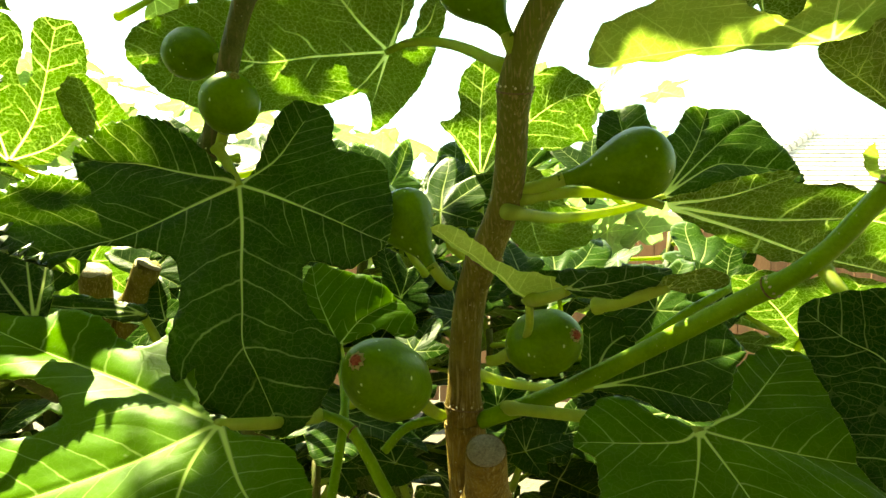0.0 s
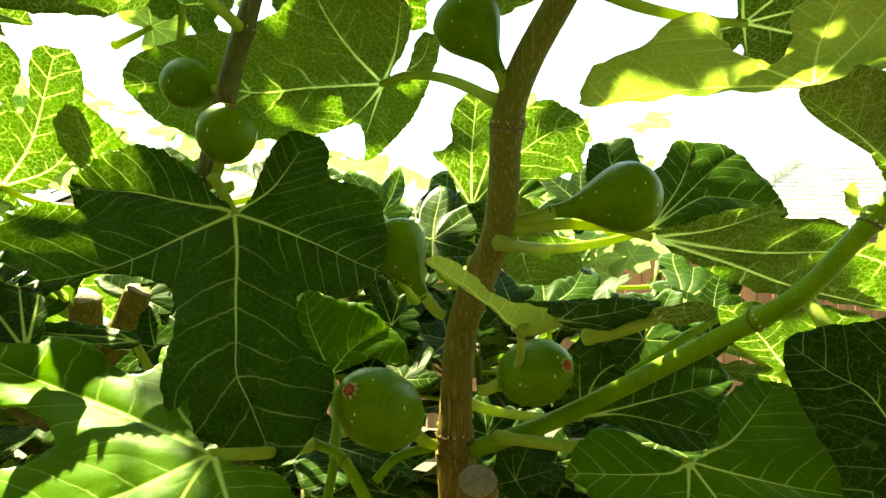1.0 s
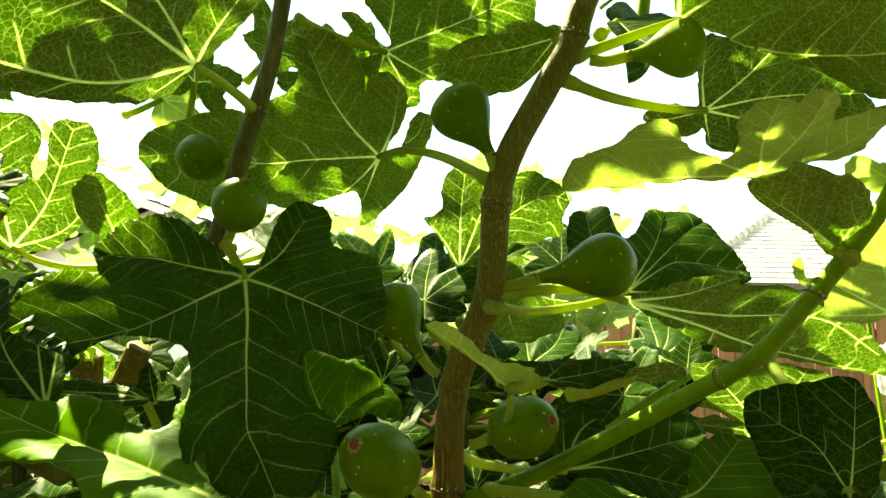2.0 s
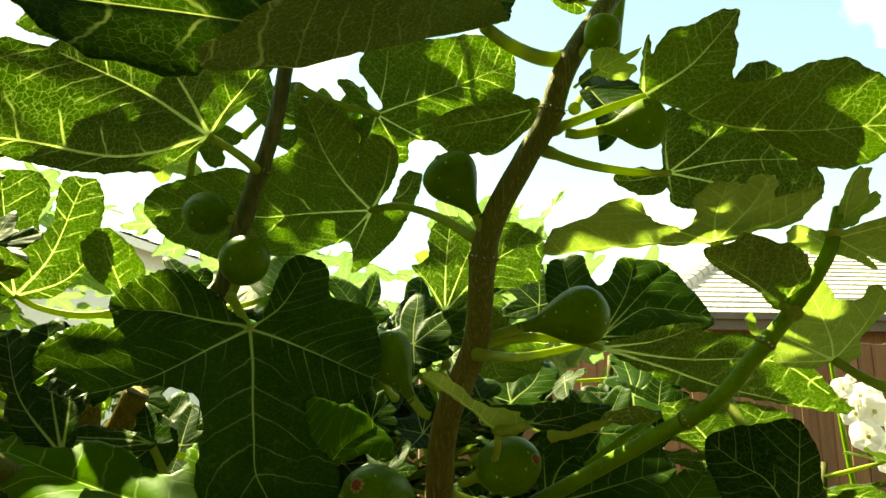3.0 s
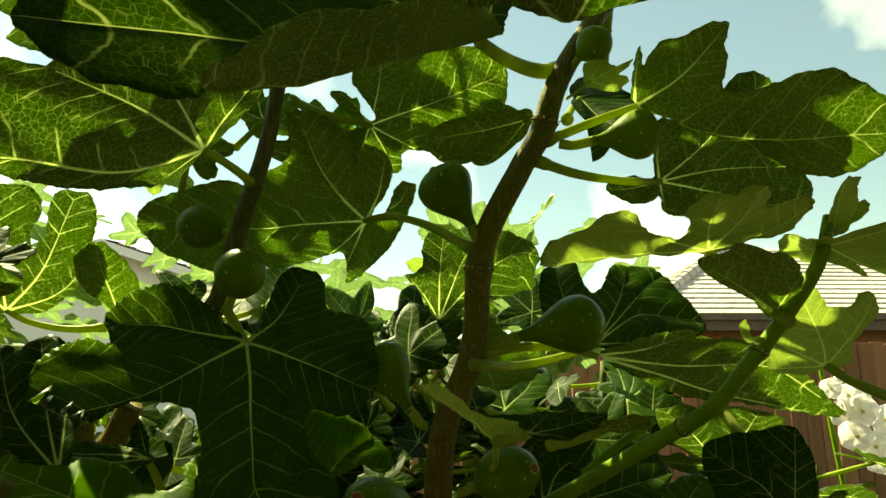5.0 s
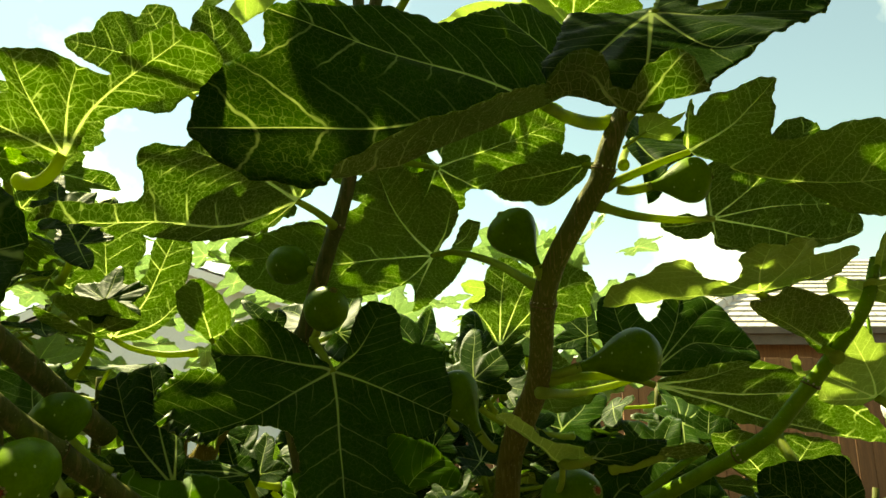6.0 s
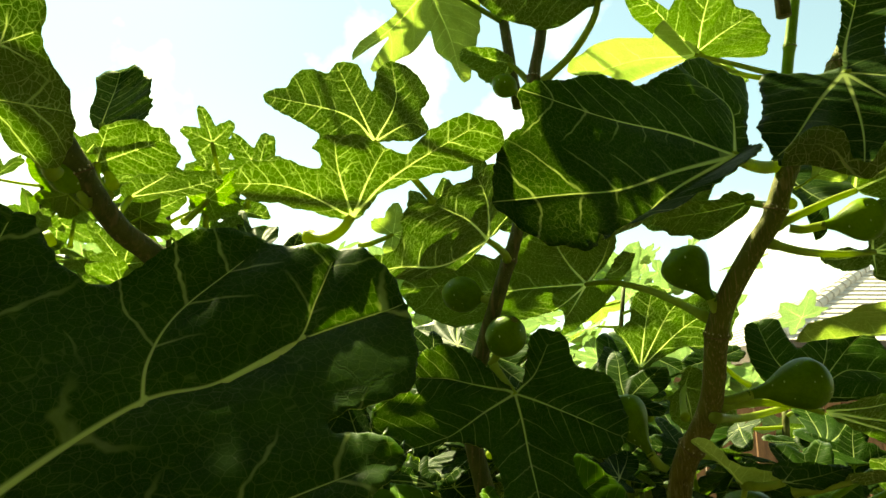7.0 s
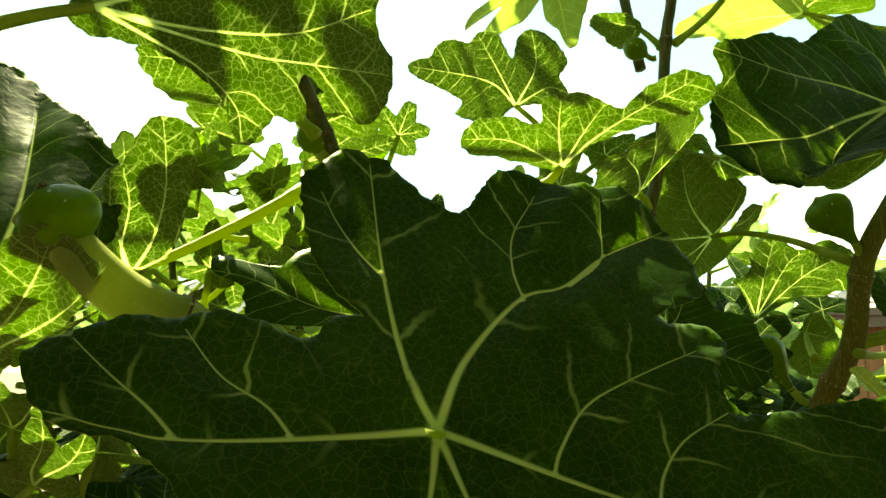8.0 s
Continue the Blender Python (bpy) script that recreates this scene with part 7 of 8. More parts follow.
fig((-0.114, 0.455, 1.581), (-0.123, 0.454, 1.584), (-0.149, 0.448, 1.599), 0.026, round_=True, label='small green fig high on the stem')

outlined_leaf((0.067, 0.335, 1.200), (0.95, 0.27, 0.18), (0.00, -0.55, 0.83),
     [(-62, 0.7), (-49, 1.5), (-31, 2.7), (-16, 4.2), (-7, 5.4), (0, 6.2), (12, 4.1), (35, 2.4), (77, 1.5), (102, 0.7)],
     [[(-4, 2.5), (0, 6.0)], [(29, 1.5), (30, 2.3)], [(-24, 1.7), (-28, 2.7)]], stem=(0.054, 0.375, 1.194), wave=0.0008, pucker=0.5, label="narrow glossy blue-green lobe of a fig leaf")

outlined_leaf((0.120, 0.345, 1.202), (0.94, -0.30, 0.17), (0.00, 0.50, 0.86),
     [(-161, 0.2), (-93, 0.9), (-63, 1.4), (-37, 2.1), (-8, 2.9), (12, 3.1), (27, 2.7), (44, 1.5), (63, 0.5)],
     [[(-11, 1.4), (0, 2.9)], [(-47, 1.3)], [(30, 1.2)]], stem=(0.090, 0.372, 1.190), wave=0.0008, pucker=0.5, label="pale edge-on fig leaf lobe")

outlined_leaf((-0.207, 0.460, 1.176), (-0.99, -0.10, 0.05), (0.10, -0.60, 0.79),
     [(-116, 0.4), (-46, 1.4), (-24, 3.8), (-16, 6.1), (-9, 8.1), (-8, 10.5), (-5, 11.8), (0, 11.9), (6, 10.6), (6, 8.2), (3, 6.2), (3, 4.0), (21, 2.0), (76, 1.0), (136, 0.5)],
     [[(-8, 3.1), (-3, 7.7), (0, 11.6)], [(-27, 2.4), (-20, 4.1)], [(11, 2.0), (5, 3.6)]], stem=(-0.190, 0.470, 1.100), wave=0.003, pucker=1.2, label="dark drooping fig leaf with a wavy margin")

# leaves added above the view, along the sun's rays, to shade those below
SHADE = [(-0.66, 0.99, 2.26), (-0.06, 0.64, 1.98), (-0.68, 1.13, 2.45), (-0.57, 1.08, 2.39), (-0.76, 1.17, 2.49), (-0.65, 1.16, 2.33), (-0.38, 1.16, 2.45), (-0.28, 0.46, 1.87), (-0.20, 0.49, 1.86), (-0.13, 0.53, 1.89), (-0.07, 0.48, 1.83), (-0.45, 0.28, 1.70), (-0.07, 0.70, 2.03), (-0.52, 0.96, 2.30), (-0.18, 0.86, 1.97), (-0.29, 0.64, 1.96), (-0.28, 0.74, 1.95), (-0.60, 1.42, 2.58), (-0.67, 1.36, 2.62), (-0.55, 1.50, 2.62), (-0.70, 0.28, 1.90), (-0.78, 0.27, 1.95), (-0.61, 0.42, 1.95)]

# stump of the older stem, sawn off below the fork
foot, face = Vector((0.034, 0.455, 1.030)), Vector((0.031, 0.402, 1.101))
stub = branch([(0.030, 0.470, 0.960), tuple(foot), tuple(face)], [0.0185, 0.0165, 0.0125], BARK, (0.7,), "sawn-off stub with a grey cut face", sides=18)
out = (face - foot).normalized()
bm = bmesh.new()
bmesh.ops.create_cone(bm, cap_ends=True, segments=24, radius1=0.0118, radius2=0.0108, depth=0.0016)
bmesh.ops.create_cone(bm, cap_ends=True, segments=14, radius1=0.0030, radius2=0.0022, depth=0.0030)
cut = part("cut_face", bm, CUT, stub, "grey sawn face with a hollow pith")
cut.matrix_local = Matrix.Translation(face + out * 0.0006) @ out.to_track_quat("Z", "Y").to_matrix().to_4x4()

# ---- more foliage: behind the nearer leaves; added overhead and behind the camera for shade ----


def plain_leaf(rnd, size, young=False):
    """One of a few plain five-lobed leaves, standing at the origin with its petiole."""
    keys = []
    for a, r in ((-178, 0.10), (-150, 0.42), (-118, 0.56), (-92, 0.42), (-55, 0.84), (-28, 0.50), (0, 1.0), (27, 0.52), (54, 0.85), (90, 0.43), (120, 0.57), (152, 0.40), (178, 0.10)):
        keys.append((a + rnd.uniform(-5, 5) * (abs(a) < 170), 100 * size * r * rnd.uniform(0.88, 1.12)))
    lobes = [keys[i][0] for i in (2, 4, 6, 8, 10)]
    lf = leaf((0, 0, 0), (1, 0, 0), (0, 0, 1), keys, lobes, stem=(-0.62 * size, 0.02, -0.42 * size), cup=rnd.uniform(-0.004, 0.012), droop=rnd.uniform(0.0, 0.012),
              wave=rnd.uniform(0.004, 0.009), fine=0.55, young=young, stalk=0.0026)
    return lf


rnd = random.Random(11)
patterns = [plain_leaf(rnd, s) for s in (0.085, 0.10, 0.115, 0.095)] + [plain_leaf(rnd, s, True) for s in (0.075, 0.09)]
used = [False] * len(patterns)


def set_leaf(k, stem_point, out, normal):
    """Puts a plain leaf so that its petiole leaves the stem at stem_point and its blade points outward."""
    ob = patterns[k]
    z = Vector(normal).normalized()
    x = Vector(out)
    x = (x - z * x.dot(z)).normalized()
    m = Matrix((x, z.cross(x), z)).transposed().to_4x4()
    local = Vector((-0.62, 0.2, -0.42)) * (0.085, 0.10, 0.115, 0.095, 0.075, 0.09)[k]
    local.y = 0.02
    m.translation = Vector(stem_point) - m.to_3x3() @ local
    if not used[k]:
        used[k] = True
        ob.matrix_local = m
        return ob
    return copy_thing(ob, m)


def leafy_branch(points, radii, count, kinds, seed, start=0.25, mat=None, tilt=0.45):
    """A branch with leaves set round it in a spiral, their upper faces turned to the light."""
    branch(points, radii, mat or BARK_GREEN, (0.3, 0.6, 0.85), sides=9, per=8)
    line = spline(points, 24)
    r = random.Random(seed)
    for i in range(count):
        f = start + (1 - start) * (i + 0.5) / count
        p = line[min(len(line) - 1, int(f * (len(line) - 1)))]
        w = i * 2.4 + r.uniform(-0.4, 0.4)
        out = Vector((math.cos(w), math.sin(w), r.uniform(-0.35, 0.25)))
        nrm = Vector((0, 0, 1)) * 0.7 + SUN_DIR * 0.35 + out * tilt + Vector((r.uniform(-0.3, 0.3), r.uniform(-0.3, 0.3), 0))
        set_leaf(r.choice(kinds), p, out, nrm)


# stems behind the nearer leaves
leafy_branch([(-0.12, 0.64, 0.0), (-0.50, 0.72, 0.75), (-0.62, 0.75, 1.20), (-0.67, 0.75, 1.54)], [0.016, 0.010, 0.007, 0.004], 17, (0, 1, 2, 3), 51, 0.55)
leafy_branch([(-0.14, 0.66, 0.0), (-0.70, 0.80, 0.75), (-0.88, 0.82, 1.25), (-0.94, 0.80, 1.66)], [0.016, 0.010, 0.007, 0.004], 17, (0, 1, 2, 3), 52, 0.55)
leafy_branch([(-0.05, 0.62, 0.0), (-0.10, 0.80, 0.75), (-0.12, 0.86, 1.10), (-0.10, 0.88, 1.36)], [0.018, 0.011, 0.008, 0.005], 15, (0, 1, 2, 3), 21, 0.5)
leafy_branch([(0.10, 0.60, 0.0), (0.22, 0.78, 0.70), (0.27, 0.84, 1.05), (0.30, 0.88, 1.26)], [0.018, 0.011, 0.008, 0.005], 14, (0, 1, 2, 3), 22, 0.5)
leafy_branch([(-0.12, 0.62, 0.0), (-0.42, 0.80, 0.70), (-0.52, 0.84, 1.05), (-0.55, 0.86, 1.27)], [0.018, 0.011, 0.008, 0.005], 14, (0, 1, 2, 3), 23, 0.5)
leafy_branch([(0.06, 0.66, 0.0), (0.08, 1.05, 0.70), (0.08, 1.15, 1.15), (0.12, 1.18, 1.50)], [0.016, 0.010, 0.007, 0.004], 15, (0, 1, 4, 5), 24, 0.5)
leafy_branch([(-0.10, 0.66, 0.0), (-0.62, 1.05, 0.70), (-0.78, 1.12, 1.15), (-0.82, 1.15, 1.42)], [0.016, 0.010, 0.007, 0.004], 14, (0, 1, 3), 25, 0.5)
leafy_branch([(-0.10, 0.60, 0.0), (-0.75, 0.62, 0.70), (-0.92, 0.62, 1.10), (-0.98, 0.64, 1.50)], [0.016, 0.010, 0.007, 0.004], 14, (0, 1, 3), 26, 0.5)
leafy_branch([(0.08, 0.56, 0.0), (0.20, 0.62, 0.55), (0.24, 0.62, 0.85), (0.25, 0.62, 1.06)], [0.014, 0.009, 0.007, 0.004], 12, (0, 1, 2, 3), 27, 0.35)
leafy_branch([(-0.04, 0.52, 0.0), (-0.20, 0.60, 0.55), (-0.26, 0.62, 0.85), (-0.28, 0.62, 1.06)], [0.014, 0.009, 0.007, 0.004], 12, (0, 1, 2, 3), 28, 0.35)

leafy_branch([(0.02, 0.55, 0.0), (0.05, 0.70, 0.55), (0.06, 0.74, 0.90), (0.05, 0.76, 1.14)], [0.014, 0.009, 0.007, 0.004], 14, (1, 2, 3), 41, 0.35)
leafy_branch([(0.10, 0.60, 0.0), (0.40, 0.72, 0.55), (0.50, 0.76, 0.90), (0.55, 0.78, 1.12)], [0.014, 0.009, 0.007, 0.004], 14, (1, 2, 3), 42, 0.35)
leafy_branch([(-0.08, 0.58, 0.0), (-0.34, 0.56, 0.50), (-0.42, 0.54, 0.82), (-0.46, 0.52, 1.05)], [0.014, 0.009, 0.007, 0.004], 14, (1, 2, 3), 43, 0.35)
leafy_branch([(0.04, 0.50, 0.0), (0.10, 0.48, 0.50), (0.13, 0.50, 0.80), (0.16, 0.52, 1.00)], [0.014, 0.009, 0.007, 0.004], 12, (1, 2, 3), 44, 0.35)
leafy_branch([(-0.02, 0.50, 0.0), (-0.08, 0.50, 0.50), (-0.10, 0.54, 0.80), (-0.11, 0.58, 1.04)], [0.014, 0.009, 0.007, 0.004], 12, (1, 2, 3), 45, 0.35)

# boughs added overhead, above the view, to carry the shading leaves
boughs = [
    [(0.13, 0.38, 1.62), (0.12, 0.36, 1.80), (0.06, 0.28, 2.0), (-0.02, 0.10, 2.12)],
    [(-0.12, 0.52, 1.60), (-0.16, 0.54, 1.84), (-0.26, 0.50, 2.04), (-0.36, 0.34, 2.16)],
    [(0.13, 0.38, 1.64), (0.30, 0.30, 1.84), (0.45, 0.10, 1.99), (0.52, -0.15, 2.05)],
    [(-0.02, 0.10, 2.12), (-0.10, -0.1, 2.1), (-0.18, -0.35, 2.02), (-0.2, -0.62, 1.88)],
    [(-0.36, 0.34, 2.16), (-0.55, 0.10, 2.10), (-0.70, -0.2, 1.98), (-0.75, -0.5, 1.8)],
    [(-0.26, 0.50, 2.04), (-0.45, 0.62, 2.12), (-0.65, 0.62, 2.12), (-0.85, 0.5, 2.0)]]
for line in boughs:
    branch(line, [0.007, 0.006, 0.005, 0.004], BARK_GREEN, (0.4, 0.75), sides=9, per=6)
bough_points = np.concatenate([spline(line, 8) for line in boughs])
rnd = random.Random(77)
# each added shade leaf hangs on a twig from the nearest bough
for p in SHADE:
    q = bough_points[np.argmin(np.linalg.norm(bough_points - np.array(p), axis=1))]
    out = Vector((rnd.uniform(-1, 1), rnd.uniform(-1, 1), rnd.uniform(-0.3, 0.1)))
    nrm = SUN_DIR + Vector((rnd.uniform(-0.2, 0.2), rnd.uniform(-0.2, 0.2), 0.2))
    z = nrm.normalized()
    out = (out - z * out.dot(z)).normalized()
    s = Vector(p) - out * 0.055
    set_leaf(0, s, out, nrm)
    branch([tuple(q), tuple((Vector(q) + s) / 2 + Vector((0, 0, 0.03))), tuple(s)], [0.0035, 0.003, 0.0025], SHOOT, (), sides=7, per=5)

# unseen leaves added over and behind the camera's way, one mass blocking sky light
rnd = random.Random(99)
template = []
for w in range(36):
    a = -180 + w * 10
    template.append((a, float(radius_at([(-178, 10), (-150, 42), (-118, 56), (-92, 42), (-55, 84), (-28, 50), (0, 100), (27, 52), (54, 85), (90, 43), (120, 57), (152, 40), (178, 10)], [a])[0]) / 100))
mv, mf, mm, mu, ma = [], [], [], [], []
made = 0
while made < 3000:
    az, el = rnd.uniform(0, 2 * math.pi), math.asin(rnd.uniform(-0.35, 1.0))
    d = Vector((math.cos(az) * math.cos(el), math.sin(az) * math.cos(el), math.sin(el)))
    p = Vector((-0.08, 0.0, 1.30)) + d * rnd.uniform(0.8, 1.9)
    ahead = p.y + 0.30
    if ahead > -0.15 and abs(p.x + 0.12) < 1.15 * ahead + 0.25 and p.z < 1.45 + 0.85 * ahead:
        continue
    # gaps stay open towards the sun and for a patch of overhead sky
    if d.dot(SUN_DIR) > 0.84:
        continue
    if d.dot(Vector((-0.15, -0.33, 0.93))) > 0.97:
        continue
    made += 1
    size = rnd.uniform(0.085, 0.13)
    z = (Vector((0, 0, 0.6)) + SUN_DIR * 0.4 + d * 0.5 + Vector((rnd.uniform(-0.5, 0.5), rnd.uniform(-0.5, 0.5), 0))).normalized()
    x = z.orthogonal().normalized()
    x = Matrix.Rotation(rnd.uniform(0, 6.28), 3, z) @ x
    y = z.cross(x)
    o = len(mv)
    for off in (0.0003, -0.0003):
        mv.append(tuple(p + z * off))
        mu.append((made * 0.7, 0))
        ma.append((0, 0.5, 0.02, 0))
        for a, r in template:
            c, s = math.cos(radians(a)) * r * size, math.sin(radians(a)) * r * size
            mv.append(tuple(p + x * c + y * s + z * (off - 0.9 * (r * size) ** 2)))
            mu.append((made * 0.7 + c, s))
            ma.append((r, 0.5, 0.02, 0))
    for k in range(36):
        j = (k + 1) % 36
        mf.append((o, o + 1 + k, o + 1 + j))
        mm.append(0)
        mf.append((o + 37, o + 38 + j, o + 38 + k))
        mm.append(1)
sky_screen = mesh_part("foliage", mv, mf, [LEAF_TOP, LEAF_UNDER], fig_tree, "unseen mass of fig leaves added to block sky light", uvs=mu, mats=mm, vein=ma)
tagged(sky_screen, kind="stuff")


def leaf_mass(name, label, places, skins):
    """Many plain leaves joined into one mesh: places are (pattern, pose)."""
    vs, fs, us, ats, ms, o = [], [], [], [], [], 0
    for k, m in places:
        me = patterns[k].data
        n = len(me.vertices)
        co = np.empty(n * 3)
        me.vertices.foreach_get("co", co)
        mm = np.array(m)
        vs.append(co.reshape(-1, 3) @ mm[:3, :3].T + mm[:3, 3])
        vi = np.empty(n * 4, dtype=np.float32)
        me.attributes["vein"].data.foreach_get("color", vi)
        ats.append(vi.reshape(-1, 4))
        uv = np.empty(len(me.loops) * 2, dtype=np.float32)
        me.uv_layers[0].data.foreach_get("uv", uv)
        li = np.empty(len(me.loops), dtype=np.int32)
        me.loops.foreach_get("vertex_index", li)
        pu = np.zeros((n, 2), dtype=np.float32)
        pu[li] = uv.reshape(-1, 2)
        us.append(pu)
        for p in me.polygons:
            fs.append([o + q for q in p.vertices])
            ms.append(p.material_index)
        o += n
    return mesh_part(name, np.concatenate(vs).tolist(), fs, skins, fig_tree, label, uvs=np.concatenate(us), mats=ms, vein=np.concatenate(ats))


# low leaves round the foot of the stems, in deep shade
rnd = random.Random(123)
places = []
while len(places) < 270:
    p = Vector((rnd.uniform(-1.0, 0.68), rnd.uniform(0.56, 1.15), rnd.uniform(0.45, 1.10)))
    if p.z > 1.13 - 0.10 * abs(p.x):
        continue
    w = rnd.uniform(0, 6.28)
    out = Vector((math.cos(w), math.sin(w) - 0.5, rnd.uniform(-0.5, 0.2)))
    z = (Vector((0, -0.25, 0.75)) + SUN_DIR * 0.3 + Vector((rnd.uniform(-0.5, 0.5), rnd.uniform(-0.6, 0.3), 0))).normalized()
    x = (out - z * out.dot(z)).normalized()
    m = Matrix((x, z.cross(x), z)).transposed().to_4x4()
    m.translation = p
    places.append((rnd.choice((0, 1, 2, 3)), m))
while len(places) < 410:
    p = Vector((rnd.uniform(-1.1, 0.62), rnd.uniform(0.80, 1.25), rnd.uniform(0.98, 1.21)))
    if p.x < -0.30 and p.z > 1.14:
        continue
    if p.x > 0.3 and p.z > 1.12:
        continue
    w = rnd.uniform(0, 6.28)
    out = Vector((math.cos(w), math.sin(w) - 0.3, rnd.uniform(-0.4, 0.3)))
    z = (Vector((0, -0.1, 0.7)) + SUN_DIR * 0.4 + Vector((rnd.uniform(-0.6, 0.6), rnd.uniform(-0.6, 0.5), 0))).normalized()
    x = (out - z * out.dot(z)).normalized()
    m = Matrix((x, z.cross(x), z)).transposed().to_4x4()
    m.translation = p
    places.append((rnd.choice((0, 1, 2, 3)), m))
while len(places) < 490:
    p = Vector((rnd.uniform(-1.25, -0.58), rnd.uniform(0.12, 0.62), rnd.uniform(0.70, 1.14)))
    w = rnd.uniform(0, 6.28)
    out = Vector((math.cos(w), math.sin(w), rnd.uniform(-0.4, 0.3)))
    z = (Vector((0.2, -0.1, 0.7)) + SUN_DIR * 0.3 + Vector((rnd.uniform(-0.6, 0.6), rnd.uniform(-0.6, 0.6), 0))).normalized()
    x = (out - z * out.dot(z)).normalized()
    m = Matrix((x, z.cross(x), z)).transposed().to_4x4()
    m.translation = p
    places.append((rnd.choice((0, 1, 2, 3)), m))
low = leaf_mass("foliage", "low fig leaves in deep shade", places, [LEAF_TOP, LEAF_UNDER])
tagged(low, kind="stuff")

# farther leaves of the crown, lit through by the sun, glare painted into colour
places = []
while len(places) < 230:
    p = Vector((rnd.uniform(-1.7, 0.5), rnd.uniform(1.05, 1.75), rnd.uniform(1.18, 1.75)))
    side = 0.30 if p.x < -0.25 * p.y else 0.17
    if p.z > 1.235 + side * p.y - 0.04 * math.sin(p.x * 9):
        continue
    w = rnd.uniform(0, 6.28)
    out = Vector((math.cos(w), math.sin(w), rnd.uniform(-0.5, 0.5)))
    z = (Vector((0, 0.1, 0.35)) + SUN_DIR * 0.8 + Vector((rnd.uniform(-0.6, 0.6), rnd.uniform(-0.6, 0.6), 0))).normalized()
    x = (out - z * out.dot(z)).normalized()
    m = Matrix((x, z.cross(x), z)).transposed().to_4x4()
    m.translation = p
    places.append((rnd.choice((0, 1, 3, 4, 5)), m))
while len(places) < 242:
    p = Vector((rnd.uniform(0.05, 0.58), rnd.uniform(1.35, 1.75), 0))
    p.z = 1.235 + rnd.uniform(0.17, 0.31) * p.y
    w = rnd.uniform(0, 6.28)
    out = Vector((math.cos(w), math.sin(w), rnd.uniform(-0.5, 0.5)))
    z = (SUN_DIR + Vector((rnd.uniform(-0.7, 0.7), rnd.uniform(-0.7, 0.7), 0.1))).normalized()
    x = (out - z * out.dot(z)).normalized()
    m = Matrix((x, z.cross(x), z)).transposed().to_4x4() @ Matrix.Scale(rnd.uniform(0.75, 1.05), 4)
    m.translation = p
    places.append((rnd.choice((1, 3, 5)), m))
far_leaves = leaf_mass("foliage", "farther yellow-green fig leaves in the sun, paled by painted-in glare", places, [PALE_TOP, PALE_UNDER])
tagged(far_leaves, kind="stuff")

# ---- garden and houses ----


def earth():
    m, nt, out = material("dry_garden_soil")
    co = coords(nt)
    a, b = noise_tex(nt, 1.3, 6, co), noise_tex(nt, 45, 6, co)
    tone = value_of(nt, "ADD", value_of(nt, "MULTIPLY", a.outputs[0], 0.5), value_of(nt, "MULTIPLY", b.outputs[0], 0.5))
    col = ramp(nt, tone, [(0.35, (0.045, 0.034, 0.024)), (0.55, (0.085, 0.066, 0.045)), (0.7, (0.06, 0.056, 0.03))])
    p = add(nt, "BsdfPrincipled", Roughness=0.95)
    bump = add(nt, "Bump", Strength=0.9, Distance=0.02)
    nt.links.new(b.outputs[0], bump.inputs["Height"])
    nt.links.new(col.outputs[0], p.inputs["Base Color"])
    nt.links.new(bump.outputs[0], p.inputs["Normal"])
    nt.links.new(p.outputs[0], out.inputs[0])
    return m


def painted(name, dark, light, rough, scale, relief=0.4, stretch=(1, 1, 1)):
    m, nt, out = material(name)
    mp = add(nt, "Mapping")
    mp.inputs["Scale"].default_value = stretch
    nt.links.new(coords(nt), mp.inputs["Vector"])
    a, b = noise_tex(nt, scale, 5, mp.outputs[0]), noise_tex(nt, scale * 14, 4, mp.outputs[0])
    tone = value_of(nt, "ADD", value_of(nt, "MULTIPLY", a.outputs[0], 0.55), value_of(nt, "MULTIPLY", b.outputs[0], 0.45))
    ri = nt.nodes.new("ShaderNodeObjectInfo").outputs["Random"]
    tone = value_of(nt, "ADD", tone, value_of(nt, "MULTIPLY", value_of(nt, "SUBTRACT", ri, 0.5), 0.25))
    col = ramp(nt, tone, [(0.35, dark), (0.65, light)])
    p = add(nt, "BsdfPrincipled", Roughness=rough)
    bump = add(nt, "Bump", Strength=relief, Distance=0.004)
    nt.links.new(b.outputs[0], bump.inputs["Height"])
    nt.links.new(col.outputs[0], p.inputs["Base Color"])
    nt.links.new(bump.outputs[0], p.inputs["Normal"])
    nt.links.new(p.outputs[0], out.inputs[0])
    return m


SOIL = earth()
STUCCO = painted("white_stucco", (0.72, 0.72, 0.70), (0.82, 0.82, 0.80), 0.9, 1.2)
ROOF_TILE = painted("grey_concrete_tile", (0.40, 0.37, 0.34), (0.54, 0.50, 0.46), 0.85, 3.0)
FASCIA = painted("brown_fascia", (0.06, 0.045, 0.034), (0.11, 0.083, 0.062), 0.7, 4.0)
FENCE = painted("red_brown_fence_stain", (0.12, 0.050, 0.018), (0.24, 0.110, 0.044), 0.8, 3.0, 0.6, (8, 8, 0.5))
PETAL = soft_plant("white_petal", (0.80, 0.78, 0.74), (0.88, 0.87, 0.84), (0.92, 0.90, 0.86), 0.6, 200, passing=0.6)
POLLEN = soft_plant("yellow_flower_centre", (0.50, 0.42, 0.12), (0.65, 0.58, 0.22), None, 0.8, 700)

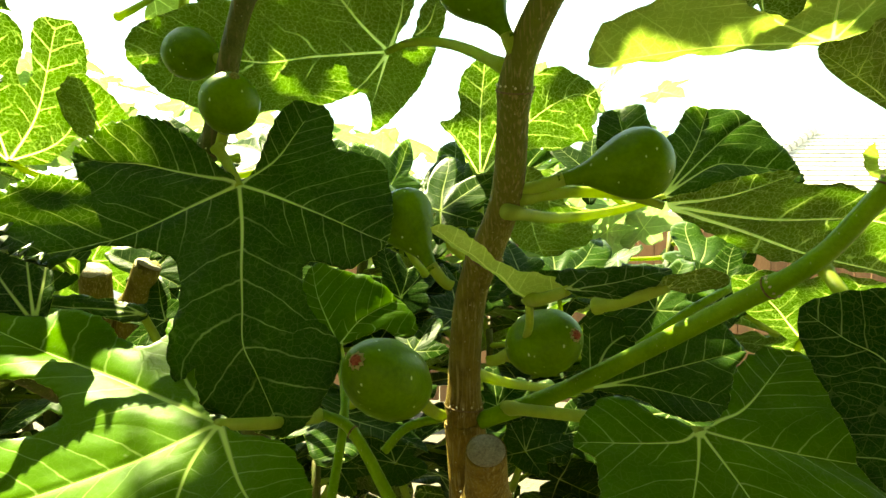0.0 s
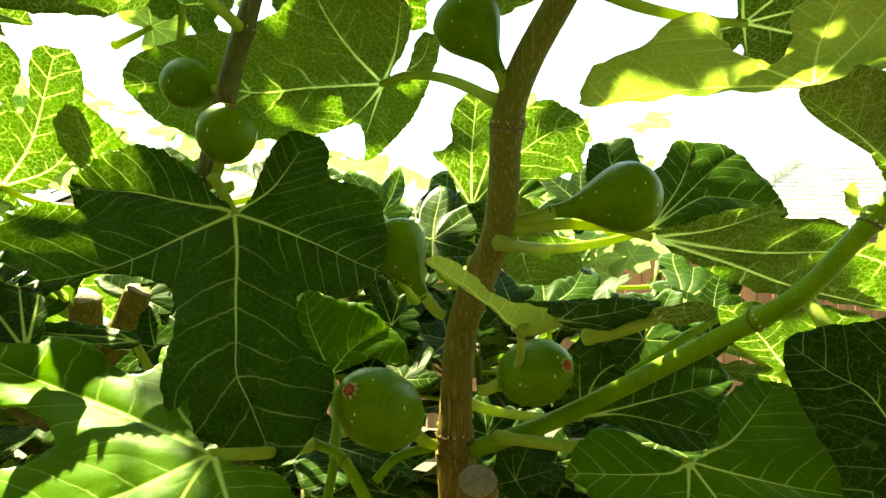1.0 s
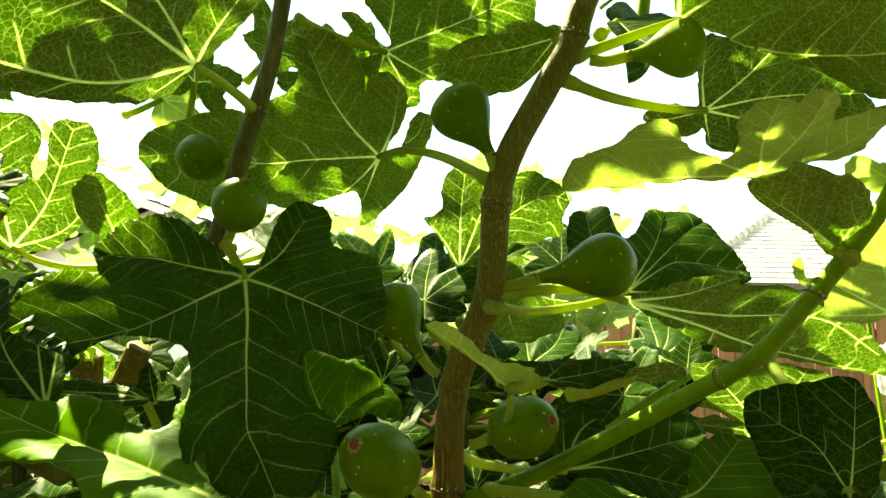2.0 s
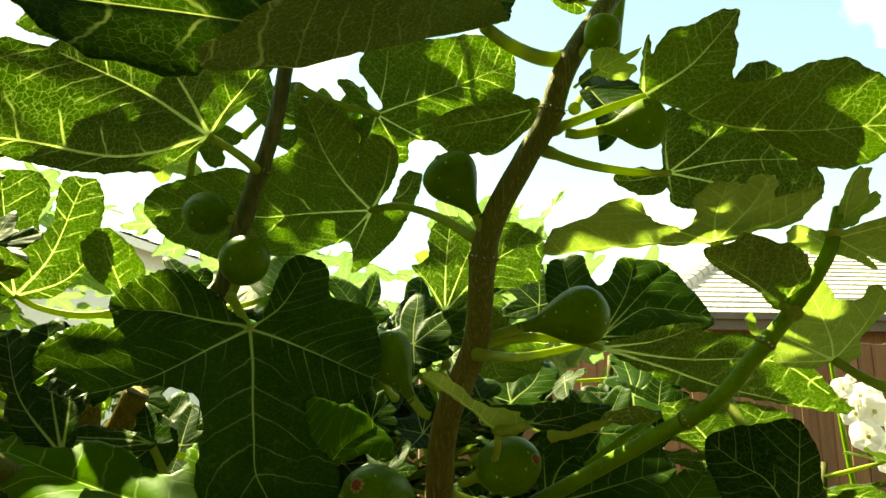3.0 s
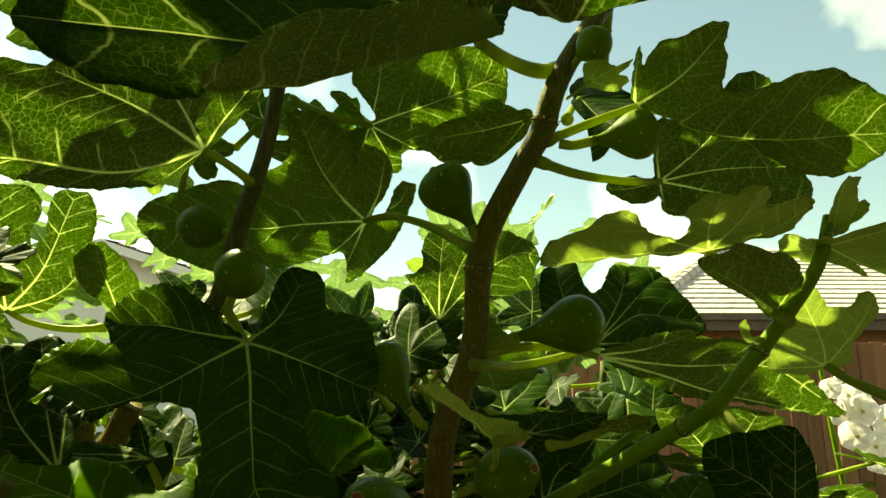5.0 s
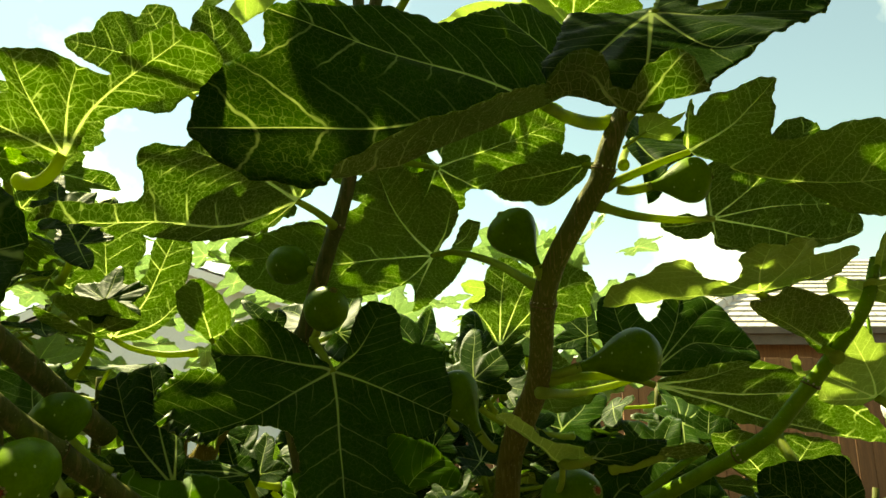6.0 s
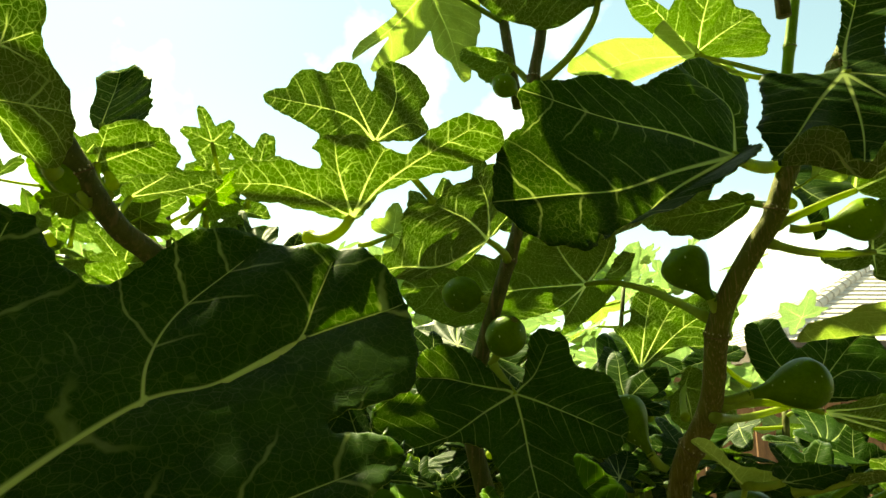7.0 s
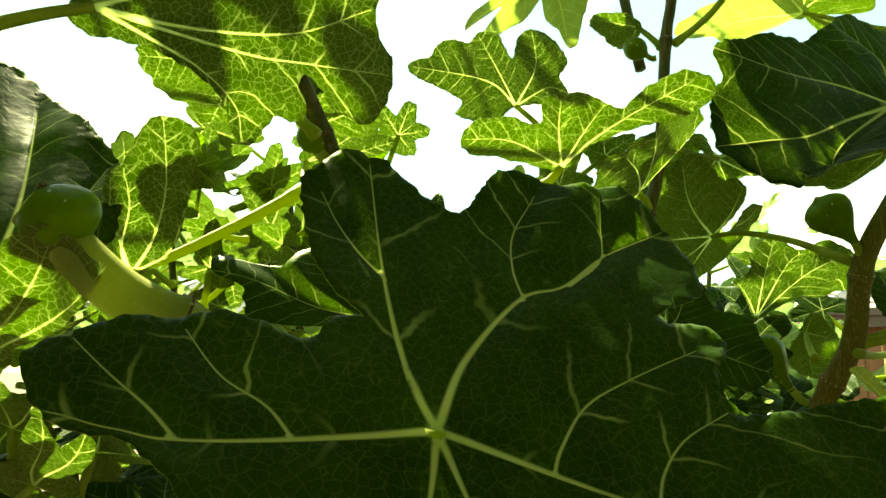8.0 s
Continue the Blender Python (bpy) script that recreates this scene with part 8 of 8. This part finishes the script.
verts, faces = [], []
edges = [-400, -120, -40, -14, -6, -3, -1.5, 0, 1.5, 3, 6, 10, 14, 20, 40, 120, 400]
for gy in edges:
    for gx in edges:
        near = max(0.0, 1 - math.hypot(gx, gy) / 25)
        verts.append((gx, gy, 0.03 * near * math.sin(gx * 1.7 + gy * 0.6)))
k = len(edges)
for i in range(k - 1):
    for j in range(k - 1):
        faces.append((i * k + j, i * k + j + 1, (i + 1) * k + j + 1, (i + 1) * k + j))
ground = mesh_part("ground", verts, faces, SOIL)
tagged(ground, "dry brown garden soil under the fig tree", "ground", kind="structure")


def box(bm, x0, y0, z0, x1, y1, z1):
    m = Matrix.Translation(((x0 + x1) / 2, (y0 + y1) / 2, (z0 + z1) / 2)) @ Matrix.Diagonal((x1 - x0, y1 - y0, z1 - z0, 1))
    bmesh.ops.create_cube(bm, size=1, matrix=m)


def tiled_slope(a, b, c, d, rows, cols, parent):
    """Overlapping tile courses on a roof slope with eave a-b and top d-c (each a point); every course is a part."""
    a, b, c, d = (Vector(q) for q in (a, b, c, d))
    up = ((b - a).cross(d - a)).normalized()
    for r in range(rows):
        bm = bmesh.new()
        f0, f1 = r / rows, (r + 1.12) / rows
        l0, l1 = a.lerp(d, f0), a.lerp(d, min(f1, 1))
        r0, r1 = b.lerp(c, f0), b.lerp(c, min(f1, 1))
        n = max(2, int(cols * (r0 - l0).length / (b - a).length))
        for i in range(n):
            prev = None
            for u in ((i + 0.015) / n, (i + 0.985) / n):
                h = 0.055
                lo, hi = l0.lerp(r0, u) + up * h, l1.lerp(r1, u) + up * (h - 0.038)
                under = l0.lerp(r0, u) + up * (h - 0.045)
                cur = [bm.verts.new(q) for q in (under, lo, hi)]
                if prev:
                    bm.faces.new((prev[0], cur[0], cur[1], prev[1]))
                    bm.faces.new((prev[1], cur[1], cur[2], prev[2]))
                prev = cur
        part("tile_course", bm, ROOF_TILE, parent, smooth=False)
    bm = bmesh.new()
    q = [bm.verts.new(p) for p in (a, b, c, d)]
    bm.faces.new(q)
    return part("roof_deck", bm, FASCIA, parent, smooth=False)


# the house with the hipped roof
house = tagged(new("house"), "low house with a grey tiled hipped roof and brown eaves", "house")
hx0, hx1, hy0, hy1, ez, rz = 4.8, 17.0, 12.05, 20.05, 2.45, 4.62
bm = bmesh.new()
box(bm, hx0 + 0.5, hy0 + 0.5, 0, hx1 - 0.5, hy1 - 0.5, ez)
part("wall", bm, FENCE, house, "dark red-brown boarded wall", smooth=False)
tiled_slope((hx0, hy0, ez), (hx1, hy0, ez), (hx1 - 4, hy0 + 4, rz), (hx0 + 4, hy0 + 4, rz), 16, 36, house)
tiled_slope((hx0, hy1, ez), (hx0, hy0, ez), (hx0 + 4, hy0 + 4, rz), (hx0 + 4, hy0 + 4.01, rz), 16, 24, house)
# cap tiles along the hips, lapped one over the next
for foot, head in (((hx0, hy0, ez), (hx0 + 4, hy0 + 4, rz)), ((hx1, hy0, ez), (hx1 - 4, hy0 + 4, rz))):
    foot, head = Vector(foot), Vector(head)
    along = (head - foot).normalized()
    for i in range(15):
        bm = bmesh.new()
        c = foot.lerp(head, (i + 0.5) / 15)
        bmesh.ops.create_cone(bm, cap_ends=True, segments=10, radius1=0.15, radius2=0.115, depth=0.44, matrix=Matrix.Translation(c + Vector((0, 0, 0.05))) @ along.to_track_quat("Z", "Y").to_matrix().to_4x4())
        part("hip_cap", bm, ROOF_TILE, house, smooth=False)
bm = bmesh.new()
box(bm, hx0, hy0 - 0.03, ez - 0.30, hx1, hy0 + 0.02, ez + 0.03)
box(bm, hx0 - 0.03, hy0, ez - 0.30, hx0 + 0.02, hy1, ez + 0.03)
part("fascia", bm, FASCIA, house, smooth=False)
bm = bmesh.new()
box(bm, hx0 + 0.03, hy0 + 0.03, ez - 0.12, hx1, hy1, ez - 0.06)
part("soffit", bm, FASCIA, house, smooth=False)
bm = bmesh.new()
box(bm, hx0 - 0.12, hy0 - 0.14, ez - 0.10, hx1, hy0 - 0.035, ez + 0.02)
part("gutter", bm, FASCIA, house, "weathered brown metal gutter", smooth=False)

# the white gabled house on the other side
gable = tagged(new("house"), "white stucco house with a tiled gable roof", "house")
gx0, gx1, gy, gd, ge, ga, gr = -9.2, -2.2, 11.9, 8.0, 2.15, 3.75, -5.2
bm = bmesh.new()
ring = [(gx0, gy, 0), (gx1, gy, 0), (gx1, gy, 2.75), (gr, gy, ga - 0.12), (gx0, gy, 1.95)]
fr = [bm.verts.new(p) for p in ring]
bk = [bm.verts.new((p[0], p[1] + gd, p[2])) for p in ring]
bm.faces.new(fr)
bm.faces.new(bk[::-1])
for i in range(5):
    j = (i + 1) % 5
    bm.faces.new((fr[j], fr[i], bk[i], bk[j]))
bmesh.ops.recalc_face_normals(bm, faces=bm.faces)
part("wall", bm, STUCCO, gable, smooth=False)
tiled_slope((gx0 - 0.6, gy + gd, 1.68), (gx0 - 0.6, gy - 0.4, 1.68), (gr, gy - 0.4, ga), (gr, gy + gd, ga), 14, 26, gable)
tiled_slope((gx1 + 0.6, gy - 0.4, 2.55), (gx1 + 0.6, gy + gd, 2.55), (gr, gy + gd, ga), (gr, gy - 0.4, ga), 12, 26, gable)
for x0, z0 in ((gx0 - 0.6, 1.68), (gx1 + 0.6, 2.55)):
    bm = bmesh.new()
    q = [bm.verts.new((x, y, z - dz)) for y in (gy - 0.43, gy - 0.40) for x, z in ((x0, z0), (gr, ga)) for dz in (0.0, 0.16)]
    for f in ((0, 1, 3, 2), (4, 6, 7, 5), (0, 2, 6, 4), (1, 5, 7, 3), (0, 4, 5, 1), (2, 3, 7, 6)):
        bm.faces.new([q[i] for i in f])
    part("barge_board", bm, STUCCO, gable, smooth=False)

# boarded fence
fence = tagged(new("fence"), "weathered red-brown wooden board fence", "fence")
bm = bmesh.new()
box(bm, -0.068, -0.010, 0, 0.068, 0.010, 1.5)
bmesh.ops.bevel(bm, geom=bm.edges[:], offset=0.003, segments=1, affect="EDGES")
board = part("board", bm, FENCE, fence, smooth=False)
rnd = random.Random(5)
for i in range(70):
    o = board if i == 0 else new("board", board.data)
    o.parent = fence
    o.location = (-1.2 + i * 0.142 + rnd.uniform(-0.003, 0.003), 5.6 + rnd.uniform(-0.006, 0.006), 0.05 + rnd.uniform(-0.01, 0.01))
    o.rotation_euler = (0, rnd.uniform(-0.004, 0.004), rnd.uniform(-0.03, 0.03))
for z in (0.4, 1.35):
    bm = bmesh.new()
    box(bm, -1.3, 5.615, z, 8.8, 5.66, z + 0.09)
    part("rail", bm, FENCE, fence, smooth=False)


def flower(center, face, size, parent):
    """An open white flower with five broad petals and a yellow middle."""
    z = Vector(face).normalized()
    x = z.orthogonal().normalized()
    m = Matrix((x, z.cross(x), z)).transposed().to_4x4()
    m.translation = center
    f = new("flower")
    f.parent = parent
    f.matrix_local = m
    for k in range(5):
        verts, faces = [], []
        for i in range(9):
            u = i / 8
            w = size * 0.64 * max(0.10, math.sin(math.pi * min(1.0, 0.06 + 0.88 * u ** 1.25))) ** 0.75
            for j in range(7):
                v = j / 3 - 1
                ruffle = 0.07 * u * u * math.sin(6.5 * v + 2.1 * k) + 0.05 * u * math.sin(11 * u + 3 * v)
                verts.append((size * (0.06 + 0.94 * u - 0.10 * v * v * u), w * v, size * (0.42 * u ** 1.6 + 0.10 * v * v * u + ruffle) + 0.0012 * k))
        for i in range(8):
            for j in range(6):
                q = i * 7 + j
                faces.append((q, q + 7, q + 8, q + 1))
        p = mesh_part("petal", verts, faces, PETAL, f)
        p.rotation_euler = (0, 0, k * 2 * math.pi / 5)
    bm = bmesh.new()
    bmesh.ops.create_icosphere(bm, subdivisions=2, radius=size * 0.13, matrix=Matrix.Diagonal((1, 1, 1.6, 1)))
    c = part("flower_centre", bm, POLLEN, f)
    c.location = (0, 0, size * 0.10)
    return f


plant = tagged(new("flowering_stalk"), "tall stalk with a cluster of open white flowers", "flower")
line = spline([(1.02, 1.32, 0), (1.0, 1.33, 0.7), (0.97, 1.34, 1.1), (0.95, 1.34, 1.42)], 8)
tv, tf = tube(line, np.linspace(0.009, 0.004, len(line)), 8)
mesh_part("stalk", tv, tf, SHOOT, plant)
rnd = random.Random(8)
for at, size in (((1.018, 1.300, 1.159), 0.036), ((0.983, 1.280, 1.108), 0.036), ((1.030, 1.290, 1.086), 0.036), ((1.082, 1.320, 1.139), 0.038),
                 ((0.995, 1.330, 1.153), 0.034), ((1.011, 1.330, 1.193), 0.028), ((0.959, 1.310, 1.207), 0.024), ((1.050, 1.350, 1.186), 0.030),
                 ((0.995, 1.330, 1.230), 0.012), ((1.068, 1.330, 1.053), 0.036), ((1.130, 1.340, 1.091), 0.036)):
    flower(at, (-0.62 + rnd.uniform(-0.3, 0.3), -0.85, rnd.uniform(-0.05, 0.30)), size, plant)
